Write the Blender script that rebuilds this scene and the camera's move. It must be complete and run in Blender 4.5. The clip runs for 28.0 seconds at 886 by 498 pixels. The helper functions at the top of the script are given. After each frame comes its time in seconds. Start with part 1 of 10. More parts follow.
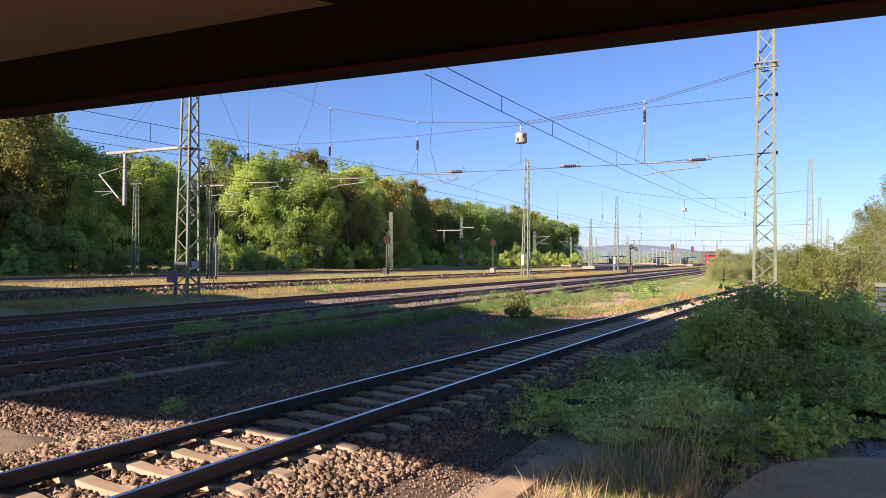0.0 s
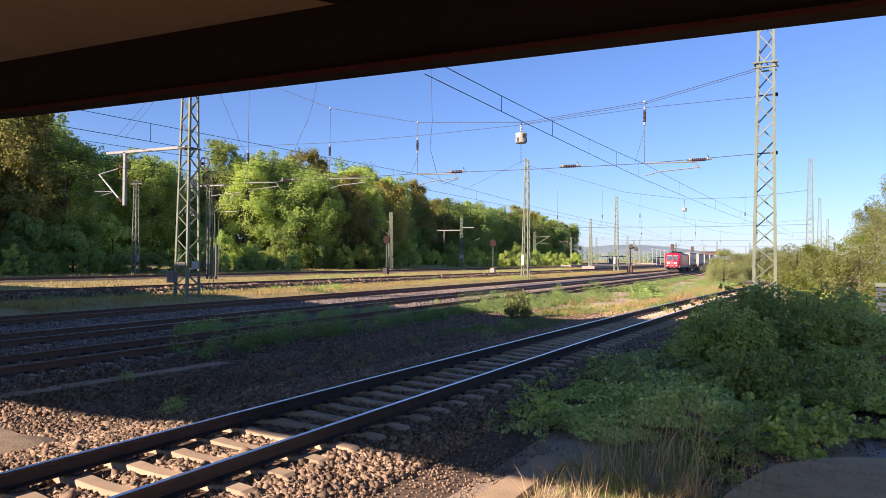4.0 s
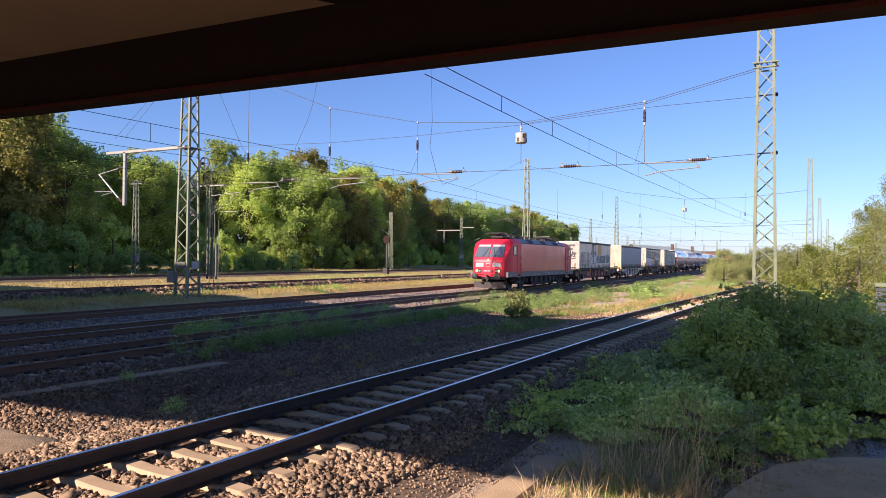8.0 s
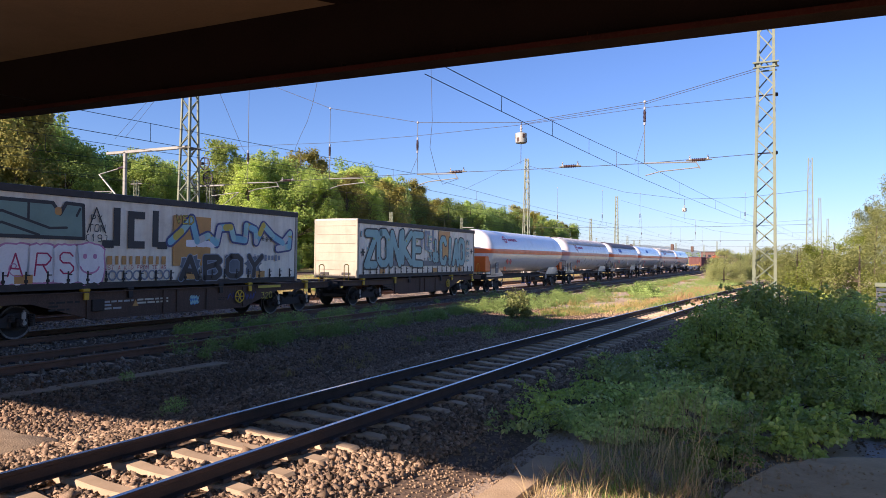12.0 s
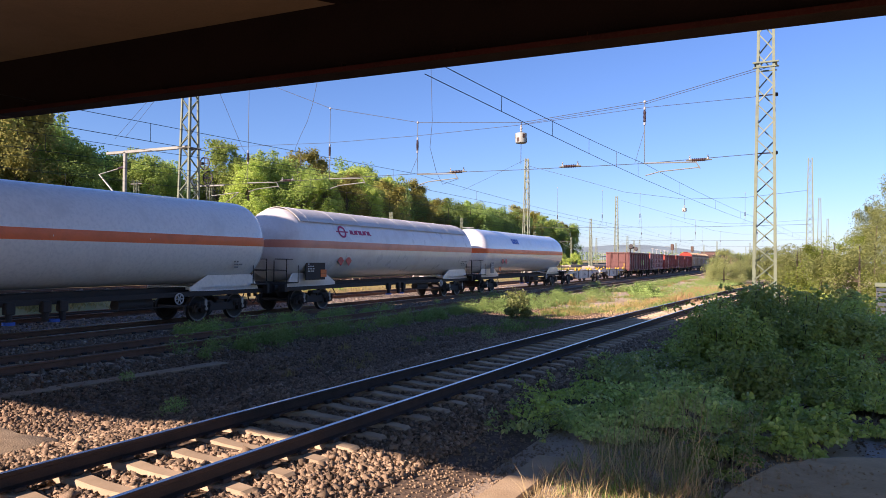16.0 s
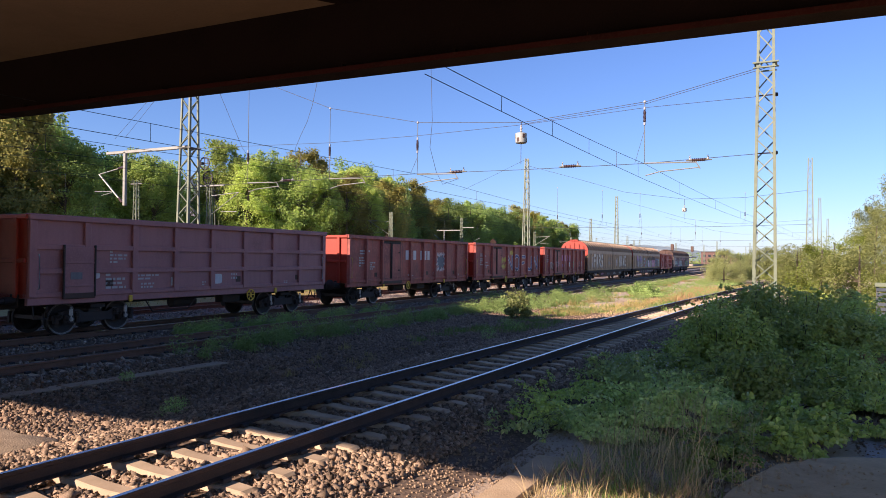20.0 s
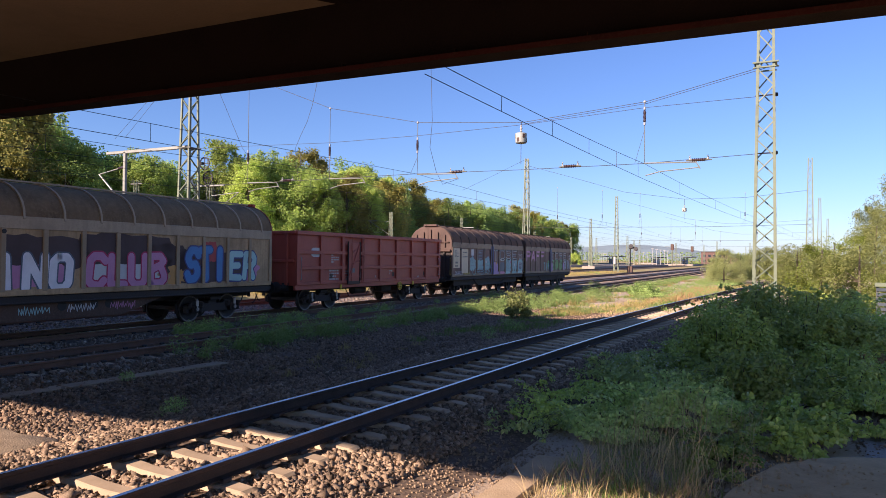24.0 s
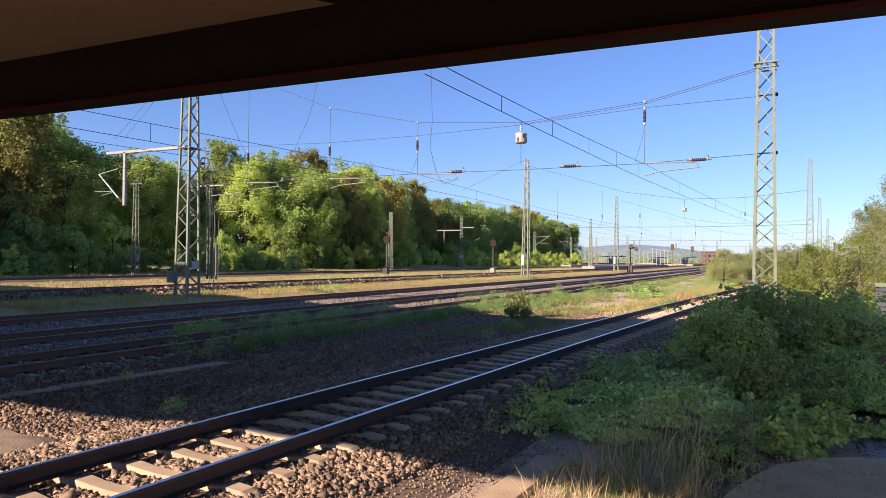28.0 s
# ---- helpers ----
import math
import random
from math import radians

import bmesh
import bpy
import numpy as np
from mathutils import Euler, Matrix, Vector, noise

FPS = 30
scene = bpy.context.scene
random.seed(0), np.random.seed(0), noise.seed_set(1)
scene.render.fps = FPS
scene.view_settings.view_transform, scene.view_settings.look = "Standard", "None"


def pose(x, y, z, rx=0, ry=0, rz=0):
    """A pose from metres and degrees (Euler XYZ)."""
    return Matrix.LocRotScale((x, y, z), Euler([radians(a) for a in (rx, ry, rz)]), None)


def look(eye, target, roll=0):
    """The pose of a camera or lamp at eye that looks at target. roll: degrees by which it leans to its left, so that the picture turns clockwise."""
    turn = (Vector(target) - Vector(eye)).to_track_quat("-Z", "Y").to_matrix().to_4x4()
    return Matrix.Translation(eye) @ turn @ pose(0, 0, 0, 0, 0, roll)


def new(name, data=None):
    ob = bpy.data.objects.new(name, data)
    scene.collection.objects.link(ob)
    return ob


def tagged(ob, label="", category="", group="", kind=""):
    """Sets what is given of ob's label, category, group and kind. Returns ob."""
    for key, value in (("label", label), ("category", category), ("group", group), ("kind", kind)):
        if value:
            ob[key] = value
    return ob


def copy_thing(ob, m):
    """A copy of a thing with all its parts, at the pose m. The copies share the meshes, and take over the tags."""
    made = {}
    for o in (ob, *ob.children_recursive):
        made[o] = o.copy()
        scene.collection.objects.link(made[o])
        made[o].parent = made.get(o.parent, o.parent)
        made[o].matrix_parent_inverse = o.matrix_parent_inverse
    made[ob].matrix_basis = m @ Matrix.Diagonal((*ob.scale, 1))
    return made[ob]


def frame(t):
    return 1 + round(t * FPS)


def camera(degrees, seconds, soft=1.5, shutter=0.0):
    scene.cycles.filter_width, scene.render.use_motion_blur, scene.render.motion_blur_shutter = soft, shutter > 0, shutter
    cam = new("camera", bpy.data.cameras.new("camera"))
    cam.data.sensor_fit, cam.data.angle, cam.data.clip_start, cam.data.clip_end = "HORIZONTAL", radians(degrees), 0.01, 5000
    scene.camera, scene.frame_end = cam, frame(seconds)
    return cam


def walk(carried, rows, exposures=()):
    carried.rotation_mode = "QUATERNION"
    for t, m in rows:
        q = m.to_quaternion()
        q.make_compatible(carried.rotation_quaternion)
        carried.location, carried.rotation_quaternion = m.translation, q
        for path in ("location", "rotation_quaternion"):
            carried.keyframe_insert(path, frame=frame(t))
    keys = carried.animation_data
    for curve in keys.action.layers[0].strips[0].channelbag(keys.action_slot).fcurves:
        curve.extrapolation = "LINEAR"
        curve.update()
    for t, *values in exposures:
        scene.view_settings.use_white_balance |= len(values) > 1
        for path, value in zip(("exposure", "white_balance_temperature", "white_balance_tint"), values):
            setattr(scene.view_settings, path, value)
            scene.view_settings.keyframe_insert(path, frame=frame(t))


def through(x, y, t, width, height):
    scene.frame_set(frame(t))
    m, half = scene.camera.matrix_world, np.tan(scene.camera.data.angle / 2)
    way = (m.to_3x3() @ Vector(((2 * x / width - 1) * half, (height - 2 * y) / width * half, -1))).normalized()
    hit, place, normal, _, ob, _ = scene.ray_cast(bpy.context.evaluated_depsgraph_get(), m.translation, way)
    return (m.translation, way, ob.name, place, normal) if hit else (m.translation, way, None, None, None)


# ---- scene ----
# Plan: x runs across the tracks, y along them, z = 0 on the rail heads of the running line.
EYE = Vector((0.0, 0.0, 2.324))
AIM = (math.radians(26.393), math.radians(0.743))
cam = camera(65.33, 28.0, soft=0.85)
aim_at = EYE + Vector((-math.sin(AIM[0]) * math.cos(AIM[1]), math.cos(AIM[0]) * math.cos(AIM[1]), math.sin(AIM[1]))) * 50
still = look(EYE, aim_at, 0.6725)
walk(cam, [(0.0, still), (28.0, still)], exposures=[(0.0, 1.62, 6600, 31), (28.0, 1.62, 6600, 31)])

# ---- world and sun ----
SUN_EL, SUN_AZ = math.radians(25.6), math.radians(28.9)
to_sun = Vector((-math.sin(SUN_AZ) * math.cos(SUN_EL), -math.cos(SUN_AZ) * math.cos(SUN_EL), math.sin(SUN_EL)))
world = bpy.data.worlds.new("sky")
scene.world = world
world.use_nodes = True
wn = world.node_tree.nodes
sky = wn.new("ShaderNodeTexSky")
sky.sky_type = "NISHITA"
sky.sun_disc = False
sky.sun_elevation = SUN_EL
sky.sun_rotation = math.atan2(to_sun.x, to_sun.y)
sky.altitude, sky.air_density, sky.dust_density, sky.ozone_density = 100, 1.05, 0.3, 8.6
wn["Background"].inputs["Strength"].default_value = 0.056
world.node_tree.links.new(sky.outputs[0], wn["Background"].inputs["Color"])
sun_data = bpy.data.lights.new("sun", "SUN")
sun_data.energy, sun_data.angle, sun_data.color = 3.4, math.radians(0.55), (1.0, 0.88, 0.7)
sun = new("sun", sun_data)
sun.matrix_basis = look(to_sun * 100, (0, 0, 0))

# ---- materials ----


def links(m):
    m.use_nodes = True
    t = m.node_tree
    return t, t.nodes, t.links, t.nodes["Principled BSDF"]


def mat(name, c1, c2=None, c3=None, rough=0.7, metal=0.0, scale=1.5, fine=30.0, bump=0.15, amount=0.5, vary=0.0, island=0.0,
        stretch=(1, 1, 1), coat=0.0, spec=0.5, streak=0.0):
    """A surface with stains (c2) at a large scale, grain (c3) at a fine one, relief, and a change of tone from piece to piece."""
    m = bpy.data.materials.new(name)
    t, n, l, b = links(m)
    c2, c3 = c2 or tuple(x * 0.7 for x in c1), c3 or tuple(x * 0.82 for x in c1)
    co = n.new("ShaderNodeTexCoord")
    mp = n.new("ShaderNodeMapping")
    mp.inputs["Scale"].default_value = stretch
    l.new(co.outputs["Object"], mp.inputs["Vector"])
    big, small = n.new("ShaderNodeTexNoise"), n.new("ShaderNodeTexNoise")
    big.inputs["Scale"].default_value, big.inputs["Detail"].default_value, big.inputs["Roughness"].default_value = scale, 6, 0.62
    small.inputs["Scale"].default_value, small.inputs["Detail"].default_value = fine, 4
    l.new(mp.outputs[0], big.inputs["Vector"])
    l.new(mp.outputs[0], small.inputs["Vector"])
    ramp = n.new("ShaderNodeMapRange")
    ramp.inputs["From Min"].default_value, ramp.inputs["From Max"].default_value = 0.62 - 0.3 * amount, 0.72 + 0.1 * (1 - amount)
    l.new(big.outputs["Fac"], ramp.inputs["Value"])
    mix1, mix2 = n.new("ShaderNodeMix"), n.new("ShaderNodeMix")
    for mx in (mix1, mix2):
        mx.data_type = "RGBA"
    mix1.inputs[6].default_value, mix1.inputs[7].default_value = (*c1, 1), (*c2, 1)
    l.new(ramp.outputs[0], mix1.inputs[0])
    rs = n.new("ShaderNodeMapRange")
    rs.inputs["From Min"].default_value, rs.inputs["From Max"].default_value = 0.45, 0.75
    l.new(small.outputs["Fac"], rs.inputs["Value"])
    l.new(rs.outputs[0], mix2.inputs[0])
    l.new(mix1.outputs[2], mix2.inputs[6])
    mix2.inputs[7].default_value = (*c3, 1)
    col = mix2.outputs[2]
    if streak:
        st = n.new("ShaderNodeTexNoise")
        ms = n.new("ShaderNodeMapping")
        ms.inputs["Scale"].default_value = (3.0, 3.0, 0.22)
        l.new(co.outputs["Object"], ms.inputs["Vector"])
        l.new(ms.outputs[0], st.inputs["Vector"])
        st.inputs["Scale"].default_value, st.inputs["Detail"].default_value = 2.2, 5
        sr = n.new("ShaderNodeMapRange")
        sr.inputs["From Min"].default_value, sr.inputs["From Max"].default_value = 0.45, 0.8
        sr.inputs["To Max"].default_value = streak
        l.new(st.outputs["Fac"], sr.inputs["Value"])
        ms2 = n.new("ShaderNodeMix")
        ms2.data_type = "RGBA"
        l.new(sr.outputs[0], ms2.inputs[0])
        l.new(col, ms2.inputs[6])
        ms2.inputs[7].default_value = (*c2, 1)
        col = ms2.outputs[2]
    if vary or island:
        hsv = n.new("ShaderNodeHueSaturation")
        src = n.new("ShaderNodeNewGeometry").outputs["Random Per Island"] if island else n.new("ShaderNodeObjectInfo").outputs["Random"]
        rr = n.new("ShaderNodeMapRange")
        amt = island or vary
        rr.inputs["To Min"].default_value, rr.inputs["To Max"].default_value = 1 - amt, 1 + amt
        l.new(src, rr.inputs["Value"])
        l.new(rr.outputs[0], hsv.inputs["Value"])
        l.new(col, hsv.inputs["Color"])
        col = hsv.outputs[0]
    l.new(col, b.inputs["Base Color"])
    rv = n.new("ShaderNodeMapRange")
    rv.inputs["To Min"].default_value, rv.inputs["To Max"].default_value = max(0.03, rough - 0.12), min(1, rough + 0.12)
    l.new(big.outputs["Fac"], rv.inputs["Value"])
    l.new(rv.outputs[0], b.inputs["Roughness"])
    b.inputs["Metallic"].default_value = metal
    b.inputs["Specular IOR Level"].default_value = spec
    b.inputs["Coat Weight"].default_value = coat
    if bump:
        bp = n.new("ShaderNodeBump")
        bp.inputs["Strength"].default_value, bp.inputs["Distance"].default_value = bump, 0.02
        l.new(small.outputs["Fac"], bp.inputs["Height"])
        l.new(bp.outputs[0], b.inputs["Normal"])
    return m


def leaf_mat(name, c1, c2, through=0.35, rough=0.55, spec=0.35):
    m = bpy.data.materials.new(name)
    t, n, l, b = links(m)
    geo = n.new("ShaderNodeNewGeometry")
    inf = n.new("ShaderNodeObjectInfo")
    co = n.new("ShaderNodeTexCoord")
    noi = n.new("ShaderNodeTexNoise")
    noi.inputs["Scale"].default_value = 0.45
    l.new(co.outputs["Object"], noi.inputs["Vector"])
    mixf = n.new("ShaderNodeMath")
    mixf.operation = "MULTIPLY_ADD"
    mixf.inputs[1].default_value = 0.55
    l.new(geo.outputs["Random Per Island"], mixf.inputs[0])
    mr = n.new("ShaderNodeMapRange")
    mr.inputs["From Min"].default_value, mr.inputs["From Max"].default_value = 0.35, 0.7
    mr.inputs["To Max"].default_value = 0.5
    l.new(noi.outputs["Fac"], mr.inputs["Value"])
    l.new(mr.outputs[0], mixf.inputs[2])
    mx = n.new("ShaderNodeMix")
    mx.data_type = "RGBA"
    mx.inputs[6].default_value, mx.inputs[7].default_value = (*c1, 1), (*c2, 1)
    l.new(mixf.outputs[0], mx.inputs[0])
    hsv = n.new("ShaderNodeHueSaturation")
    rr = n.new("ShaderNodeMapRange")
    rr.inputs["To Min"].default_value, rr.inputs["To Max"].default_value = 0.7, 1.3
    l.new(inf.outputs["Random"], rr.inputs["Value"])
    l.new(rr.outputs[0], hsv.inputs["Value"])
    l.new(mx.outputs[2], hsv.inputs["Color"])
    l.new(hsv.outputs[0], b.inputs["Base Color"])
    b.inputs["Roughness"].default_value = rough
    b.inputs["Specular IOR Level"].default_value = spec
    tr = n.new("ShaderNodeBsdfTranslucent")
    l.new(hsv.outputs[0], tr.inputs["Color"])
    ms = n.new("ShaderNodeMixShader")
    ms.inputs[0].default_value = through
    l.new(b.outputs[0], ms.inputs[1])
    l.new(tr.outputs[0], ms.inputs[2])
    l.new(ms.outputs[0], n["Material Output"].inputs["Surface"])
    return m


def glow(name, col, power):
    m = bpy.data.materials.new(name)
    t, n, l, b = links(m)
    b.inputs["Base Color"].default_value = (*col, 1)
    b.inputs["Emission Color"].default_value = (*col, 1)
    b.inputs["Emission Strength"].default_value = power
    return m


def paint(name, col, rough=0.45, **k):
    return mat(name, col, tuple(x * 0.75 for x in col), tuple(x * 0.93 for x in col), rough=rough, bump=0.03, fine=18, **k)


M_RAIL = mat("rusty_rail_side", (0.05, 0.03, 0.021), (0.03, 0.02, 0.015), (0.075, 0.044, 0.029), rough=0.75, scale=4, fine=60)
M_RAIL_RUST = mat("brown_rusty_rail", (0.15, 0.075, 0.045), (0.08, 0.045, 0.03), (0.19, 0.1, 0.06), rough=0.8, scale=4, fine=60)
M_HEAD = mat("polished_rail_head", (0.55, 0.56, 0.58), (0.42, 0.42, 0.44), (0.5, 0.5, 0.52), rough=0.22, metal=1.0, bump=0.02, stretch=(1, 0.05, 1))
M_HEAD_DULL = mat("dull_rail_head", (0.2, 0.13, 0.095), (0.13, 0.08, 0.06), (0.17, 0.115, 0.085), rough=0.5, metal=0.4, bump=0.02, stretch=(1, 0.05, 1))
M_SLEEPER = mat("concrete_sleeper", (0.5, 0.37, 0.235), (0.33, 0.245, 0.155), (0.44, 0.325, 0.205), rough=0.95, scale=3, fine=70, bump=0.12, vary=0.18)
M_STONE = mat("ballast_stone", (0.29, 0.2, 0.125), (0.14, 0.095, 0.062), (0.4, 0.285, 0.185), rough=0.9, scale=9, fine=90, bump=0.3, island=0.55)
M_STONE_GREY = mat("grey_ballast_stone", (0.25, 0.2, 0.15), (0.12, 0.095, 0.072), (0.34, 0.28, 0.215), rough=0.9, scale=9, fine=90, bump=0.3, island=0.5)
M_BALLAST = mat("ballast_bed", (0.135, 0.09, 0.056), (0.075, 0.05, 0.034), (0.23, 0.158, 0.1), rough=0.95, scale=0.8, fine=16, bump=1.0)
M_STONE_DARK = mat("dark_brown_ballast_stone", (0.2, 0.133, 0.082), (0.095, 0.063, 0.04), (0.3, 0.205, 0.13), rough=0.9, scale=9, fine=90, bump=0.3, island=0.55)
M_BALLAST_DARK = mat("dark_weedy_ballast", (0.085, 0.055, 0.036), (0.13, 0.12, 0.05), (0.13, 0.088, 0.06), rough=0.95, scale=0.5, fine=14, bump=1.0, amount=0.6)
M_TIMBER = mat("dark_timber_sleeper", (0.07, 0.048, 0.035), (0.045, 0.032, 0.026), (0.1, 0.07, 0.05), rough=0.9, scale=3, fine=40, bump=0.4)
M_BALLAST_GREY = mat("grey_ballast_bed", (0.15, 0.12, 0.1), (0.09, 0.072, 0.062), (0.25, 0.21, 0.18), rough=0.95, scale=0.8, fine=16, bump=1.0)
M_CONCRETE = mat("weathered_concrete", (0.34, 0.29, 0.235), (0.22, 0.185, 0.15), (0.29, 0.245, 0.2), rough=0.9, scale=2, fine=50, bump=0.25, vary=0.1)
M_TROUGH = mat("earthy_trough_concrete", (0.38, 0.27, 0.165), (0.24, 0.17, 0.11), (0.33, 0.235, 0.145), rough=0.95, scale=2, fine=40, bump=0.4, vary=0.15)
M_SOFFIT = mat("bridge_soffit", (0.23, 0.165, 0.105), (0.17, 0.12, 0.078), (0.2, 0.142, 0.09), rough=0.95, scale=0.7, fine=25, bump=0.1)
# bridge steel: base colours set near black, with little specular
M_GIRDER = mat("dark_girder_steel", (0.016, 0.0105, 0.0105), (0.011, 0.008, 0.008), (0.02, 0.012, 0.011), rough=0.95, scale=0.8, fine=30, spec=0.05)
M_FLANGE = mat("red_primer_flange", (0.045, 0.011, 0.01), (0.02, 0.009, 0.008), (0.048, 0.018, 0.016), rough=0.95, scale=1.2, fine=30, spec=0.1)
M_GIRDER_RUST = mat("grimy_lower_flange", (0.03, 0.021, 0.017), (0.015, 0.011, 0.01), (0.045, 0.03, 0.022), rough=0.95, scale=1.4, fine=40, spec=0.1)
M_GALV = mat("painted_mast_steel", (0.17, 0.205, 0.13), (0.1, 0.12, 0.08), (0.14, 0.17, 0.11), rough=0.55, scale=2, fine=40, bump=0.05)
M_GALV_DARK = mat("weathered_mast_steel", (0.12, 0.125, 0.1), (0.07, 0.066, 0.055), (0.1, 0.1, 0.085), rough=0.65, scale=2, fine=40, bump=0.05)
M_ZINC = mat("zinc_tube", (0.26, 0.27, 0.235), (0.17, 0.17, 0.15), (0.22, 0.23, 0.2), rough=0.55, metal=0.3, scale=3, fine=50, bump=0.03)
M_WIRE = mat("overhead_wire", (0.03, 0.035, 0.04), rough=0.6, metal=0.2, bump=0.0)
M_SIGNAL = mat("dark_brown_signal_paint", (0.03, 0.016, 0.012), (0.02, 0.012, 0.01), rough=0.85, bump=0.02, spec=0.2)
M_INSUL = mat("brown_insulator", (0.07, 0.042, 0.042), rough=0.25, bump=0.0)
M_LAMP_SHELL = mat("dirty_lamp_shell", (0.36, 0.39, 0.34), (0.26, 0.21, 0.16), rough=0.5, bump=0.02)
M_WHITE_CER = mat("pale_insulator", (0.42, 0.42, 0.4), rough=0.35, bump=0.0)
M_BLACK = mat("black_iron", (0.022, 0.02, 0.02), (0.04, 0.03, 0.026), (0.03, 0.027, 0.025), rough=0.65, scale=4, fine=40)
M_UNDER = mat("grimy_running_gear", (0.032, 0.027, 0.025), (0.055, 0.036, 0.027), (0.022, 0.019, 0.018), rough=0.75, scale=4, fine=40, amount=0.7)
M_TYRE = mat("bare_wheel_steel", (0.17, 0.15, 0.135), (0.035, 0.028, 0.025), (0.05, 0.045, 0.04), rough=0.5, metal=0.6, scale=5, fine=40, bump=0.02)
M_WHEEL = mat("wheel_disc", (0.024, 0.019, 0.017), (0.015, 0.012, 0.011), (0.03, 0.024, 0.02), rough=0.7, metal=0.0, scale=5, fine=40)
M_CAP = mat("axle_cap_metal", (0.36, 0.35, 0.33), (0.09, 0.08, 0.07), rough=0.45, metal=0.6, scale=8, fine=60)
M_GLASS = mat("dark_window_glass", (0.03, 0.04, 0.05), rough=0.06, bump=0.0, spec=0.8)
# lit copy of the window glass: brightness is put into the base colour
M_GLASS_LIT = mat("lit_pale_cab_window", (0.5, 0.45, 0.36), (0.42, 0.38, 0.3), rough=0.1, bump=0.0, spec=0.8)
M_RED = mat("traffic_red_paint", (0.7, 0.022, 0.045), (0.54, 0.024, 0.042), (0.66, 0.026, 0.048), rough=0.42, scale=0.9, fine=14, bump=0.01, streak=0.25, spec=0.3)
M_REDBAND = mat("faded_red_side", (0.76, 0.04, 0.075), (0.48, 0.035, 0.06), (0.7, 0.045, 0.08), rough=0.34, scale=0.45, fine=14, bump=0.01, coat=0.3, streak=0.3, spec=0.35, amount=0.6)
M_SKIRT = mat("grey_skirt", (0.16, 0.165, 0.175), (0.1, 0.1, 0.1), (0.13, 0.13, 0.14), rough=0.55, scale=1.5, fine=25, streak=0.4)
M_LOCOROOF = mat("slate_blue_roof", (0.12, 0.145, 0.18), (0.08, 0.09, 0.11), (0.1, 0.12, 0.15), rough=0.4, scale=1.5, fine=25, streak=0.3)
M_SCREEN = mat("windscreen_glass", (0.1, 0.125, 0.15), (0.07, 0.09, 0.11), rough=0.05, bump=0.0, spec=0.9)
M_PALE = mat("pale_grey_panel", (0.46, 0.46, 0.44), (0.36, 0.35, 0.34), rough=0.5, bump=0.02)
M_LAMP = glow("warm_headlight", (1.0, 0.5, 0.18), 0.45)
M_LAMPOFF = paint("lamp_glass_off", (0.3, 0.32, 0.33), rough=0.2)
# white end walls: base colour lowered to offset the direct sun on them
M_END_WHITE = mat("dimmed_white_end_wall", (0.4, 0.375, 0.31), (0.25, 0.22, 0.19), (0.32, 0.29, 0.25), rough=0.6, scale=0.9, fine=14, bump=0.03, streak=0.45)
M_CURTAIN = mat("dirty_white_curtain", (0.9, 0.84, 0.7), (0.58, 0.5, 0.4), (0.83, 0.76, 0.63), rough=0.6, scale=0.8, fine=12, bump=0.05, streak=0.55)
M_CURTAIN_BLUE = mat("navy_curtain", (0.018, 0.078, 0.235), (0.04, 0.11, 0.27), (0.014, 0.06, 0.19), rough=0.4, scale=0.7, fine=12, bump=0.05, streak=0.5)
# beige likewise set darker against the sun that strikes the ends
M_BEIGE = mat("beige_container_wall", (0.41, 0.385, 0.285), (0.28, 0.25, 0.18), (0.37, 0.345, 0.255), rough=0.6, scale=0.9, fine=14, bump=0.03, streak=0.4)
M_ROOFEDGE = mat("grimy_roof_edge", (0.05, 0.045, 0.045), (0.1, 0.09, 0.085), rough=0.7, scale=2, fine=30)
M_FRAME_WHITE = mat("dirty_white_frame", (0.742, 0.73, 0.704), (0.384, 0.282, 0.205), (0.64, 0.627, 0.602), rough=0.55, scale=1.1, fine=16, bump=0.03, streak=0.6, amount=0.55)
M_FRAME_RED = mat("rusty_red_frame", (0.13, 0.05, 0.045), (0.07, 0.04, 0.036), (0.1, 0.045, 0.04), rough=0.65, scale=1.2, fine=18, streak=0.5)
M_FRAME_DARK = mat("dark_brown_frame", (0.115, 0.07, 0.052), (0.065, 0.045, 0.038), (0.15, 0.095, 0.07), spec=0.25, rough=0.75, scale=1.2, fine=18, streak=0.4)
M_YELLOW = paint("safety_yellow", (0.68, 0.42, 0.03), rough=0.5)
M_ORANGE = paint("signal_orange", (0.82, 0.16, 0.02), rough=0.45)
M_STRIPE = paint("orange_stripe", (0.9, 0.17, 0.04), rough=0.4)
M_STRIPE_PALE = paint("faded_orange_stripe", (0.75, 0.28, 0.18), rough=0.4)
M_TANK = mat("white_tank_shell", (0.84, 0.83, 0.79), (0.614, 0.589, 0.55), (0.717, 0.717, 0.691), rough=0.22, scale=0.7, fine=10, bump=0.004, coat=0.5, streak=0.08, amount=0.25)
M_TANK_GREY = mat("light_grey_tank", (0.78, 0.76, 0.72), (0.58, 0.53, 0.48), (0.72, 0.7, 0.66), rough=0.3, scale=0.7, fine=10, bump=0.004, coat=0.3, streak=0.2, amount=0.35)
M_SHIELD_DARK = mat("brown_sunshield", (0.075, 0.055, 0.055), (0.11, 0.085, 0.08), (0.06, 0.045, 0.045), rough=0.5, scale=0.8, fine=14, streak=0.4)
M_SHIELD = mat("pale_sunshield", (0.6, 0.6, 0.58), (0.48, 0.46, 0.42), rough=0.65, scale=0.8, fine=14, bump=0.02, streak=0.3)
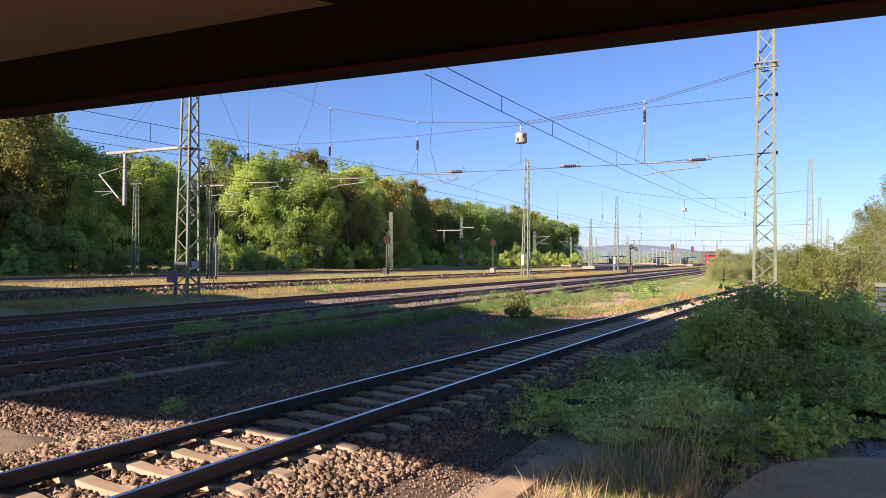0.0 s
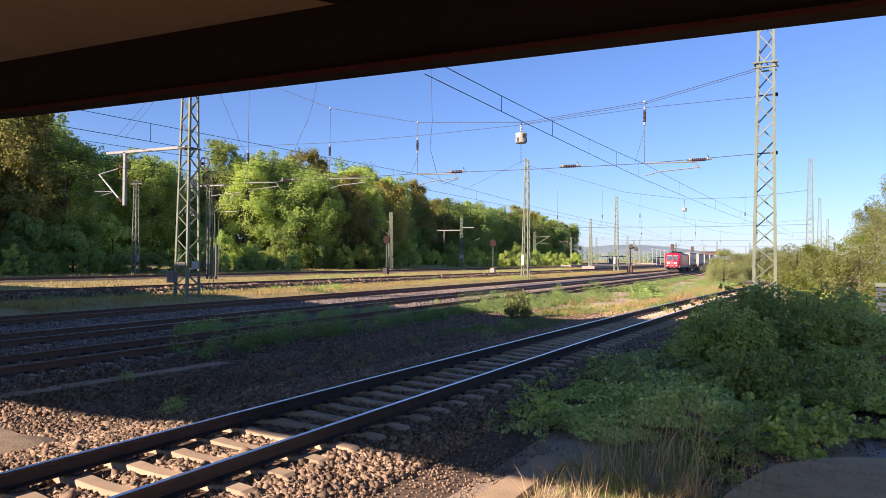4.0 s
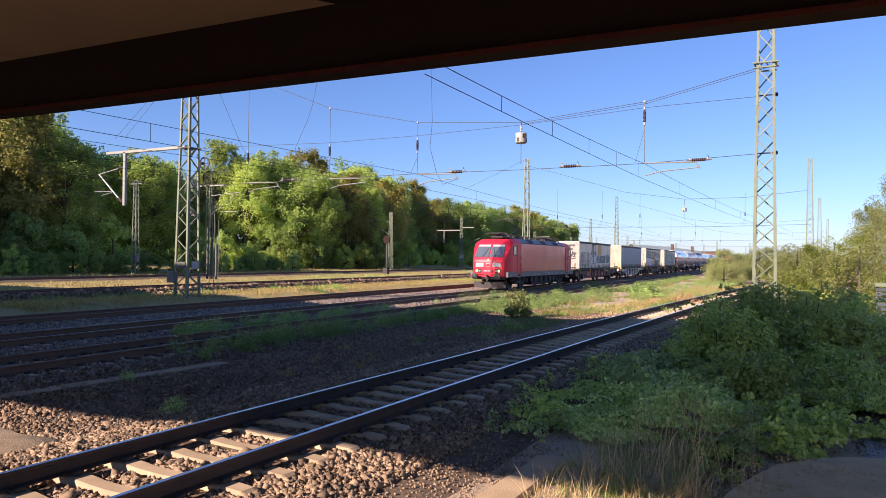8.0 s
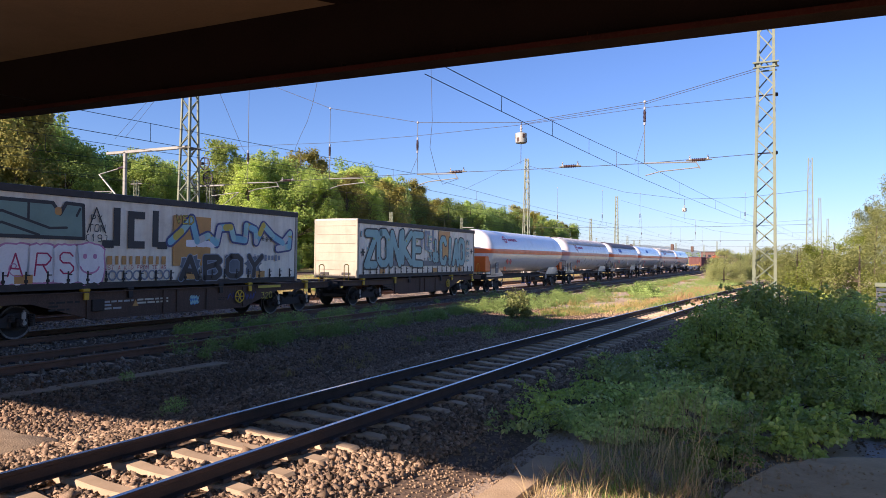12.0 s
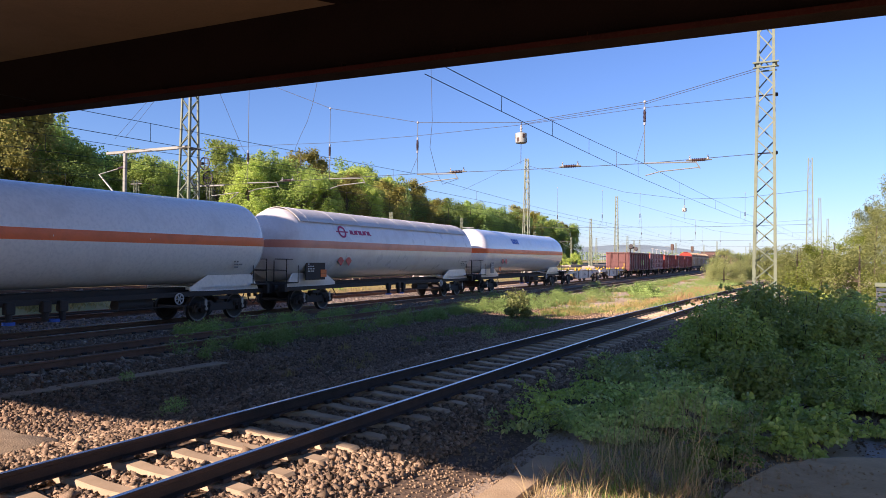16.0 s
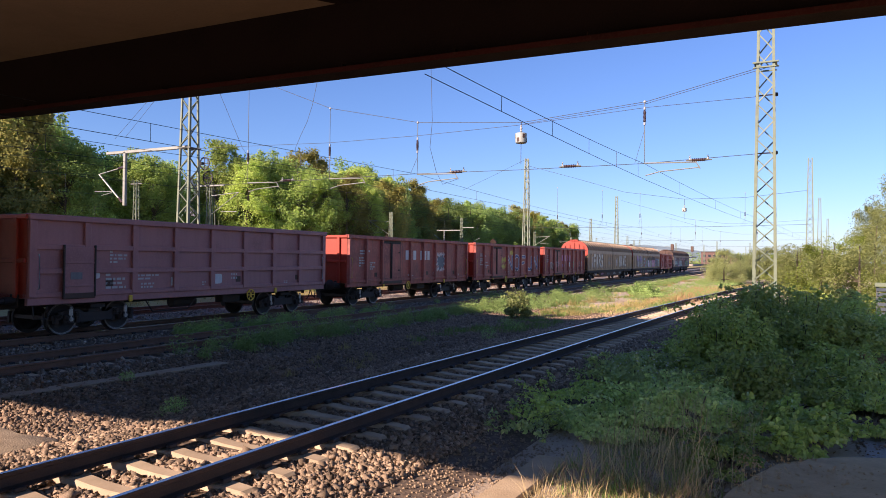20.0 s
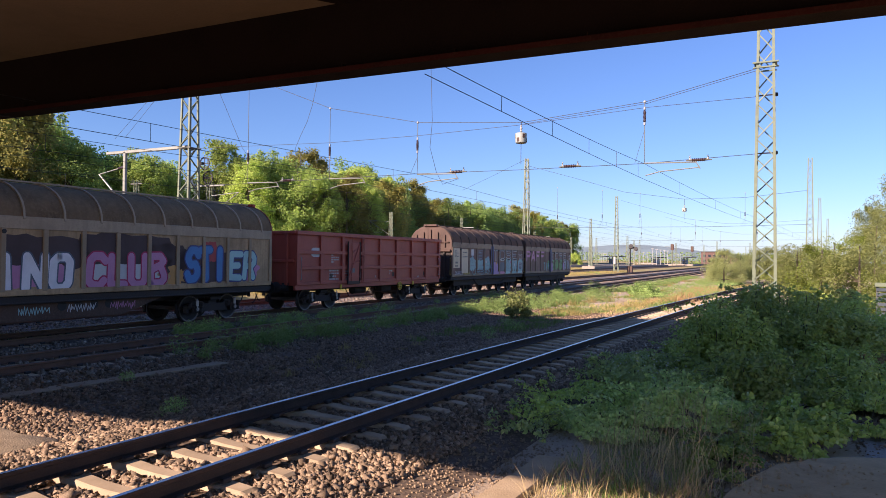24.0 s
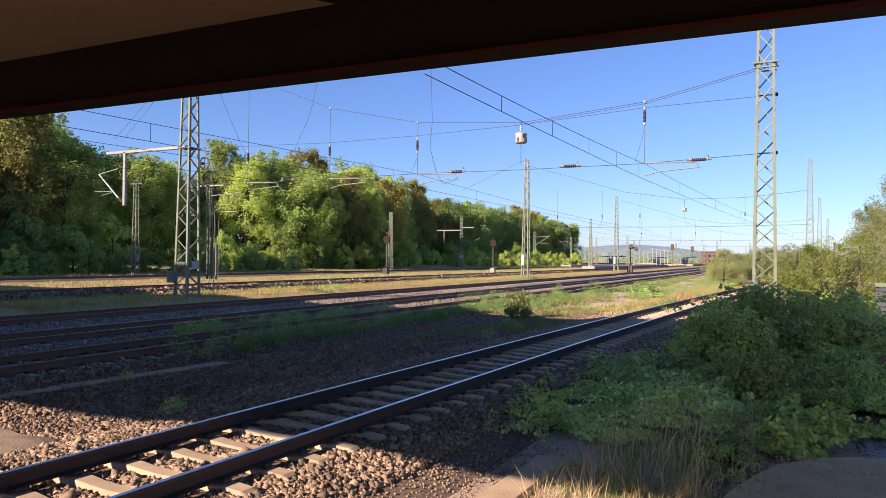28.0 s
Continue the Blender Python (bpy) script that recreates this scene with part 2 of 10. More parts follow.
M_GOND = mat("oxide_brown_gondola", (0.47, 0.095, 0.068), (0.14, 0.055, 0.048), (0.47, 0.14, 0.09), rough=0.6, scale=0.75, fine=9, streak=0.75, amount=0.85)
M_GOND_DARK = mat("dark_brown_gondola", (0.26, 0.09, 0.085), (0.06, 0.04, 0.04), (0.34, 0.13, 0.11), rough=0.7, scale=0.7, fine=9, streak=0.75, amount=0.85)
M_GOND_PLUM = mat("plum_brown_gondola", (0.38, 0.16, 0.155), (0.24, 0.105, 0.105), (0.4, 0.18, 0.165), rough=0.6, scale=1.0, fine=16, streak=0.35)
M_GOND_NEW = mat("fresh_oxide_gondola", (0.43, 0.08, 0.05), (0.3, 0.065, 0.042), (0.45, 0.095, 0.06), rough=0.55, scale=1.0, fine=16, streak=0.3)
M_ROOFRIB = mat("dark_roof_rib", (0.075, 0.06, 0.052), (0.05, 0.042, 0.038), rough=0.9, bump=0.02, spec=0.2)
# darker copy of the brown paint, to offset the sun on this end
M_GOND_END = mat("dimmed_red_brown_wagon_end", (0.15, 0.055, 0.045), (0.09, 0.04, 0.035), (0.19, 0.075, 0.06), rough=0.7, scale=1.0, fine=16, streak=0.4)
M_VAN_RIB = mat("grimy_wall_rib", (0.4, 0.285, 0.17), (0.2, 0.14, 0.09), (0.34, 0.24, 0.145), rough=0.65, scale=0.9, fine=16, streak=0.5)
M_VAN = mat("weathered_taupe_wall", (0.56, 0.38, 0.21), (0.22, 0.14, 0.08), (0.44, 0.29, 0.16), rough=0.75, spec=0.2, scale=0.9, fine=16, streak=0.65, amount=0.6)
M_VAN_BAND = mat("pale_taupe_band", (0.46, 0.34, 0.215), (0.27, 0.19, 0.12), rough=0.6, scale=1.2, fine=18, streak=0.5)
M_BAND_DARK = mat("tan_brown_band", (0.37, 0.265, 0.17), (0.17, 0.115, 0.08), (0.26, 0.18, 0.12), rough=0.65, scale=1.2, fine=18, streak=0.5)
M_VAN_ROOF = mat("soiled_van_roof", (0.23, 0.15, 0.085), (0.11, 0.075, 0.048), (0.28, 0.185, 0.105), rough=0.85, spec=0.12, scale=1.0, fine=16, streak=0.4)
M_VAN_BROWN = mat("brown_van_wall", (0.19, 0.095, 0.075), (0.11, 0.065, 0.056), (0.25, 0.14, 0.105), rough=0.6, scale=1.0, fine=16, streak=0.55)
M_VAN_POST = mat("tan_brown_wall_post", (0.26, 0.18, 0.125), (0.14, 0.1, 0.075), (0.22, 0.155, 0.11), rough=0.65, scale=1.2, fine=18, streak=0.5)
M_VAN_ROOFD = mat("dark_brown_van_roof", (0.17, 0.105, 0.072), (0.1, 0.065, 0.048), (0.21, 0.13, 0.09), rough=0.9, spec=0.1, scale=1.0, fine=16, streak=0.4)
M_REDORANGE = mat("red_orange_end", (0.38, 0.038, 0.014), (0.26, 0.032, 0.013), rough=0.5, scale=1.5, fine=20, bump=0.03)
# rust, with the shade on the van ends put into its dark colour
M_RUSTEND = mat("shade_darkened_rust", (0.095, 0.05, 0.034), (0.05, 0.028, 0.02), (0.08, 0.042, 0.028), rough=0.7, scale=1.2, fine=18, amount=0.8)
M_BRICK = mat("brick_far", (0.15, 0.085, 0.07), (0.12, 0.07, 0.06), rough=0.85)
M_TRUNK = mat("bark", (0.11, 0.085, 0.06), (0.07, 0.055, 0.04), rough=0.95, scale=2, fine=12, bump=0.8, stretch=(3, 3, 0.5))
INK = {n: paint("ink_" + n, c, rough=0.5) for n, c in dict(
    black=(0.02, 0.02, 0.025), white=(0.6, 0.59, 0.58), grey=(0.22, 0.26, 0.32), navy=(0.045, 0.06, 0.2), teal=(0.22, 0.44, 0.45),
    mint=(0.35, 0.6, 0.58), pink=(0.62, 0.25, 0.42), lilac=(0.42, 0.24, 0.5), blue=(0.04, 0.22, 0.5), red=(0.5, 0.05, 0.05),
    orange=(0.62, 0.3, 0.08), yellow=(0.6, 0.46, 0.06), green=(0.12, 0.36, 0.12), lime=(0.3, 0.42, 0.08), cyan=(0.2, 0.5, 0.6),
    royal=(0.02, 0.12, 0.5), crimson=(0.5, 0.02, 0.1), chalk=(0.9, 0.87, 0.88), cream=(0.65, 0.58, 0.45), slate=(0.1, 0.13, 0.17)).items()}

# ---- mesh tools ----


class MB:
    """Vertices and faces of one mesh in the making."""

    def __init__(self):
        self.v, self.f = [], []

    def add(self, vs, fs):
        n = len(self.v)
        self.v += [tuple(p) for p in vs]
        self.f += [tuple(i + n for i in q) for q in fs]
        return self

    def box(self, c, s, ch=0.0, m=None):
        hx, hy, hz = s[0] / 2, s[1] / 2, s[2] / 2
        if ch <= 0:
            vs = [(x, y, z) for x in (-hx, hx) for y in (-hy, hy) for z in (-hz, hz)]
            fs = [(0, 1, 3, 2), (4, 6, 7, 5), (0, 4, 5, 1), (2, 3, 7, 6), (0, 2, 6, 4), (1, 5, 7, 3)]
        else:
            ch = min(ch, hx * 0.9, hy * 0.9, hz * 0.9)
            ix, iy, iz = hx - ch, hy - ch, hz - ch
            vs, key = [], {}
            for sx in (-1, 1):
                for sy in (-1, 1):
                    for sz in (-1, 1):
                        for a, p in enumerate(((hx, iy, iz), (ix, hy, iz), (ix, iy, hz))):
                            key[sx, sy, sz, a] = len(vs)
                            vs.append((sx * p[0], sy * p[1], sz * p[2]))
            fs = []
            for s1 in (-1, 1):
                fs.append([key[s1, a, b, 0] for a, b in ((-1, -1), (1, -1), (1, 1), (-1, 1))])
                fs.append([key[a, s1, b, 1] for a, b in ((-1, -1), (1, -1), (1, 1), (-1, 1))])
                fs.append([key[a, b, s1, 2] for a, b in ((-1, -1), (1, -1), (1, 1), (-1, 1))])
                for s2 in (-1, 1):
                    fs.append([key[s1, s2, -1, 0], key[s1, s2, 1, 0], key[s1, s2, 1, 1], key[s1, s2, -1, 1]])
                    fs.append([key[s1, -1, s2, 0], key[s1, 1, s2, 0], key[s1, 1, s2, 2], key[s1, -1, s2, 2]])
                    fs.append([key[-1, s1, s2, 1], key[1, s1, s2, 1], key[1, s1, s2, 2], key[-1, s1, s2, 2]])
                    for s3 in (-1, 1):
                        fs.append([key[s1, s2, s3, a] for a in range(3)])
        c = Vector(c)
        vs = [(m @ Vector(p) if m else Vector(p)) + c for p in vs]
        return self.add(vs, fs)

    def cyl(self, p, q, r, r2=None, n=10, caps=True):
        p, q = Vector(p), Vector(q)
        d = (q - p).normalized()
        a = d.orthogonal().normalized()
        b = d.cross(a)
        r2 = r if r2 is None else r2
        vs = []
        for o, rr in ((p, r), (q, r2)):
            vs += [o + (a * math.cos(t) + b * math.sin(t)) * rr for t in (2 * math.pi * i / n for i in range(n))]
        fs = [(i, (i + 1) % n, n + (i + 1) % n, n + i) for i in range(n)]
        if caps:
            fs += [tuple(range(n))[::-1], tuple(range(n, 2 * n))]
        return self.add(vs, fs)

    def tube(self, pts, r, n=5):
        pts = [Vector(p) for p in pts]
        vs, fs = [], []
        for i, p in enumerate(pts):
            d = (pts[min(i + 1, len(pts) - 1)] - pts[max(i - 1, 0)]).normalized()
            a = d.cross(Vector((0, 0, 1)))
            a = a.normalized() if a.length > 0.05 else d.orthogonal().normalized()
            b = d.cross(a)
            vs += [p + (a * math.cos(t) + b * math.sin(t)) * r for t in (2 * math.pi * k / n for k in range(n))]
        for i in range(len(pts) - 1):
            fs += [(i * n + k, i * n + (k + 1) % n, (i + 1) * n + (k + 1) % n, (i + 1) * n + k) for k in range(n)]
        fs += [tuple(range(n))[::-1], tuple(range((len(pts) - 1) * n, len(pts) * n))]
        return self.add(vs, fs)

    def ext(self, prof, axis, a, b):
        """Extrudes a 2D outline from a to b along an axis; the outline's own axes are the two others in order."""
        def put(u, w, t):
            return {"x": (t, u, w), "y": (u, t, w), "z": (u, w, t)}[axis]
        n = len(prof)
        vs = [put(u, w, a) for u, w in prof] + [put(u, w, b) for u, w in prof]
        fs = [(i, (i + 1) % n, n + (i + 1) % n, n + i) for i in range(n)] + [tuple(range(n)), tuple(range(n, 2 * n))[::-1]]
        return self.add(vs, fs)

    def loft(self, secs, caps=True, closed=True):
        n = len(secs[0])
        vs = [p for s in secs for p in s]
        fs = []
        for k in range(len(secs) - 1):
            for i in range(n if closed else n - 1):
                j = (i + 1) % n
                fs.append((k * n + i, k * n + j, (k + 1) * n + j, (k + 1) * n + i))
        if caps and closed:
            fs += [tuple(range(n)), tuple(range((len(secs) - 1) * n, len(secs) * n))[::-1]]
        return self.add(vs, fs)

    def ring(self, prof, c, axis="x", n=20):
        """A turned ring, open in the middle."""
        return self.lathe(list(prof) + [prof[0]], c, axis, n, caps=False)

    def lathe(self, prof, c, axis="x", n=20, caps=True):
        """Turns (radius, along) pairs about an axis through c."""
        c = Vector(c)
        secs = []
        for r, t in prof:
            ring = []
            for i in range(n):
                a = 2 * math.pi * i / n
                u, w = r * math.cos(a), r * math.sin(a)
                ring.append(c + Vector({"x": (t, u, w), "y": (u, t, w), "z": (u, w, t)}[axis]))
            secs.append(ring)
        return self.loft(secs, caps=caps)

    def mesh(self, name, material, smooth=35, fix=True):
        me = bpy.data.meshes.new(name)
        me.from_pydata(self.v, [], self.f)
        if fix and len(self.f) < 6000:
            bm = bmesh.new()
            bm.from_mesh(me)
            bmesh.ops.recalc_face_normals(bm, faces=bm.faces)
            bm.to_mesh(me)
            bm.free()
        if smooth:
            me.polygons.foreach_set("use_smooth", [True] * len(me.polygons))
            me.set_sharp_from_angle(angle=radians(smooth))
        me.materials.append(material)
        return me


def part(name, mb, material, parent=None, label="", smooth=35):
    """One mesh object, under a thing or a part if there is one."""
    me = mb if isinstance(mb, bpy.types.Mesh) else mb.mesh(name, material, smooth)
    ob = new(name, me)
    ob.parent = parent
    if label:
        ob["label"] = label
    return ob


def thing(name, label, category, group="", kind="", at=None):
    ob = tagged(new(name), label, category, group, kind)
    ob.empty_display_size = 0.3
    if at is not None:
        ob.matrix_basis = at
    return ob


def box(c, s, ch=0.0, m=None):
    return MB().box(c, s, ch, m)


def word(text, size, depth=0.004, align="CENTER", bold=0.0, spacing=1.0):
    """A mesh of flat letters in the x-y plane."""
    cu = bpy.data.curves.new("letters", "FONT")
    cu.body, cu.size, cu.extrude, cu.align_x, cu.align_y, cu.offset, cu.space_character = text, size, depth, align, "CENTER", bold, spacing
    cu.resolution_u = 3
    ob = bpy.data.objects.new("letters", cu)
    me = bpy.data.meshes.new_from_object(ob)
    bpy.data.objects.remove(ob)
    bpy.data.curves.remove(cu)
    return me


def lettering(parent, text, size, material, at, name="lettering", label="", **k):
    me = word(text, size, **k)
    me.materials.clear()
    me.materials.append(material)
    ob = part(name, me, material, parent, label)
    ob.matrix_basis = at
    return ob


# letters on a side that faces +x read towards +y
def on_side(x, y, z, tilt=0):
    return Matrix.Translation((x, y, z)) @ Matrix(((0, 0, 1, 0), (1, 0, 0, 0), (0, 1, 0, 0), (0, 0, 0, 1))) @ pose(0, 0, 0, 0, 0, tilt)


def blob(parent, x, y, z, w, h, material, name="painted_patch", seed=0, rag=0.3, n=26, depth=0.004):
    """A flat patch of paint with a ragged outline on a side that faces +x."""
    r = random.Random(seed)
    pts = []
    for i in range(n):
        a = 2 * math.pi * i / n
        k = 1 - rag * r.random()
        c, s = math.cos(a), math.sin(a)
        e = (abs(c) ** 5 + abs(s) ** 5) ** (-1 / 5)
        pts.append((y + c * e * k * w / 2, z + s * e * k * h / 2))
    return part(name, MB().ext(pts, "x", x, x + depth), material, parent, smooth=0)


def bars(parent, x, y, z, w, h, rows, material, seed=0, name="stencilled_lines"):
    """Rows of unreadable small print as plain bars on a side that faces +x."""
    r = random.Random(seed)
    mb = MB()
    for i in range(rows):
        zz = z + h / 2 - (i + 0.5) * h / rows
        u = y - w / 2
        while u < y + w / 2 - 0.05:
            lw = min(r.uniform(0.08, 0.3) * max(w, 0.4), y + w / 2 - u)
            mb.box((x + 0.002, u + lw / 2, zz), (0.004, lw, h / rows * 0.55))
            u += lw + 0.05
            if r.random() < 0.2:
                break
    return tagged(part(name, mb, material, parent, smooth=0), kind="stuff")

# ---- plan lines ----
X_RUN, X_NEAR, X_FAR = -19.352, -15.02, -24.90
Z_A = 0.196


def bend(y):
    """Sideways shift of the main tracks: a very wide curve that runs out straight."""
    y = np.asarray(y, float)
    k, y1 = -0.492e-4, 250.0
    return np.where(y < y1, k * (y - 20) ** 2, k * (y1 - 20) ** 2 + 2 * k * (y1 - 20) * (y - y1))


def path_a(y):
    """Centre line of the siding beside the camera."""
    y = np.asarray(y, float)
    s, k, y1 = math.tan(math.radians(2.31)), 5.06e-4, 60.0
    return -5.8026 + np.where(y < y1, s * (y - 10) + k * (y - 10) ** 2, s * (y1 - 10) + k * (y1 - 10) ** 2 + (s + 2 * k * (y1 - 10)) * (y - y1))


# columns of the ground sheet: follows which track, offset, height, surface to its right (0 meadow, 1 brown ballast, 2 grey ballast, 3 dirt)
COLS = [("B", -3500, 3, 0), ("B", -900, 2, 0), ("B", -300, 1.5, 0), ("B", -120, 1.2, 0), ("B", -92, 0.8, 0), ("B", -78, 0.3, 0), ("B", -68, 0.1, 0),
        ("B", -60.6, 0.0, 4), ("B", -59.6, 0.06, 4), ("B", -56.4, 0.06, 4), ("B", -56.0, -0.1, 0), ("B", -48, -0.06, 0), ("B", -41.3, -0.02, 4),
        ("B", -40.0, 0.06, 4), ("B", -36.3, 0.06, 4), ("B", -35.95, -0.26, 0), ("B", -32.0, -0.12, 0), ("B", -30.2, 0.03, 0), ("B", -28.4, 0.0, 0),
        ("B", -27.6, -0.22, 2), ("B", -26.7, -0.2, 2), ("B", -23.2, -0.2, 2), ("B", -22.1, -0.25, 2), ("B", -21.0, -0.2, 2), ("B", -17.7, -0.2, 1),
        ("B", -17.15, -0.25, 1), ("B", -16.6, -0.2, 1), ("B", -13.4, -0.21, 1), ("B", -12.75, -0.33, 1), ("A", -4.2, -0.34, 1), ("A", -2.95, -0.30, 1),
        ("A", -1.9, -0.1, 1), ("A", -1.2, -0.07, 1), ("A", 1.2, -0.07, 1), ("A", 1.7, -0.1, 1), ("A", 2.65, -0.28, 3), ("A", 3.6, -0.3, 3),
        ("A", 6.0, -0.32, 3), ("A", 9.0, -0.35, 0), ("A", 14, -0.45, 0), ("A", 40, -0.6, 0), ("A", 250, -0.6, 0), ("A", 1200, 0, 0), ("A", 3500, 3, 0)]


def col_x(c, y):
    return c[1] + (bend(y) if c[0] == "B" else path_a(y))


def ground_z(x, y):
    """Height of the bare ground (arrays)."""
    x, y = np.atleast_1d(np.asarray(x, float)), np.atleast_1d(np.asarray(y, float))
    out = np.full(x.shape, COLS[0][2], float)
    xs = np.array([col_x(c, y) for c in COLS])
    for i in range(len(COLS) - 1):
        hit = (x >= xs[i]) & (x < xs[i + 1])
        t = (x - xs[i]) / np.maximum(xs[i + 1] - xs[i], 1e-6)
        out = np.where(hit, COLS[i][2] + t * (COLS[i + 1][2] - COLS[i][2]), out)
    return out


def gz(x, y):
    return float(ground_z([x], [y])[0])


M_MEADOW = mat("dry_meadow", (0.42, 0.3, 0.11), (0.2, 0.22, 0.07), (0.3, 0.22, 0.085), rough=1.0, scale=0.3, fine=7, bump=0.8, amount=0.85)
M_DIRT = mat("gravelly_dirt", (0.46, 0.35, 0.24), (0.28, 0.21, 0.15), (0.54, 0.42, 0.3), rough=1.0, scale=0.5, fine=22, bump=0.8)

# ---- ground: one sheet to the horizon ----
ys = list(np.arange(-30, 60, 0.6)) + list(np.arange(60, 150, 3)) + [150 * 1.18 ** i for i in range(20)] + [4500]
ys = [-4000, -800, -200, -80, -45] + ys
cols = []
for i in range(len(COLS) - 1):
    w = abs(COLS[i + 1][1] - COLS[i][1]) if COLS[i][0] == COLS[i + 1][0] else 8
    near = COLS[i][0] == "A" and COLS[i][1] < 12 or COLS[i][0] == "B" and COLS[i][1] > -31
    n = max(1, int(w / 0.55)) if near else 1 if w > 20 else max(1, int(w / 3))
    cols += [(i, k / n) for k in range(n)]
cols.append((len(COLS) - 2, 1.0))
gv, gf, gm = [], [], []
for y in ys:
    xs = [float(col_x(c, y)) for c in COLS]
    for i, t in cols:
        x = xs[i] + t * (xs[i + 1] - xs[i])
        z = COLS[i][2] + t * (COLS[i + 1][2] - COLS[i][2])
        z += 0.035 * noise.noise((x * 0.7, y * 0.7, 0)) + 0.02 * noise.noise((x * 2.1, y * 2.1, 5))
        gv.append((x, y, z))
nc = len(cols)
for r in range(len(ys) - 1):
    for c in range(nc - 1):
        gf.append((r * nc + c, r * nc + c + 1, (r + 1) * nc + c + 1, (r + 1) * nc + c))
        k = cols[c][0]
        gm.append(3 if COLS[k][0] == "B" and COLS[k][1] == -12.75 and 31 < ys[r] < 160 else COLS[k][3])
me = bpy.data.meshes.new("ground")
me.from_pydata(gv, [], gf)
for m in (M_MEADOW, M_BALLAST, M_BALLAST_GREY, M_DIRT, M_BALLAST_DARK):
    me.materials.append(m)
me.polygons.foreach_set("material_index", gm)
me.polygons.foreach_set("use_smooth", [True] * len(gf))
tagged(new("ground", me), "railway yard ground of ballast, dirt and dry meadow", "ground", kind="structure")

# ---- tracks ----
PROF = [(-0.075, 0), (0.075, 0), (0.075, 0.012), (0.012, 0.03), (0.01, 0.12), (0.036, 0.135), (0.036, 0.165), (0.028, 0.172), (-0.028, 0.172),
        (-0.036, 0.165), (-0.036, 0.135), (-0.01, 0.12), (-0.012, 0.03), (-0.075, 0.012)]


def sleeper_mesh():
    mb = MB()
    secs = []
    for x, top, wt, wb in ((-1.22, -0.045, 0.08, 0.14), (-1.17, -0.02, 0.1, 0.15), (-0.98, -0.01, 0.105, 0.15), (-0.5, -0.012, 0.105, 0.15), (-0.3, -0.03, 0.1, 0.13),
                           (0, -0.036, 0.1, 0.12), (0.3, -0.03, 0.1, 0.13), (0.5, -0.012, 0.105, 0.15), (0.98, -0.01, 0.105, 0.15), (1.17, -0.02, 0.1, 0.15), (1.22, -0.045, 0.08, 0.14)):
        secs.append([(x, -wb, -0.21), (x, wb, -0.21), (x, wt, top - 0.012), (x, wt - 0.015, top), (x, -wt + 0.015, top), (x, -wt, top - 0.012)])
    return mb.loft(secs).mesh("sleeper", M_SLEEPER, smooth=22)


SLEEPER = sleeper_mesh()
CLIP = MB().box((0.115, 0, 0.02), (0.07, 0.12, 0.05), 0.01).box((-0.115, 0, 0.02), (0.07, 0.12, 0.05), 0.01).mesh("rail_clip", M_BLACK)


def rail_track(label, line, z, y0, y1, head, near_to, phase=0.0, parts_from=-6.0, wood=None):
    tr = thing("railway_track", label, "railway track", kind="structure")
    pts = list(np.arange(y0, 120, 2.0)) + list(np.arange(120, y1, 20.0)) + [y1]
    for side in (-1, 1):
        secs, hsecs = [], []
        for y in pts:
            x = float(line(y)) + side * 0.7535
            secs.append([(x + u, y, z - 0.172 + w) for u, w in PROF])
            hsecs.append([(x + u, y, z + w) for u, w in ((-0.03, -0.003), (0.03, -0.003), (0.027, 0.002), (-0.027, 0.002))])
        r = part("rail", MB().loft(secs), M_RAIL if line is path_a else M_RAIL_RUST, tr, smooth=40)
        part("running_surface", MB().loft(hsecs), head, r, "polished steel running surface", smooth=40)
    far = MB()
    i = math.ceil((parts_from - phase) / 0.6)
    while True:
        y = phase + 0.6 * i
        i += 1
        if y > min(y1, 170):
            break
        x, g = float(line(y)), float(line(y + 0.5) - line(y - 0.5))
        m = Matrix.Translation((x, y, z - 0.185)) @ Matrix.Rotation(-math.atan(g), 4, "Z")
        if y < near_to:
            s = part("sleeper", SLEEPER, M_SLEEPER, tr)
            s.matrix_basis = m
            if y < 16:
                for side in (-1, 1):
                    c = part("rail_clip", CLIP, M_BLACK, s)
                    c.matrix_basis = Matrix.Translation((side * 0.7535, 0, 0))
        else:
            far.box((x, y, z - 0.185 - 0.1), (2.6, 0.24, 0.19), 0)
    tagged(part("far_sleepers", far, wood or M_SLEEPER, tr, smooth=0), kind="stuff")
    return tr


rail_track("siding track with polished rails on concrete sleepers", path_a, Z_A, -14, 130, M_HEAD, 60, phase=9.0)
rail_track("rusty main track with concrete sleepers in ballast", lambda y: X_NEAR + bend(y), 0.0, -14, 700, M_HEAD_DULL, 60, phase=0.1, parts_from=0)
rail_track("main track that the goods train runs on", lambda y: X_RUN + bend(y), 0.0, -45, 900, M_HEAD, 40, phase=0.3, parts_from=6)
rail_track("rusty main track beside a dry meadow", lambda y: X_FAR + bend(y), 0.0, -14, 700, M_HEAD_DULL, 40, phase=0.2, parts_from=8)
rail_track("overgrown yard track in dark ballast", lambda y: -38.0 + bend(y), 0.24, 0, 500, M_HEAD_DULL, 0, phase=0.2, parts_from=10, wood=M_TIMBER)
rail_track("disused track along the edge of the wood", lambda y: -58.0 + bend(y), 0.22, 10, 500, M_HEAD_DULL, 0, phase=0.2, parts_from=20, wood=M_TIMBER)

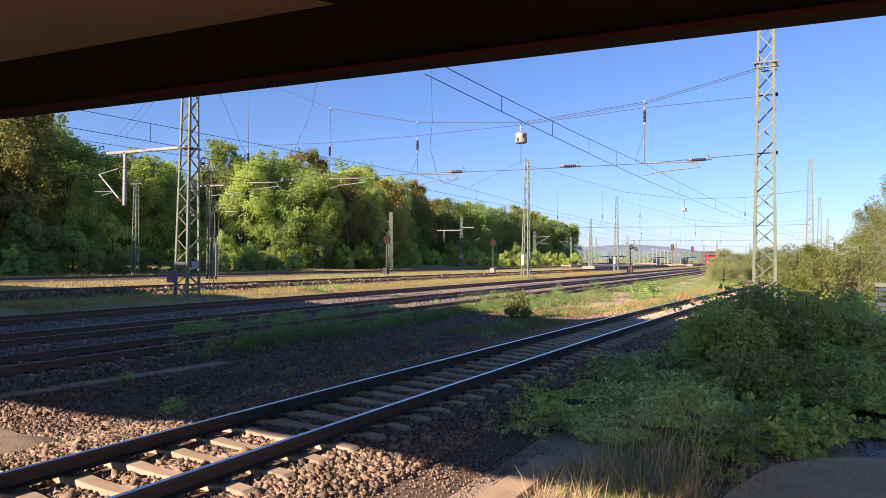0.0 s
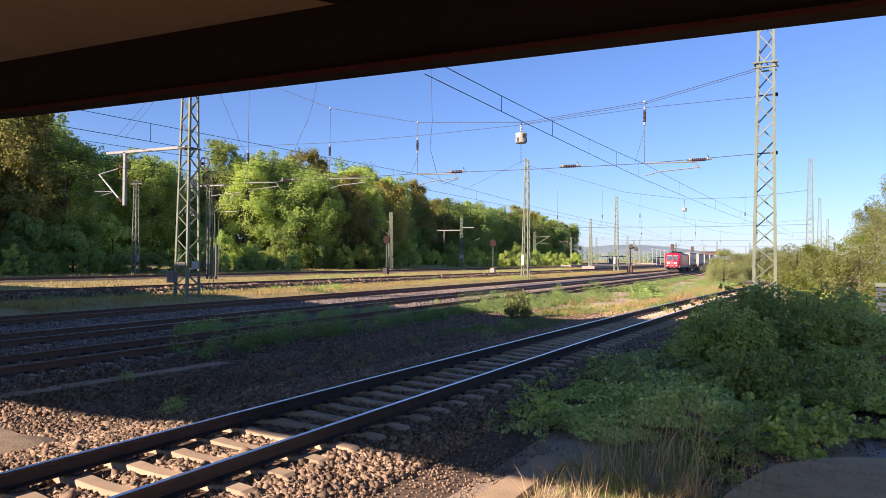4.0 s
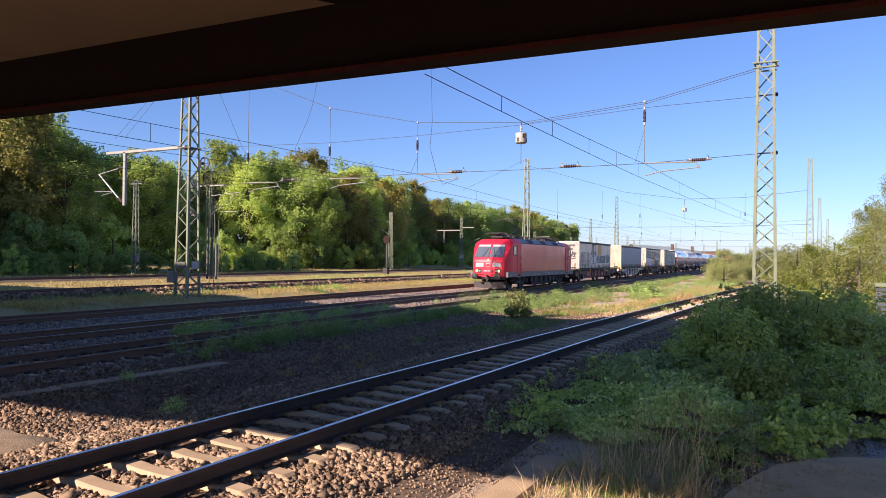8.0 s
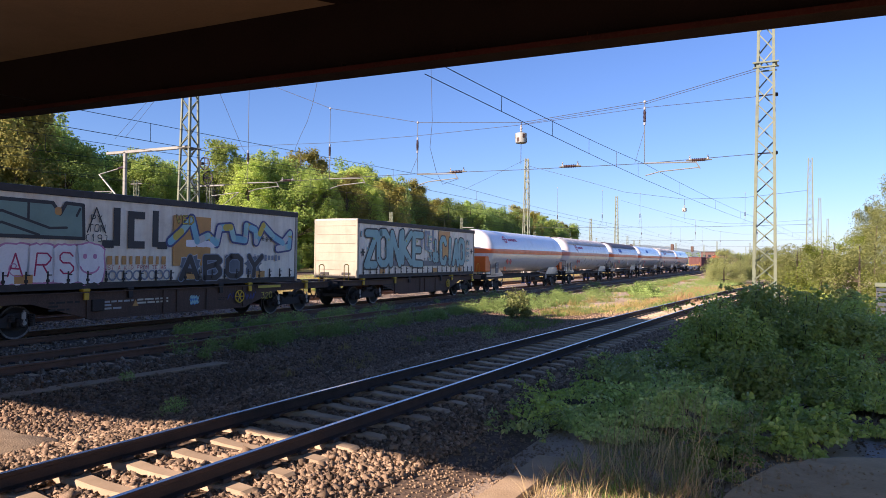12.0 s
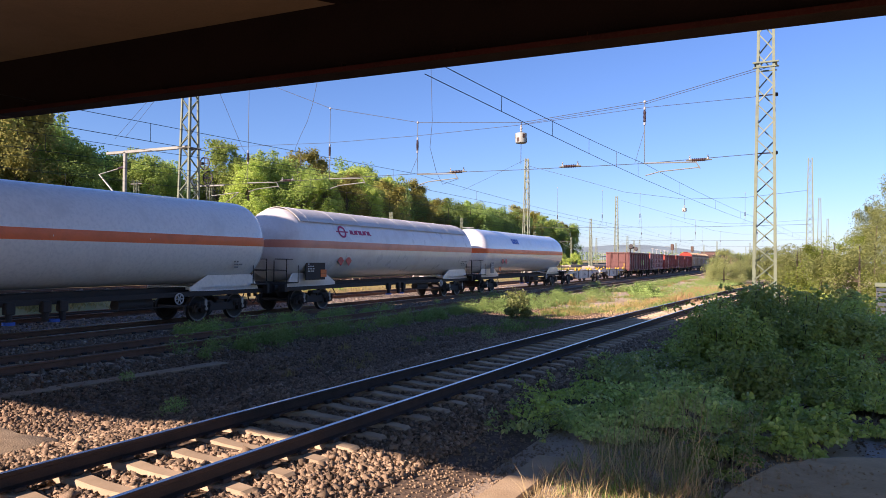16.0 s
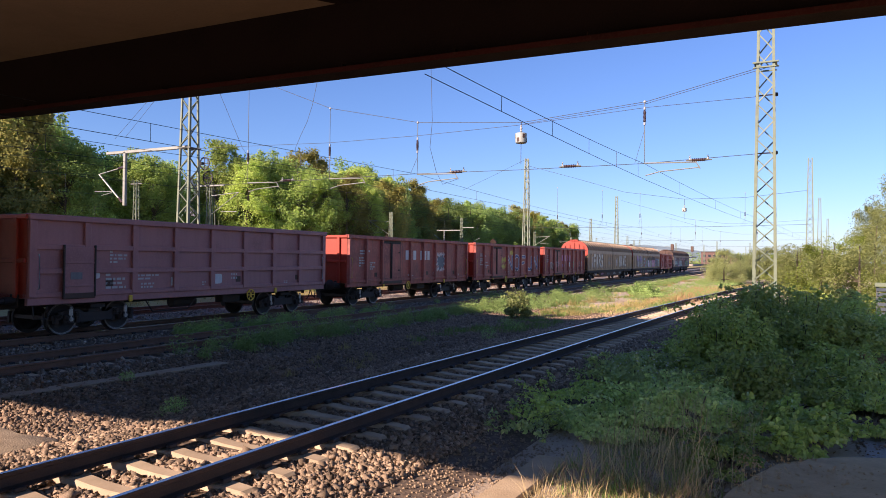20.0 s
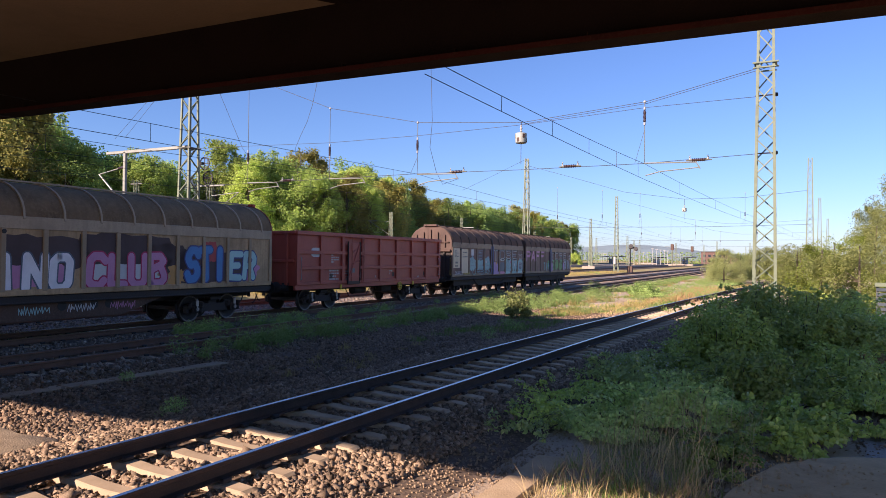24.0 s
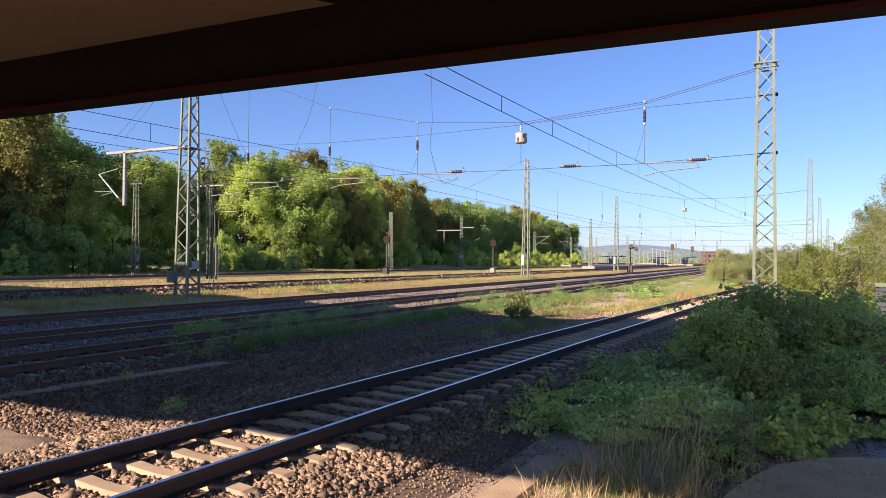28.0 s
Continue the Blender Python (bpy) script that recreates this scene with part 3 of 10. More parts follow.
# ---- road bridge overhead ----
BY, BZ, BS = 10.2, 5.476, 6.75
Y_REAR = -2.75
deck = thing("road_bridge", "dark steel road bridge with concrete soffit overhead", "bridge", kind="structure")
part("concrete_soffit", box((-30.0, (BY + Y_REAR) / 2, BS + 0.06), (94, BY - Y_REAR - 0.1, 0.12), 0.02), M_SOFFIT, deck, "bare concrete soffit panel")
part("steel_soffit", MB().ext([(-7.0, BY - 0.25), (-16.4, Y_REAR + 0.3), (16.9, Y_REAR + 0.3), (16.9, BY - 0.25)], "z", BS - 0.03, BS - 0.006), M_GIRDER, deck, "near-black steel deck plates")


def girder(y, sgn):
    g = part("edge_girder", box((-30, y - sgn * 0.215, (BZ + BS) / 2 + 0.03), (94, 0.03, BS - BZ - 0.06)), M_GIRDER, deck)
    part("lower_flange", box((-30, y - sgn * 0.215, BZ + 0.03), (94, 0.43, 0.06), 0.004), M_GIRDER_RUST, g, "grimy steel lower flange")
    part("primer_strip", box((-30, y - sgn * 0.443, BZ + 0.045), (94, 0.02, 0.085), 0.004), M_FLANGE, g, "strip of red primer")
    sm = MB().box((0, 0, 0), (0.02, 0.12, 0.1)).mesh("stiffener", M_GIRDER)
    for i in range(38):
        s = part("stiffener", sm, M_GIRDER, g)
        s.matrix_basis = Matrix.Translation((-74 + i * 2.1, y - sgn * 0.39, BZ + 0.1))
    return g


girder(BY, 1)
girder(Y_REAR, -1)
part("parapet", box((-30, BY - 0.12, BS + 0.13), (94, 0.2, 0.04), 0.02), M_CONCRETE, deck)
part("parapet", box((-30, Y_REAR + 0.12, BS + 0.13), (94, 0.2, 0.04), 0.02), M_CONCRETE, deck)
for yy in (-0.6, 3.6):
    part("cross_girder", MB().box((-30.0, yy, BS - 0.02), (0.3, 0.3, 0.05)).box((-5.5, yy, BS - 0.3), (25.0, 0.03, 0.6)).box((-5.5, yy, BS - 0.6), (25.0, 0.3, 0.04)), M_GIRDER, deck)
deck.matrix_basis = Matrix.Translation((-5.3, 10.2, 0)) @ Matrix.Rotation(radians(1.25), 4, "Z") @ Matrix.Translation((5.3, -10.2, 0))

# added side wall carrying the bridge, unseen beside the path, to bounce light
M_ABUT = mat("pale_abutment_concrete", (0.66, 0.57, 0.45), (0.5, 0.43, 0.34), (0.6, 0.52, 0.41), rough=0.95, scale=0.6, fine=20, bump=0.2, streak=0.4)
abut = thing("bridge_abutment", "pale concrete side wall added unseen to carry the bridge and bounce light", "wall", kind="structure")
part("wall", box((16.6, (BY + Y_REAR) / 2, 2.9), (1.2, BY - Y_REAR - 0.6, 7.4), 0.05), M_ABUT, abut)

# unseen screen added along the bridge road overhead: its climbing top shapes the shadow
screen = thing("noise_screen", "tall dark screen added unseen along the road bridge to shape its shadow", "noise screen", kind="structure")
for i in range(23):
    x0 = 16.8 - 4.0 * i
    t0, t1 = (float(np.interp(x, [-80, -61, -41, -26, -15.4, 11], [12.2, 11.9, 11.45, 10.95, 10.15, 7.7])) for x in (x0, x0 - 4.0))
    part("screen_panel", MB().ext([(x0 - 0.02, BS - 0.1), (x0, t0), (x0 - 3.96, t1), (x0 - 3.96, BS - 0.1)], "y", BY - 0.02, BY + 0.1), M_GIRDER, screen)
    part("screen_post", box((x0 - 3.98, BY + 0.04, (BS + t1) / 2 + 0.1), (0.16, 0.18, t1 - BS - 0.1), 0.01), M_GIRDER, screen)
screen.matrix_basis = deck.matrix_basis.copy()

# ---- concrete pieces beside the tracks ----
M_SLAB = mat("sandy_concrete", (0.7, 0.45, 0.22), (0.46, 0.28, 0.13), (0.58, 0.37, 0.18), rough=0.95, scale=2.2, fine=26, bump=0.4, amount=0.7)
M_COVER = mat("sandy_trough_cover", (0.55, 0.4, 0.24), (0.38, 0.26, 0.15), (0.48, 0.34, 0.2), rough=0.95, scale=2, fine=40, bump=0.4, vary=0.12)
earth_mesh = box((0, 0, 0), (0.4, 0.98, 0.09), 0.012).mesh("trough_cover", M_TROUGH)
slab_mesh = box((0, 0, 0), (0.4, 0.98, 0.09), 0.012).mesh("trough_cover", M_COVER)
trough = thing("cable_trough", "concrete cable trough covers half buried in gravel", "cable trough", kind="structure")
for i in range(6):
    y = 3.2 + i * 1.0
    c = part("trough_cover", slab_mesh, M_COVER, trough)
    c.matrix_basis = pose(float(path_a(y)) + 3.17, y, -0.265 + 0.012 * math.sin(i * 2.3), 0.6 * math.sin(i * 1.7), 0.8 * math.sin(i), -2.3 + 0.4 * math.sin(3 * i))
trough = thing("cable_trough", "buried concrete cable trough between two tracks", "cable trough", kind="structure")
for i in range(7):
    c = part("trough_cover", earth_mesh, M_TROUGH, trough)
    c.matrix_basis = pose(-12.95 + 0.1 * i, 6.4 + i * 0.99, -0.325, 0.5 * math.sin(i * 1.7), 0.8 * math.sin(i), -5)
outline = [(-0.85, 3.5), (-0.76, 6.0), (-0.64, 7.3), (-0.5, 8.2), (-0.3, 8.85), (-0.08, 9.45), (0.28, 9.9), (0.7, 10.2), (1.2, 10.42), (2.4, 10.7), (6, 11), (6, 3.5)]
mb = MB()
cx, cy = 2.4, 6.5
mb.loft([[(cx + (x - cx) * k, cy + (y - cy) * k, z + 0.012 * noise.noise((x * 3, y * 3, z * 9))) for x, y in outline] for k, z in ((1.03, -0.5), (1.02, -0.22), (1.0, -0.15), (0.97, -0.12), (0.6, -0.11), (0.2, -0.11))])
tagged(part("foundation_slab", mb, M_SLAB), "sandy concrete foundation slab with a rounded edge", "concrete slab")
pb = thing("paving_slab", "sand-covered concrete slab sunk in the ballast", "concrete slab")
M_SAND = mat("sand_covered_concrete", (0.34, 0.255, 0.16), (0.2, 0.145, 0.09), (0.42, 0.32, 0.21), rough=1.0, scale=3.2, fine=45, bump=0.8, amount=0.75)
rim = [(-11.2, 4.5), (-8.95, 4.45), (-8.72, 4.7), (-8.8, 5.4), (-8.7, 5.95), (-8.95, 6.22), (-9.6, 6.12), (-10.4, 6.24), (-11.2, 6.1)]
mb = MB()
mb.loft([[(-9.95 + (x + 9.95) * k, 5.35 + (y - 5.35) * k, z + 0.015 * noise.noise((x * 2, y * 2, z * 9))) for x, y in rim] for k, z in ((1.04, -0.4), (1.0, -0.24), (0.96, -0.215), (0.5, -0.2), (0.1, -0.2))])
part("slab", mb, M_SAND, pb)
M_PATH = mat("damp_asphalt_path", (0.24, 0.19, 0.15), (0.12, 0.105, 0.1), (0.32, 0.26, 0.2), rough=0.5, scale=1.6, fine=24, bump=0.5)
pth = MB()
pth.loft([[(x0 + 0.12 * noise.noise((0, y, 2)), y, gz(x0, y) + 0.012) for y in np.arange(10.6, 45, 1.0)] for x0 in (1.0, 1.4, 2.2, 3.4, 4.4)], closed=False)
tagged(part("path", pth, M_PATH), "damp dark path along the bushes", "path", kind="structure")

# ---- rolling stock: x towards the camera's side, y towards the tail of the train, z from the rail heads ----
TRAIN = []          # (vehicle, metres behind the locomotive's nose)
SPINNING = []       # (wheelset, place on its vehicle, radius)


def wheelset_mesh(r, n=24):
    mb = MB()
    for s in (-1, 1):
        mb.lathe([(0.02, s * 0.84), (0.11, s * 0.84), (0.12, s * 0.80), (0.2, s * 0.765), (r - 0.12, s * 0.775), (r - 0.08, s * 0.81), (r, s * 0.815), (r + 0.006, s * 0.70),
                  (r + 0.03, s * 0.69), (r + 0.03, s * 0.675), (r - 0.07, s * 0.675), (r - 0.12, s * 0.73), (0.02, s * 0.74)], (0, 0, 0), "x", n)
    mb.cyl((-0.76, 0, 0), (0.76, 0, 0), 0.085, n=8)
    return mb.mesh("wheelset", M_WHEEL, 40)


def rim_mesh(r, n=24):
    return MB().ring([(r - 0.055, 0.812), (r - 0.004, 0.82), (r + 0.003, 0.81), (r - 0.055, 0.80)], (0, 0, 0), "x", n).mesh("tyre", M_TYRE, 40)


W_WAGON, W_LOCO = wheelset_mesh(0.46), wheelset_mesh(0.62)
RIM_WAGON, RIM_LOCO = rim_mesh(0.46), rim_mesh(0.62)


def bogie_frame():
    mb = MB()
    for s in (-1, 1):
        x = s * 1.0
        mb.ext([(-1.2, 0.42), (-1.2, 0.62), (-0.95, 0.72), (-0.55, 0.72), (-0.4, 0.62), (0.4, 0.62), (0.55, 0.72), (0.95, 0.72), (1.2, 0.62), (1.2, 0.42), (1.05, 0.5),
                (0.6, 0.5), (0.5, 0.36), (-0.5, 0.36), (-0.6, 0.5), (-1.05, 0.5)], "x", x - 0.07, x + 0.07)
        for y in (-1.22, -0.58, 0.58, 1.22):
            mb.cyl((x, y, 0.34), (x, y, 0.6), 0.085, n=8)
        mb.box((x, 0, 0.8), (0.3, 0.5, 0.12), 0.02)
    mb.box((0, 0, 0.62), (2.0, 0.42, 0.24), 0.03)
    for y in (-1.3, 1.3):
        mb.box((0, y, 0.5), (2.0, 0.09, 0.12), 0.01)
    return mb.mesh("bogie", M_UNDER, 30)


BOGIE = bogie_frame()
AXLEBOX = MB().box((0, 0, 0), (0.2, 0.3, 0.28), 0.04).cyl((0.08, 0, 0), (0.15, 0, 0), 0.105, n=12).mesh("axle_box", M_UNDER)
AXLECAP = MB().cyl((0.13, 0, 0), (0.165, 0, 0), 0.07, 0.06, n=10).mesh("axle_cap", M_CAP)
DAMPER = MB().box((0.13, 0.0, 0.2), (0.05, 0.12, 0.2), 0.02).cyl((0.13, 0, 0.06), (0.13, 0, 0.34), 0.03, n=8).mesh("damper", M_CAP)
COIL = MB()
for k in range(4):
    COIL.ring([(0.055, k * 0.05), (0.085, k * 0.05), (0.085, k * 0.05 + 0.028), (0.055, k * 0.05 + 0.028)], (0, 0, 0), "z", 10)
COIL = COIL.mesh("coil_spring", M_UNDER)
SHOE = MB().box((0, 0, 0), (0.09, 0.07, 0.34), 0.015).mesh("brake_shoe", M_UNDER)


def bogie(w, y, parent=None):
    b = part("bogie", BOGIE, M_UNDER, parent or w)
    b.matrix_basis = Matrix.Translation((0, y, 0))
    for dy in (-0.9, 0.9):
        ws = part("wheelset", W_WAGON, M_WHEEL, b)
        ws.matrix_basis = Matrix.Translation((0, dy, 0.46))
        for turn in (0, 180):
            part("tyre", RIM_WAGON, M_TYRE, b).matrix_basis = pose(0, dy, 0.46, 0, 0, turn)
        for s in (-1, 1):
            ab = part("axle_box", AXLEBOX, M_UNDER, b)
            ab.matrix_basis = pose(s * 1.06, dy, 0.46, 0, 0, 0 if s > 0 else 180)
            ac = part("axle_cap", AXLECAP, M_CAP, b)
            ac.matrix_basis = ab.matrix_basis.copy()
            part("damper", DAMPER, M_CAP, b).matrix_basis = ab.matrix_basis.copy()
            for e in (-1, 1):
                part("coil_spring", COIL, M_UNDER, b).matrix_basis = Matrix.Translation((s * 1.1, dy + e * 0.27, 0.5))
            for e in (-1, 1):
                sh = part("brake_shoe", SHOE, M_UNDER, b)
                sh.matrix_basis = Matrix.Translation((s * 0.76, dy + e * 0.54, 0.48))
    return b


BUFFER = MB().cyl((0, 0, 0), (0, 0.3, 0), 0.11, 0.1, n=12).cyl((0, 0.28, 0), (0, 0.56, 0), 0.075, n=10).lathe([(0.02, 0.62), (0.2, 0.6), (0.24, 0.57), (0.23, 0.55), (0.02, 0.545)], (0, 0, 0), "y", 14).box((0, 0.0, 0), (0.34, 0.04, 0.34), 0.01).mesh("buffer", M_BLACK)
HOOK = MB().box((0, 0.18, 0), (0.09, 0.4, 0.12), 0.02).box((0, 0.38, 0.09), (0.07, 0.09, 0.16), 0.02).cyl((-0.1, 0.34, -0.12), (0.1, 0.34, -0.12), 0.04, n=8).box((0, 0.3, -0.2), (0.16, 0.05, 0.34), 0.02).mesh("coupling_hook", M_BLACK)
HOSE = MB().tube([(0, 0.1, 0), (0, 0.3, -0.03), (0, 0.36, -0.2), (0, 0.26, -0.42), (0, 0.12, -0.5)], 0.025, 6).mesh("brake_hose", M_BLACK)


def ends(w, y0, y1, z=1.05):
    """Buffers, hook and hoses at both ends; y0, y1: the headstocks."""
    for y, turn in ((y0, 180), (y1, 0)):
        for s in (-1, 1):
            part("buffer", BUFFER, M_BLACK, w).matrix_basis = pose(s * 0.875, y, z, 0, 0, turn)
            part("brake_hose", HOSE, M_BLACK, w).matrix_basis = pose(s * 0.35, y, z - 0.1, 0, 0, turn)
        part("coupling_hook", HOOK, M_BLACK, w).matrix_basis = pose(0, y, z, 0, 0, turn)


def rail_loop(y, z0, h, w, x=1.3, r=0.02, axis="y"):
    a = [(x, y - w / 2, z0), (x, y - w / 2, z0 + h - 0.08), (x, y - w / 2 + 0.08, z0 + h), (x, y + w / 2 - 0.08, z0 + h), (x, y + w / 2, z0 + h - 0.08), (x, y + w / 2, z0)]
    return MB().tube(a, r, 6)


def hand_wheel(w, x, y, z, material, r=0.22):
    mb = MB().ring([(r - 0.02, -0.015), (r + 0.015, -0.015), (r + 0.015, 0.015), (r - 0.02, 0.015)], (0, 0, 0), "x", 18)
    for i in range(3):
        a = math.pi * i / 3
        mb.box((0, 0, 0), (0.02, 2 * r, 0.035), m=Matrix.Rotation(a, 3, "X"))
    o = part("hand_wheel", mb, material, w)
    o.matrix_basis = Matrix.Translation((x, y, z))
    return o


# ---- electric locomotive ----
def locomotive(q):
    w = thing("electric_locomotive", "red electric goods locomotive with grey skirt and dark roof", "locomotive")
    HW = 1.48

    def sec(y, hw, zb, zs, rw, zt):
        return [(-hw, y, zb), (-hw, y, zs), (-rw, y, zt), (rw, y, zt), (hw, y, zs), (hw, y, zb)]
    for s in (-1, 1):
        secs = [sec(s * 8.78, 1.06, 1.0, 2.02, 1.02, 2.1), sec(s * 8.68, 1.22, 0.98, 2.2, 1.14, 2.32), sec(s * 8.2, 1.38, 0.98, 2.86, 1.18, 3.0), sec(s * 7.85, 1.45, 0.98, 3.3, 1.18, 3.46),
                sec(s * 7.62, HW, 0.98, 3.46, 1.15, 3.66), sec(s * 7.3, HW, 0.98, 3.5, 1.12, 3.78), sec(s * 5.85, HW, 0.98, 3.5, 1.12, 3.82)]
        cab = part("cab", MB().loft(secs), M_RED, w, "bright red driver's cab", smooth=28)
        # windscreen of two panes on the slope
        a, b = Vector((0, s * 8.6, 2.42)), Vector((0, s * 7.93, 3.34))
        up = (b - a).normalized()
        out = Vector((0, s * up.z, -s * up.y))
        if out.y * s < 0:
            out = -out
        for e in (-1, 1):
            p0, p1 = a + out * 0.05, b + out * 0.045
            quad = [p0 + Vector((e * 0.05, 0, 0)), p0 + Vector((e * 1.12, 0, 0)), p1 + Vector((e * 1.05, 0, 0)), p1 + Vector((e * 0.05, 0, 0))]
            part("windscreen_pane", MB().loft([[q_ - out * 0.05 for q_ in quad], quad]), M_SCREEN, cab, "grey-blue windscreen pane", smooth=0)
            part("sun_blind", MB().loft([[p1 + out * 0.004 - up * 0.2 + Vector((e * 0.09, 0, 0)), p1 + out * 0.004 - up * 0.2 + Vector((e * 1.03, 0, 0)), p1 + out * 0.004 - up * 0.04 + Vector((e * 1.01, 0, 0)), p1 + out * 0.004 - up * 0.04 + Vector((e * 0.09, 0, 0))], [p1 + out * 0.012 - up * 0.2 + Vector((e * 0.09, 0, 0)), p1 + out * 0.012 - up * 0.2 + Vector((e * 1.03, 0, 0)), p1 + out * 0.012 - up * 0.04 + Vector((e * 1.01, 0, 0)), p1 + out * 0.012 - up * 0.04 + Vector((e * 0.09, 0, 0))]]), M_PALE, cab, "pale sun blind at the top of the pane", smooth=0)
            part("wiper", MB().cyl(p0 + Vector((e * 0.5, 0, 0)) + out * 0.02, p0 + Vector((e * 0.2, 0, 0)) + up * 0.75 + out * 0.02, 0.012, n=5), M_BLACK, cab)
            part("pale_panel", box((e * 0.66, s * 8.775, 1.86), (0.62, 0.06, 0.3), 0.01), M_PALE, cab, "pale grey panel on the nose")
            lamp = part("headlight_housing", box((e * 0.78, s * 8.79, 1.42), (0.5, 0.07, 0.26), 0.03), M_BLACK, cab)
            part("headlight", MB().cyl((e * 0.86, s * 8.8, 1.42), (e * 0.86, s * 8.84, 1.42), 0.1, n=14), M_LAMP if s < 0 else M_LAMPOFF, lamp, "round headlight")
            part("tail_light", MB().cyl((e * 0.64, s * 8.8, 1.42), (e * 0.64, s * 8.835, 1.42), 0.07, n=12), M_LAMPOFF, lamp)
            part("cab_handrail", MB().tube([(e * 0.35, s * 8.84, 1.18), (e * 1.05, s * 8.82, 1.18)], 0.018, 6), M_BLACK, cab)
            # side door, window and rails
            yd = s * 6.35
            part("cab_door", box((e * (HW + 0.004), yd, 2.2), (0.02, 0.72, 2.2), 0.008), M_RED, cab)
            part("side_window", box((e * (HW + 0.008), s * 7.22, 2.92), (0.03, 0.5, 0.62), 0.012), M_GLASS_LIT if e > 0 else M_GLASS, cab, "rounded cab side window")
            part("window_frame", MB().box((e * (HW + 0.006), s * 7.22, 3.25), (0.03, 0.58, 0.05), 0.01).box((e * (HW + 0.006), s * 7.22, 2.59), (0.03, 0.58, 0.05), 0.01).box((e * (HW + 0.006), s * 7.5, 2.92), (0.03, 0.05, 0.62), 0.01).box((e * (HW + 0.006), s * 6.94, 2.92), (0.03, 0.05, 0.62), 0.01), M_BLACK, cab)
            for dy in (-0.46, 0.46):
                part("grab_rail", MB().tube([(e * (HW + 0.01), yd + dy, 1.15), (e * (HW + 0.07), yd + dy, 1.2), (e * (HW + 0.07), yd + dy, 2.75), (e * (HW + 0.01), yd + dy, 2.8)], 0.018, 6), M_PALE, cab, "steel grab rail")
            for dz in (0.95, 1.55):
                part("door_handle", MB().box((e * (HW + 0.03), yd + 0.3, 1.15 + dz), (0.04, 0.05, 0.24), 0.012).box((e * (HW + 0.03), yd + 0.24, 1.15 + dz), (0.03, 0.14, 0.03), 0.008), M_PALE, cab, "steel door handle")
            part("step_edge", box((e * 1.485, yd, 0.955), (0.012, 0.5, 0.02)), M_PALE, cab, "pale step edge")
            part("step_edge", box((e * 1.475, yd, 0.64), (0.012, 0.44, 0.02)), M_PALE, cab, "pale step edge")
            # flat black plate draws the shade of a step recess
            part("step_recess_shade", box((e * (HW + 0.012), yd, 1.12), (0.02, 0.56, 0.14), 0.004), M_BLACK, cab)
            part("door_joint", MB().box((e * (HW + 0.012), yd - 0.37, 2.2), (0.012, 0.018, 2.2)).box((e * (HW + 0.012), yd + 0.37, 2.2), (0.012, 0.018, 2.2)).box((e * (HW + 0.012), yd, 3.3), (0.012, 0.74, 0.018)), M_UNDER, cab)
            part("cab_steps", MB().box((e * 1.36, yd, 0.93), (0.24, 0.6, 0.05), 0.01).box((e * 1.36, yd, 0.62), (0.22, 0.5, 0.04), 0.01).box((e * 1.4, yd - 0.24, 0.72), (0.04, 0.03, 0.5)).box((e * 1.4, yd + 0.24, 0.72), (0.04, 0.03, 0.5)), M_BLACK, cab)
        part("roof_lamp", MB().cyl((0, s * 8.62, 2.24), (0, s * 8.76, 2.22), 0.07, n=12), M_LAMP if s < 0 else M_LAMPOFF, cab)
        part("logo_plate", MB().box((0, s * 8.79, 1.86), (0.34, 0.05, 0.24), 0.01), M_PALE, cab)
        part("logo_inset", MB().box((0, s * 8.82, 1.86), (0.27, 0.02, 0.17), 0.004), M_RED, cab)
        nb = MB()
        for i in range(6):
            nb.box((-0.3 + i * 0.11, s * 8.795, 1.42), (0.07, 0.05, 0.1))
        part("number_bars", nb, M_PALE, cab)
        part("lower_nose", box((0, s * 8.6, 0.92), (2.5, 0.3, 0.26), 0.05), M_BLACK, w)
        plough = MB().loft([[(-1.25, s * 8.45, 0.18), (-1.25, s * 8.4, 0.62), (-1.2, s * 8.33, 0.62), (-1.2, s * 8.38, 0.18)], [(0, s * 8.75, 0.16), (0, s * 8.62, 0.62), (0, s * 8.54, 0.62), (0, s * 8.66, 0.16)],
                           [(1.25, s * 8.45, 0.18), (1.25, s * 8.4, 0.62), (1.2, s * 8.33, 0.62), (1.2, s * 8.38, 0.18)]])
        part("snow_plough", plough, M_UNDER, w, "dark grimy snow plough")
    part("body_side", MB().box((HW - 0.03, 0, 2.43), (0.06, 11.7, 2.14), 0.01).box((-HW + 0.03, 0, 2.43), (0.06, 11.7, 2.14), 0.01), M_REDBAND, w, "faded red body side")
    part("skirt", MB().box((0, 0, 1.16), (2.975, 17.1, 0.4), 0.03), M_SKIRT, w, "grey skirt along the frame")
    roof = part("roof", MB().ext([(-1.47, 3.46), (-1.12, 3.82), (1.12, 3.82), (1.47, 3.46)], "y", -5.84, 5.84), M_LOCOROOF, w, "slate grey sloping roof", smooth=0)
    for i in range(7):
        y = -4.9 + i * 1.62
        for e in (-1, 1):
            m = Matrix.Rotation(e * math.atan2(0.36, 0.35), 3, "Y")
            part("vent_grille", box((e * 1.31, y, 3.655), (0.4, 1.2, 0.02), 0.006, m), M_BLACK if i % 2 else M_LOCOROOF, roof)
    part("roof_walk", box((0, 0, 3.86), (1.3, 11.2, 0.06), 0.01), M_LOCOROOF, roof)
    part("gutter", MB().box((HW + 0.01, 0, 3.5), (0.04, 11.7, 0.05), 0.01).box((-HW - 0.01, 0, 3.5), (0.04, 11.7, 0.05), 0.01), M_BLACK, roof)
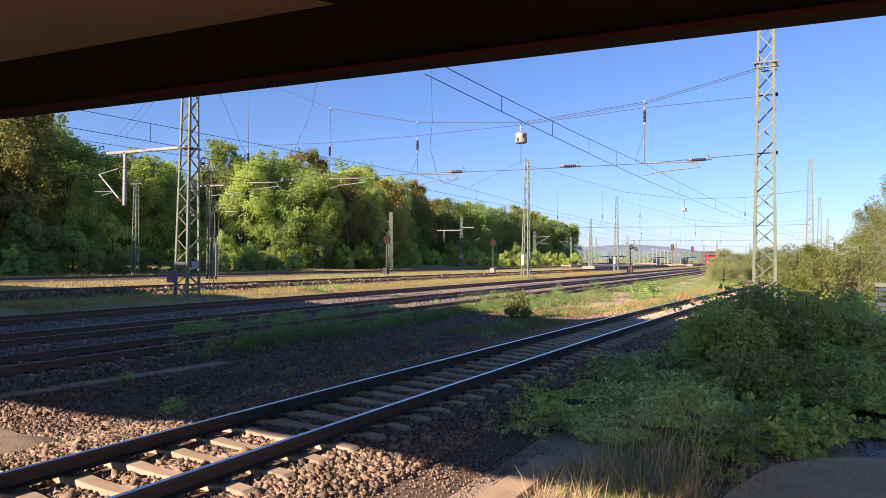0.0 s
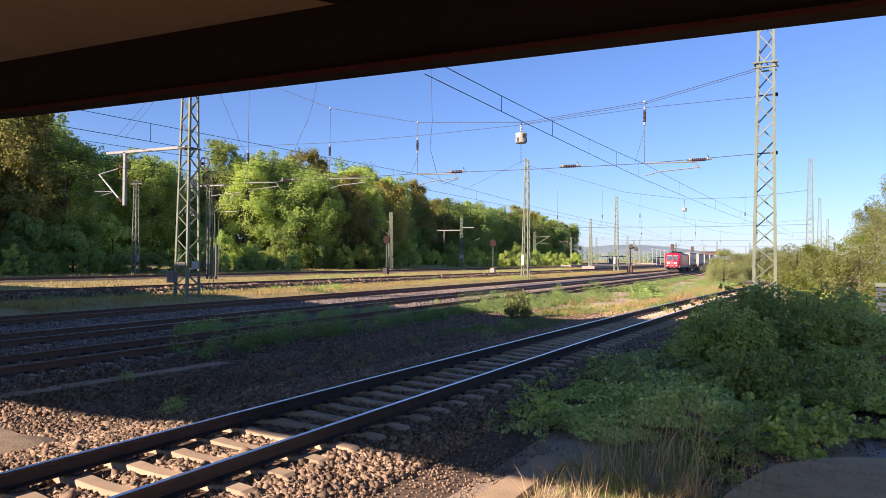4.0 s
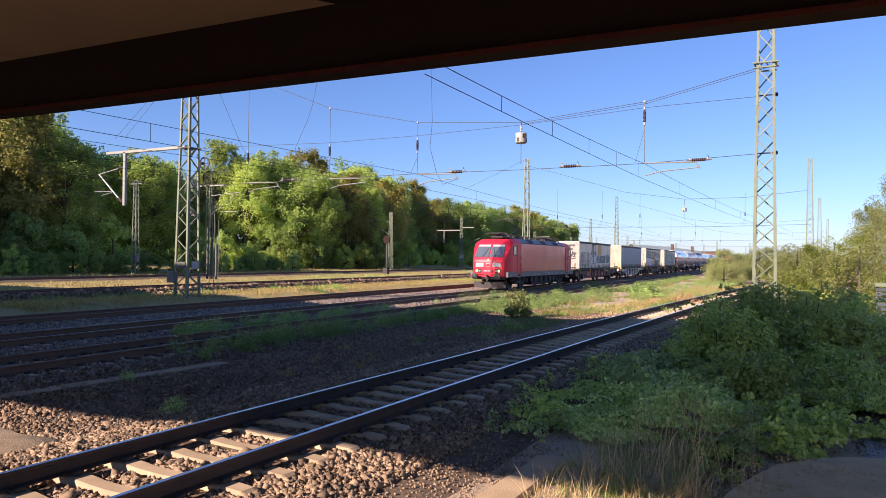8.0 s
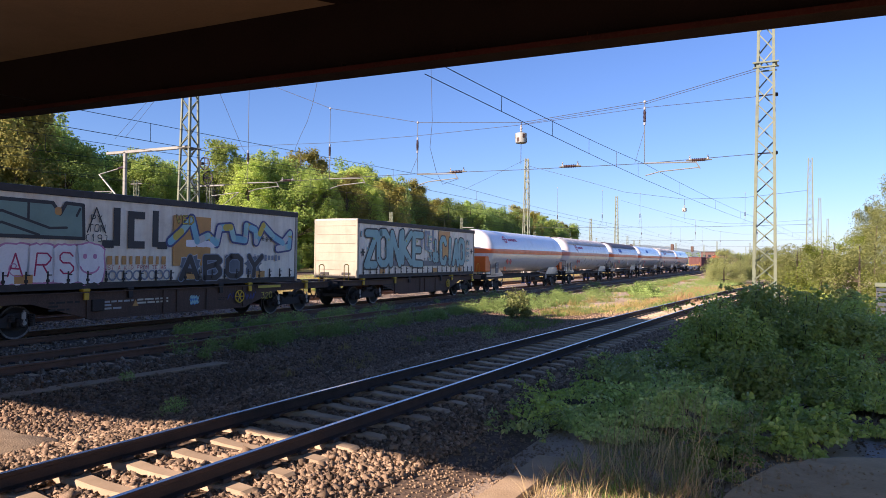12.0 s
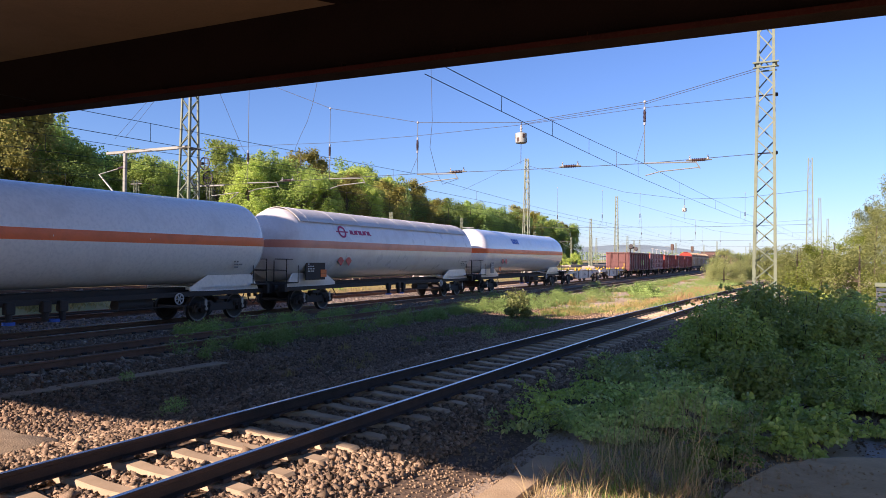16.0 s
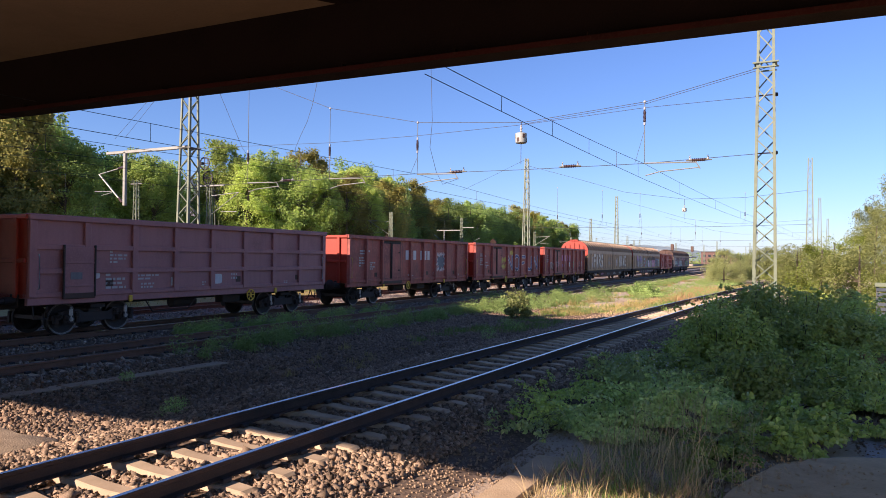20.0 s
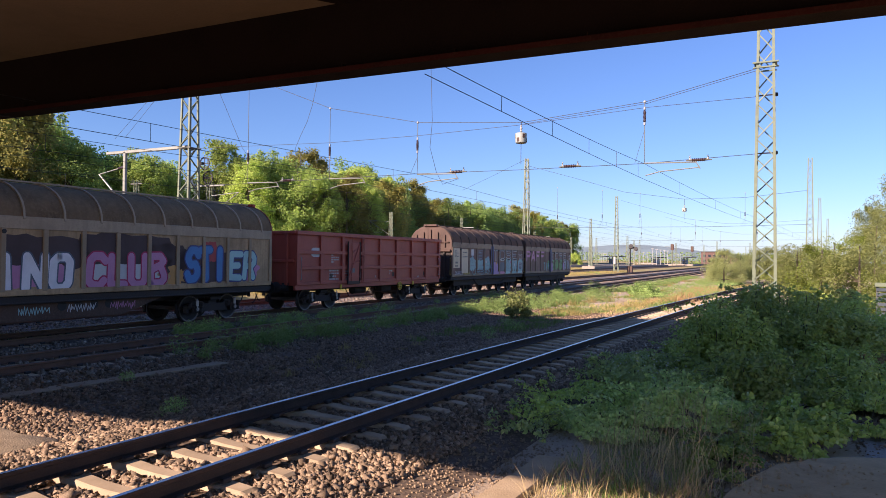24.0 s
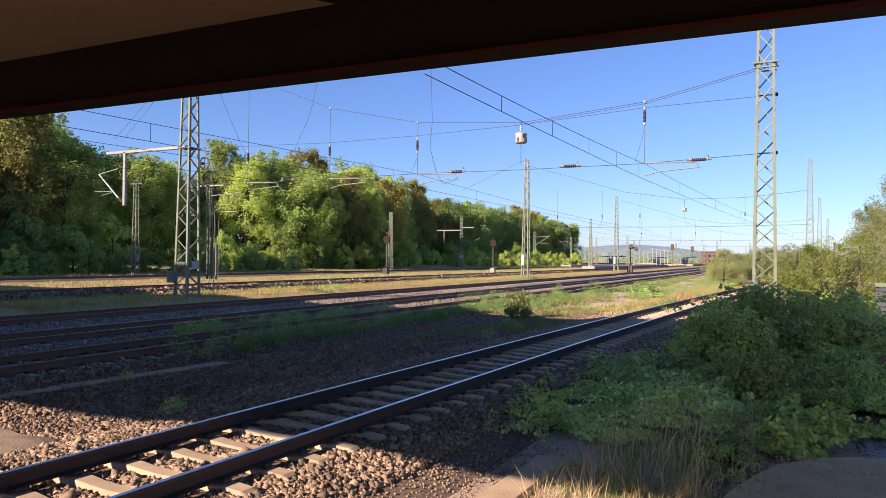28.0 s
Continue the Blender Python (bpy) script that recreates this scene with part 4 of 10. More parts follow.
    for y, up_ in ((-6.4, False), (-4.3, True), (4.4, False), (6.4, False)):
        p = part("pantograph", MB().box((0.5, y, 3.95), (0.06, 1.6, 0.08), 0.01).box((-0.5, y, 3.95), (0.06, 1.6, 0.08), 0.01).box((0, y - 0.7, 3.95), (1.0, 0.08, 0.08)).box((0, y + 0.7, 3.95), (1.0, 0.08, 0.08)), M_BLACK, w, "black roof pantograph")
        for sx in (-0.5, 0.5):
            for sy in (-0.7, 0.7):
                part("insulator", MB().lathe([(0.03, 0), (0.07, 0.02), (0.04, 0.05), (0.07, 0.08), (0.04, 0.11), (0.03, 0.13)], (sx, y + sy, 3.8), "z", 10), M_FLANGE, p)
        if up_:
            knee, head = (0, y + 1.55, 4.75), (0, y - 0.1, 5.4)
        else:
            knee, head = (0, y + 1.2, 4.12), (0, y - 0.75, 4.2)
        part("lower_arm", MB().tube([(0, y - 0.55, 3.98), knee], 0.05, 6).tube([(0.18, y - 0.2, 3.98), (knee[0], knee[1] + 0.1, knee[2] - 0.1)], 0.018, 5), M_BLACK, p)
        part("upper_arm", MB().tube([knee, (0.28, head[1], head[2])], 0.025, 6).tube([knee, (-0.28, head[1], head[2])], 0.025, 6), M_BLACK, p)
        hd = MB()
        for dy in (-0.19, 0.19):
            hd.tube([(-0.95, head[1] + dy, head[2] - 0.16), (-0.75, head[1] + dy, head[2]), (-0.5, head[1] + dy, head[2] + 0.05), (0.5, head[1] + dy, head[2] + 0.05), (0.75, head[1] + dy, head[2]), (0.95, head[1] + dy, head[2] - 0.16)], 0.022, 6)
        hd.box((0, head[1], head[2]), (0.6, 0.38, 0.03))
        part("contact_head", hd, M_BLACK, p)
    rg = MB()
    for y in (-2.3, -1.2, 0.6, 2.0, 3.0):
        for x in (-0.3, 0.3):
            rg.lathe([(0.03, 0), (0.08, 0.03), (0.05, 0.07), (0.08, 0.11), (0.05, 0.15), (0.08, 0.19), (0.04, 0.25)], (x, y, 3.86), "z", 10)
    rg.tube([(0.3, -4, 4.12), (0.3, -2.3, 4.12), (0.3, 3.0, 4.12), (0.3, 4.2, 4.1)], 0.022, 6)
    part("roof_busbar", rg, M_BLACK, roof)
    rr = random.Random(33)
    for yc in (-6.6, -5.6, -3.4, 3.6, 5.5, 6.5):
        gear = MB().box((rr.uniform(-0.3, 0.3), yc, 3.98), (0.5, 0.5, 0.22), 0.04)
        for k in range(5):
            x0, y0 = rr.uniform(-0.8, 0.8), yc + rr.uniform(-0.7, 0.7)
            gear.lathe([(0.03, 0), (0.07, 0.03), (0.04, 0.07), (0.07, 0.11), (0.04, 0.15), (0.03, 0.24)], (x0, y0, 3.82), "z", 8)
            gear.tube([(x0, y0, 4.06), (x0 * 0.4, y0 + 0.35, 4.18), (-x0 * 0.5, y0 + 0.7, 4.06)], 0.025, 5)
        part("roof_gear", gear, M_BLACK, w, "black insulators, cables and switchgear")
    # running gear
    for yc in (-5.22, 5.22):
        bf = MB()
        for e in (-1, 1):
            bf.ext([(yc - 1.9, 0.62), (yc - 1.9, 0.78), (yc - 0.9, 0.95), (yc + 0.9, 0.95), (yc + 1.9, 0.78), (yc + 1.9, 0.62), (yc + 1.0, 0.6), (yc + 0.7, 0.4), (yc - 0.7, 0.4), (yc - 1.0, 0.6)], "x", e * 1.12 - 0.06, e * 1.12 + 0.06)
            for d in (-1.3, 1.3):
                bf.box((e * 1.12, yc + d, 0.62), (0.26, 0.42, 0.36), 0.05).cyl((e * 1.2, yc + d, 0.62), (e * 1.29, yc + d, 0.62), 0.14, n=14)
            for d in (-0.45, 0.45):
                bf.cyl((e * 1.15, yc + d, 0.62), (e * 1.15, yc + d, 0.98), 0.14, n=10)
        bf.box((0, yc, 0.6), (2.1, 0.9, 0.4), 0.05)
        part("bogie_frame", bf, M_UNDER, w)
        for d in (-1.3, 1.3):
            ws = part("wheelset", W_LOCO, M_WHEEL, w)
            ws.matrix_basis = Matrix.Translation((0, yc + d, 0.62))
            for turn in (0, 180):
                part("tyre", RIM_LOCO, M_TYRE, ws).matrix_basis = pose(0, 0, 0, 0, 0, turn)
            SPINNING.append((ws, yc + d, 0.62))
    part("transformer_case", box((0, 0, 0.62), (2.5, 5.2, 0.72), 0.06), M_UNDER, w)
    for i, y in enumerate((-2.9, -1.9, -0.6, 0.7, 1.9, 2.9)):
        part("equipment_box", box((1.28, y, 0.7), (0.16, 0.6 + 0.2 * (i % 2), 0.42), 0.03), M_UNDER, w)
    ends(w, -8.65, 8.65)
    # logo on the side, number bars, small white marks
    lg = part("side_logo", box((HW + 0.004, 1.0, 2.45), (0.012, 0.62, 0.44), 0.004), M_PALE, w)
    part("logo_inset", box((HW + 0.013, 1.0, 2.45), (0.008, 0.52, 0.35), 0.002), M_RED, lg)
    part("logo_strokes", MB().box((HW + 0.018, 0.88, 2.45), (0.006, 0.14, 0.22)).box((HW + 0.018, 1.12, 2.45), (0.006, 0.14, 0.22)), M_PALE, lg)
    bars(w, HW + 0.002, 1.0, 1.55, 1.4, 0.09, 1, M_PALE, 4)
    mk = box((1.492, 0, 1.16), (0.008, 0.14, 0.09)).mesh("service_mark", M_PALE)
    for y in (-7.9, -7.2, -6.9, -1.5, 0.2, 0.9, 1.15, 1.4, 2.0, 3.1, 3.8, 4.9, 5.6):
        part("service_mark", mk, M_PALE, w).matrix_basis = Matrix.Translation((0, y, 0.05 * math.sin(y * 5)))
    TRAIN.append((w, q))
    return w


# ---- flat wagon with a curtain-sided swap body ----
def container_wagon(q, frame_mat, label, length=17.6, fish=True):
    """q: middle of the wagon behind the nose."""
    w = thing("container_wagon", label, "goods wagon", group="container wagons of the train")
    h = length / 2
    for s in (-1, 1):
        x = s * 1.18
        prof = [(-h, 0.98), (-h, 1.2), (h, 1.2), (h, 0.98), (h - 3.4, 0.95), (h - 5.2, 0.42), (-h + 5.2, 0.42), (-h + 3.4, 0.95)] if fish else \
               [(-h, 0.88), (-h, 1.2), (h, 1.2), (h, 0.88), (h - 3.2, 0.85), (h - 4.2, 0.56), (-h + 4.2, 0.56), (-h + 3.2, 0.85)]
        part("side_beam", MB().ext(prof, "x", x - 0.05, x + 0.05), frame_mat, w, smooth=0)
        part("top_flange", box((x + s * 0.03, 0, 1.21), (0.22, length, 0.03)), frame_mat, w)
        part("bottom_flange", box((x + s * 0.03, 0, 0.42 if fish else 0.56), (0.18, length - 10.4 if fish else length - 8.4, 0.03)), frame_mat, w)
        st = MB().box((x + s * 0.06, 0, 0.8), (0.06, 0.12, 0.74))
        sm = st.mesh("stiffener", frame_mat)
        for y in (-3.3, -0.56, 0.0, 1.3, 3.1) if fish else (-2.6, -1.3, 0.0, 1.3, 2.6):
            o = part("stiffener", sm, frame_mat, w)
            o.matrix_basis = Matrix.Translation((0, y, 0))
        for y in (-h + 1.6, -3.4, -1.9, 1.9, 3.4, h - 1.6):
            part("corner_lock", MB().box((s * 1.22, y, 1.27), (0.2, 0.24, 0.09), 0.02).box((s * 1.29, y, 1.1), (0.06, 0.16, 0.22), 0.01), M_YELLOW if abs(y) > 3 else M_BLACK, w, "twist lock fitting")
    cb = MB().box((0, 0, 1.05), (0.5, length, 0.3))
    for y in (-h + 0.1, -h + 3, -4, -2, 0, 2, 4, h - 3, h - 0.1):
        cb.box((0, y, 1.08), (2.4, 0.16, 0.22))
    part("centre_frame", cb, frame_mat, w)
    for s in (-1, 1):
        part("end_platform", box((0, s * (h - 0.5), 1.2), (2.4, 0.9, 0.06), 0.01), M_UNDER, w)
        part("end_handrail", rail_loop(s * (h - 0.35), 1.22, 0.75, 0.36, 1.15), M_YELLOW, w, "yellow end handrail")
        part("brake_cylinder", MB().cyl((0.3, s * 3, 0.75), (0.3, s * 3 + 0.7, 0.75), 0.18, n=12), M_UNDER, w)
        bogie(w, s * (h - 2.35))
    if frame_mat is M_FRAME_WHITE:
        for s in (-1, 1):
            for y in (-3.1, -1.88, 1.6):
                part("rusty_post", box((s * 1.255, y, 0.79), (0.08, 0.13, 0.72), 0.008), M_RUSTEND, w, "rust-brown beam post")
            for y in (-3.3, -1.78, -0.14, 1.67, 3.6):
                part("folding_lock", MB().box((s * 1.28, y, 1.13), (0.12, 0.5, 0.1), 0.02).box((s * 1.31, y + 0.1, 1.02), (0.06, 0.12, 0.2), 0.01), M_RUSTEND, w, "rusty folding lock")
            part("rusty_panel", MB().box((s * 1.236, 0.5, 0.79), (0.02, 0.76, 0.68), 0.004).box((s * 1.256, 0.72, 0.79), (0.03, 0.05, 0.68)), M_RUSTEND, w, "rust-brown beam panel")
            for y, z, dy, dz in ((-0.87, 0.78, 0.34, 0.42), (4.1, 1.0, 0.62, 0.24), (4.0, 0.72, 0.3, 0.09)):
                part("data_plate", box((s * 1.237, y, z), (0.016, dy, dz), 0.004), M_UNDER, w, "dark data plate")
            fr = MB()
            for dy in (-0.16, 0.16):
                fr.box((s * 1.236, -5.05 + dy, 1.04), (0.012, 0.035, 0.27))
            for dz in (-0.13, 0.13):
                fr.box((s * 1.2365, -5.05, 1.04 + dz), (0.012, 0.355, 0.035))
            part("painted_square", fr, M_UNDER, w, "dark painted square outline")
            part("warning_triangle", MB().ext([(-2.54, 0.72), (-2.36, 0.72), (-2.45, 0.9)], "x", s * 1.232 - 0.004, s * 1.232 + 0.004), M_YELLOW, w, "yellow warning triangle", smooth=0)
            part("yellow_band", box((s * 1.29, -0.2, 1.235), (0.012, 1.4, 0.045)), M_YELLOW, w, "worn yellow band")
    hand_wheel(w, 1.3, 2.84 if fish else 3.9, 0.82, M_YELLOW if fish else M_UNDER)
    ends(w, -h, h)
    bars(w, 1.235, -4.0 if fish else -3.7, 0.85, 1.0, 0.3, 3, M_UNDER if fish else M_PALE, int(q))
    bars(w, 1.235, 2.1, 0.78, 0.5, 0.12 if fish else 0.3, 2 if fish else 3, M_UNDER if fish else M_PALE, int(q) + 1)
    TRAIN.append((w, q))
    return w


def swap_body(q, wall, curtain, label, strap_mat, folds=True, z0=1.3, top=4.16):
    c = thing("swap_body", label, "container", group="swap bodies on the train")
    L, W = 13.7, 2.5
    h = L / 2
    part("floor_frame", box((0, 0, z0 + 0.08), (W - 0.04, L, 0.16), 0.01), M_ROOFEDGE, c)
    part("roof", MB().ext([(-1.25, top - 0.1), (-1.2, top - 0.02), (0, top), (1.2, top - 0.02), (1.25, top - 0.1)], "y", -h, h), M_PALE, c, "pale tarpaulin roof")
    for s in (-1, 1):
        part("roof_rail", box((s * 1.25, 0, top - 0.13), (0.06, L + 0.02, 0.2), 0.015), M_ROOFEDGE, c, "grimy roof rail")
        e = part("end_wall", box((0, s * (h - 0.03), (z0 + top) / 2), (W - 0.16, 0.06, top - z0 - 0.2), 0.01), wall, c)
        rb = MB()
        for i in range(6):
            rb.box((0, s * (h + 0.008), z0 + 0.42 + i * 0.42), (W - 0.26, 0.02, 0.035), 0.006)
        part("wall_ribs", rb, wall, e)
        for sx in (-0.62, 0.62):
            part("locker", box((sx, s * (h + 0.01), z0 + 0.22), (0.5, 0.03, 0.12), 0.01), M_ROOFEDGE, e)
        for sx in (-1, 1):
            part("corner_post", box((sx * 1.2, s * (h - 0.06), (z0 + top) / 2), (0.11, 0.14, top - z0 - 0.02), 0.02), wall, c)
        # curtain with soft vertical folds
        n = 120
        xs = [(-h + 0.14 + (L - 0.28) * i / n) for i in range(n + 1)]
        secs = [[(s * (1.235 + (0.012 * math.sin(y * 2 * math.pi / 0.62) + 0.008 * math.sin(y * 5.1 + z) if folds else 0.004 * math.sin(y * 4))), y, z) for y in xs] for z in (z0 + 0.14, z0 + 1.0, z0 + 2.0, top - 0.2)]
        part("curtain", MB().loft(secs, closed=False), curtain, c, smooth=60)
        part("curtain_hem", box((s * 1.262, 0, z0 + 0.16), (0.012, L - 0.3, 0.07)), M_ROOFEDGE, c)
        for i in range(22):
            y = -h + 0.5 + i * (L - 1.0) / 21
            part("strap", STRAP[strap_mat], M_BLACK, c).matrix_basis = Matrix.Translation((s * 1.27, y, z0 + 0.33))
        for y in (-4.6, 0.0, 4.6):
            part("marker_plate", box((s * 1.268, y + (1.2 if y == 0 else 0), z0 + 0.33), (0.01, 0.5, 0.24), 0.004), M_ORANGE if strap_mat == "blue" else INK["orange"], c, "orange marker plate")
    TRAIN.append((c, q))
    return c


STRAP = {k: MB().box((0, 0, 0.02), (0.014, 0.05, 0.36)).box((0.01, 0.0, -0.06), (0.03, 0.1, 0.08), 0.008).box((0.01, 0.05, 0.1), (0.02, 0.12, 0.03)).mesh("strap", m) for k, m in (("dark", M_BLACK), ("blue", M_BLACK))}

# ---- gas tank wagon ----
def tank_wagon(q, length, shell, stripe, label, shield=None, brand=None, box_mat=None, boxy=False):
    w = thing("tank_wagon", label, "tank wagon", group="gas tank wagons of the train")
    R, zc = 1.53, 2.82
    h = length / 2
    hy = h - 0.55
    prof = []
    for i in range(9):
        a = math.pi / 2 * i / 8
        prof.append((R * math.sin(a) if i else 0.01, -hy + 0.95 * (1 - math.cos(a))))
    prof += [(R, y) for y in np.linspace(-hy + 1.4, hy - 1.4, 7)]
    for i in range(8, -1, -1):
        a = math.pi / 2 * i / 8
        prof.append((R * math.sin(a) if i else 0.01, hy - 0.95 * (1 - math.cos(a))))
    part("tank", MB().lathe(prof, (0, 0, zc), "y", 48), shell, w, smooth=60)
    # stripe round the whole shell
    n = len(prof)
    for sgn in (-1, 1):
        secs = []
        for r, y in prof:
            r2 = r + 0.004
            row = []
            for z in np.linspace(-0.16, 0.16, 5):
                zz = max(-r2 * 0.999, min(r2 * 0.999, z))
                row.append((sgn * math.sqrt(max(r2 * r2 - zz * zz, 0)), y - (0.004 if y < 0 else -0.004) * (abs(y) > hy - 1), zc + 0.02 + zz))
            secs.append(row)
        part("stripe", MB().loft(secs, closed=False), stripe, w, "orange hazard stripe", smooth=60)
    if shield:
        secs = []
        for y in np.linspace(-hy + 1.0, hy - 1.0, 2):
            out = [(math.cos(a) * (R + 0.07), y, zc + math.sin(a) * (R + 0.07)) for a in np.linspace(radians(38), radians(142), 15)]
            inn = [(math.cos(a) * (R + 0.05), y, zc + math.sin(a) * (R + 0.05)) for a in np.linspace(radians(142), radians(38), 15)]
            secs.append(out + inn)
        part("sunshield", MB().loft(secs), shield, w, "curved sunshield over the tank", smooth=50)
        for i in range(9):
            y = -hy + 1.6 + i * (2 * hy - 3.2) / 8
            part("shield_seam", MB().loft([[(math.cos(a) * (R + rr), yy, zc + math.sin(a) * (R + rr)) for rr, yy in ((0.06, y - 0.015), (0.078, y - 0.015), (0.078, y + 0.015), (0.06, y + 0.015))] for a in np.linspace(radians(38), radians(142), 12)]), shell if shield == M_SHIELD else shield, w)
    for y in (-h * 0.33, 0.0, h * 0.33):
        part("weld_seam", MB().ring([(R + 0.001, y - 0.012), (R + 0.005, y - 0.006), (R + 0.005, y + 0.006), (R + 0.001, y + 0.012)], (0, 0, zc), "y", 40), shell, w)
    # underframe with saddles
    part("centre_sill", MB().box((0, 0, 1.05), (0.6, length - 1.2, 0.26), 0.02).box((1.0, 0, 0.98), (0.12, length - 1.4, 0.16)).box((-1.0, 0, 0.98), (0.12, length - 1.4, 0.16)), M_UNDER, w)
    for s in (-1, 1):
        sd = MB()
        for e in (-1, 1):
            sd.ext([(s * (h - 4.4), 1.2), (s * (h - 3.6), 1.62), (s * (h - 1.4), 1.62), (s * (h - 1.0), 1.1), (s * (h - 1.0), 1.0), (s * (h - 4.4), 1.08)], "x", e * 1.02 - 0.03, e * 1.02 + 0.03)
        sd.box((0, s * (h - 2.6), 1.15), (2.1, 2.6, 0.12))
        part("saddle", sd, shell, w, "white tank saddle")
        part("headstock", box((0, s * (h - 0.68), 1.05), (2.6, 0.14, 0.34), 0.02), M_UNDER, w)
        part("end_platform", box((0, s * (h - 1.05), 1.24), (2.7, 0.7, 0.04)), M_UNDER, w)
        rl = MB()
        for x in (-1.25, -0.6, 0.6, 1.25):
            rl.tube([(x, s * (h - 0.75), 1.25), (x, s * (h - 0.75), 2.2)], 0.02, 6)
        rl.tube([(-1.25, s * (h - 0.75), 2.2), (1.25, s * (h - 0.75), 2.2)], 0.02, 6).tube([(-1.25, s * (h - 0.75), 1.75), (1.25, s * (h - 0.75), 1.75)], 0.016, 6)
        rl.tube([(1.25, s * (h - 0.75), 2.2), (1.25, s * (h - 1.5), 2.2), (1.25, s * (h - 1.5), 1.25)], 0.02, 6)
        part("end_railing", rl, M_BLACK, w, "black end railing")
        part("manhole", MB().lathe([(0.02, 0), (0.26, 0), (0.3, 0.03), (0.3, 0.08), (0.02, 0.09)], (0.42, s * (hy - 0.17) - 0.04, zc - 0.25), "y", 18), shell, w)
        bogie(w, s * (h - 2.9))
    ends(w, -h + 0.62, h - 0.62)
    # boxes, plates, valves
    part("sign_board", box((1.3, -h + 2.6, 1.75), (0.05, 1.35 if boxy else 0.5, 0.85), 0.01), box_mat or M_SKIRT, w, "dark lettered sign board")
    bars(w, 1.326, -h + 2.6 - (0.3 if boxy else 0), 1.85, 0.5 if boxy else 0.36, 0.4, 4, M_PALE, int(q))
    hz = part("hazard_plate", box((1.33, -h + 3.1 + (0.05 if boxy else 0.9), 1.6), (0.02, 0.42, 0.32), 0.004), M_ORANGE, w, "orange hazard plate")
    part("plate_divider", box((1.342, -h + 3.1 + (0.05 if boxy else 0.9), 1.6), (0.004, 0.4, 0.014)), M_BLACK, hz)
    for i in range(2):
        part("hazard_diamond", box((1.5, -h + 4.3 + i * 0.62, 2.15), (0.012, 0.34, 0.34), 0.0, Matrix.Rotation(radians(45), 3, "X") @ Matrix.Rotation(radians(0), 3, "Y")), INK["red"], w, "red hazard diamond").matrix_basis = Matrix.Translation((-0.07, 0, 0))
    bars(w, 1.47, h - 2.2, 2.1, 0.9, 0.5, 5, M_SKIRT, int(q) + 2).matrix_basis = Matrix.Translation((-0.1, 0, 0))
    vb = MB()
    for y in (-0.9, 0.1, 0.6):
        vb.box((1.1, y, 0.85), (0.22, 0.26, 0.32), 0.03).cyl((1.1, y, 0.45), (1.1, y, 0.7), 0.09, n=10)
    part("valve_box", vb, M_UNDER, w)
    part("valve_flange", MB().cyl((1.1, -0.9, 0.42), (1.1, -0.9, 0.5), 0.16, n=14).cyl((1.1, 0.35, 0.42), (1.1, 0.35, 0.5), 0.16, n=14), INK["royal"], w, "blue valve flange")
    part("air_tank", MB().cyl((0.7, 2.6, 0.72), (0.7, 3.9, 0.72), 0.2, n=14), M_UNDER, w)
    part("truss_pipe", MB().tube([(1.05, -h + 4.2, 0.95), (1.05, -h + 4.5, 0.6), (1.05, h - 4.5, 0.6), (1.05, h - 4.2, 0.95)], 0.025, 6), M_UNDER, w)
    hand_wheel(w, 1.2, h - 5.0, 0.85, M_PALE, 0.18)
    if brand:
        col, y0, z0 = brand
        # plain emblem and bars in the owner's colour, laid on the curve of the shell
        mb = MB()

        def lay(y, z, wy, hz_):
            zz = z - zc
            x = math.sqrt((R + 0.006) ** 2 - zz * zz)
            a = math.asin(zz / R)
            mb.box((x, y, z), (0.008, wy, hz_), m=Matrix.Rotation(-a, 3, "Y"))
        for i in range(5 if col == "crimson" else 4):
            lay(y0 + i * 0.36, z0, 0.24, 0.2 if col == "crimson" else 0.42)
            lay(y0 + i * 0.36 + 0.16, z0 + (0.08 if i % 2 else -0.08), 0.12, 0.06)
        part("owner_mark", mb, INK[col], w, "owner's mark as plain coloured bars", smooth=0)
        if col == "crimson":
            ring = MB().ring([(0.2, -0.004), (0.3, -0.004), (0.3, 0.004), (0.2, 0.004)], (0, 0, 0), "x", 24).box((0, 0, 0), (0.008, 0.9, 0.06))
            zz = z0 - zc
            o = part("owner_emblem", ring, INK[col], w, "round owner's emblem")
            o.matrix_basis = Matrix.Translation((math.sqrt((R + 0.006) ** 2 - zz * zz), y0 - 0.75, z0)) @ Matrix.Rotation(-math.asin(zz / R), 4, "Y")
    TRAIN.append((w, q))
    return w


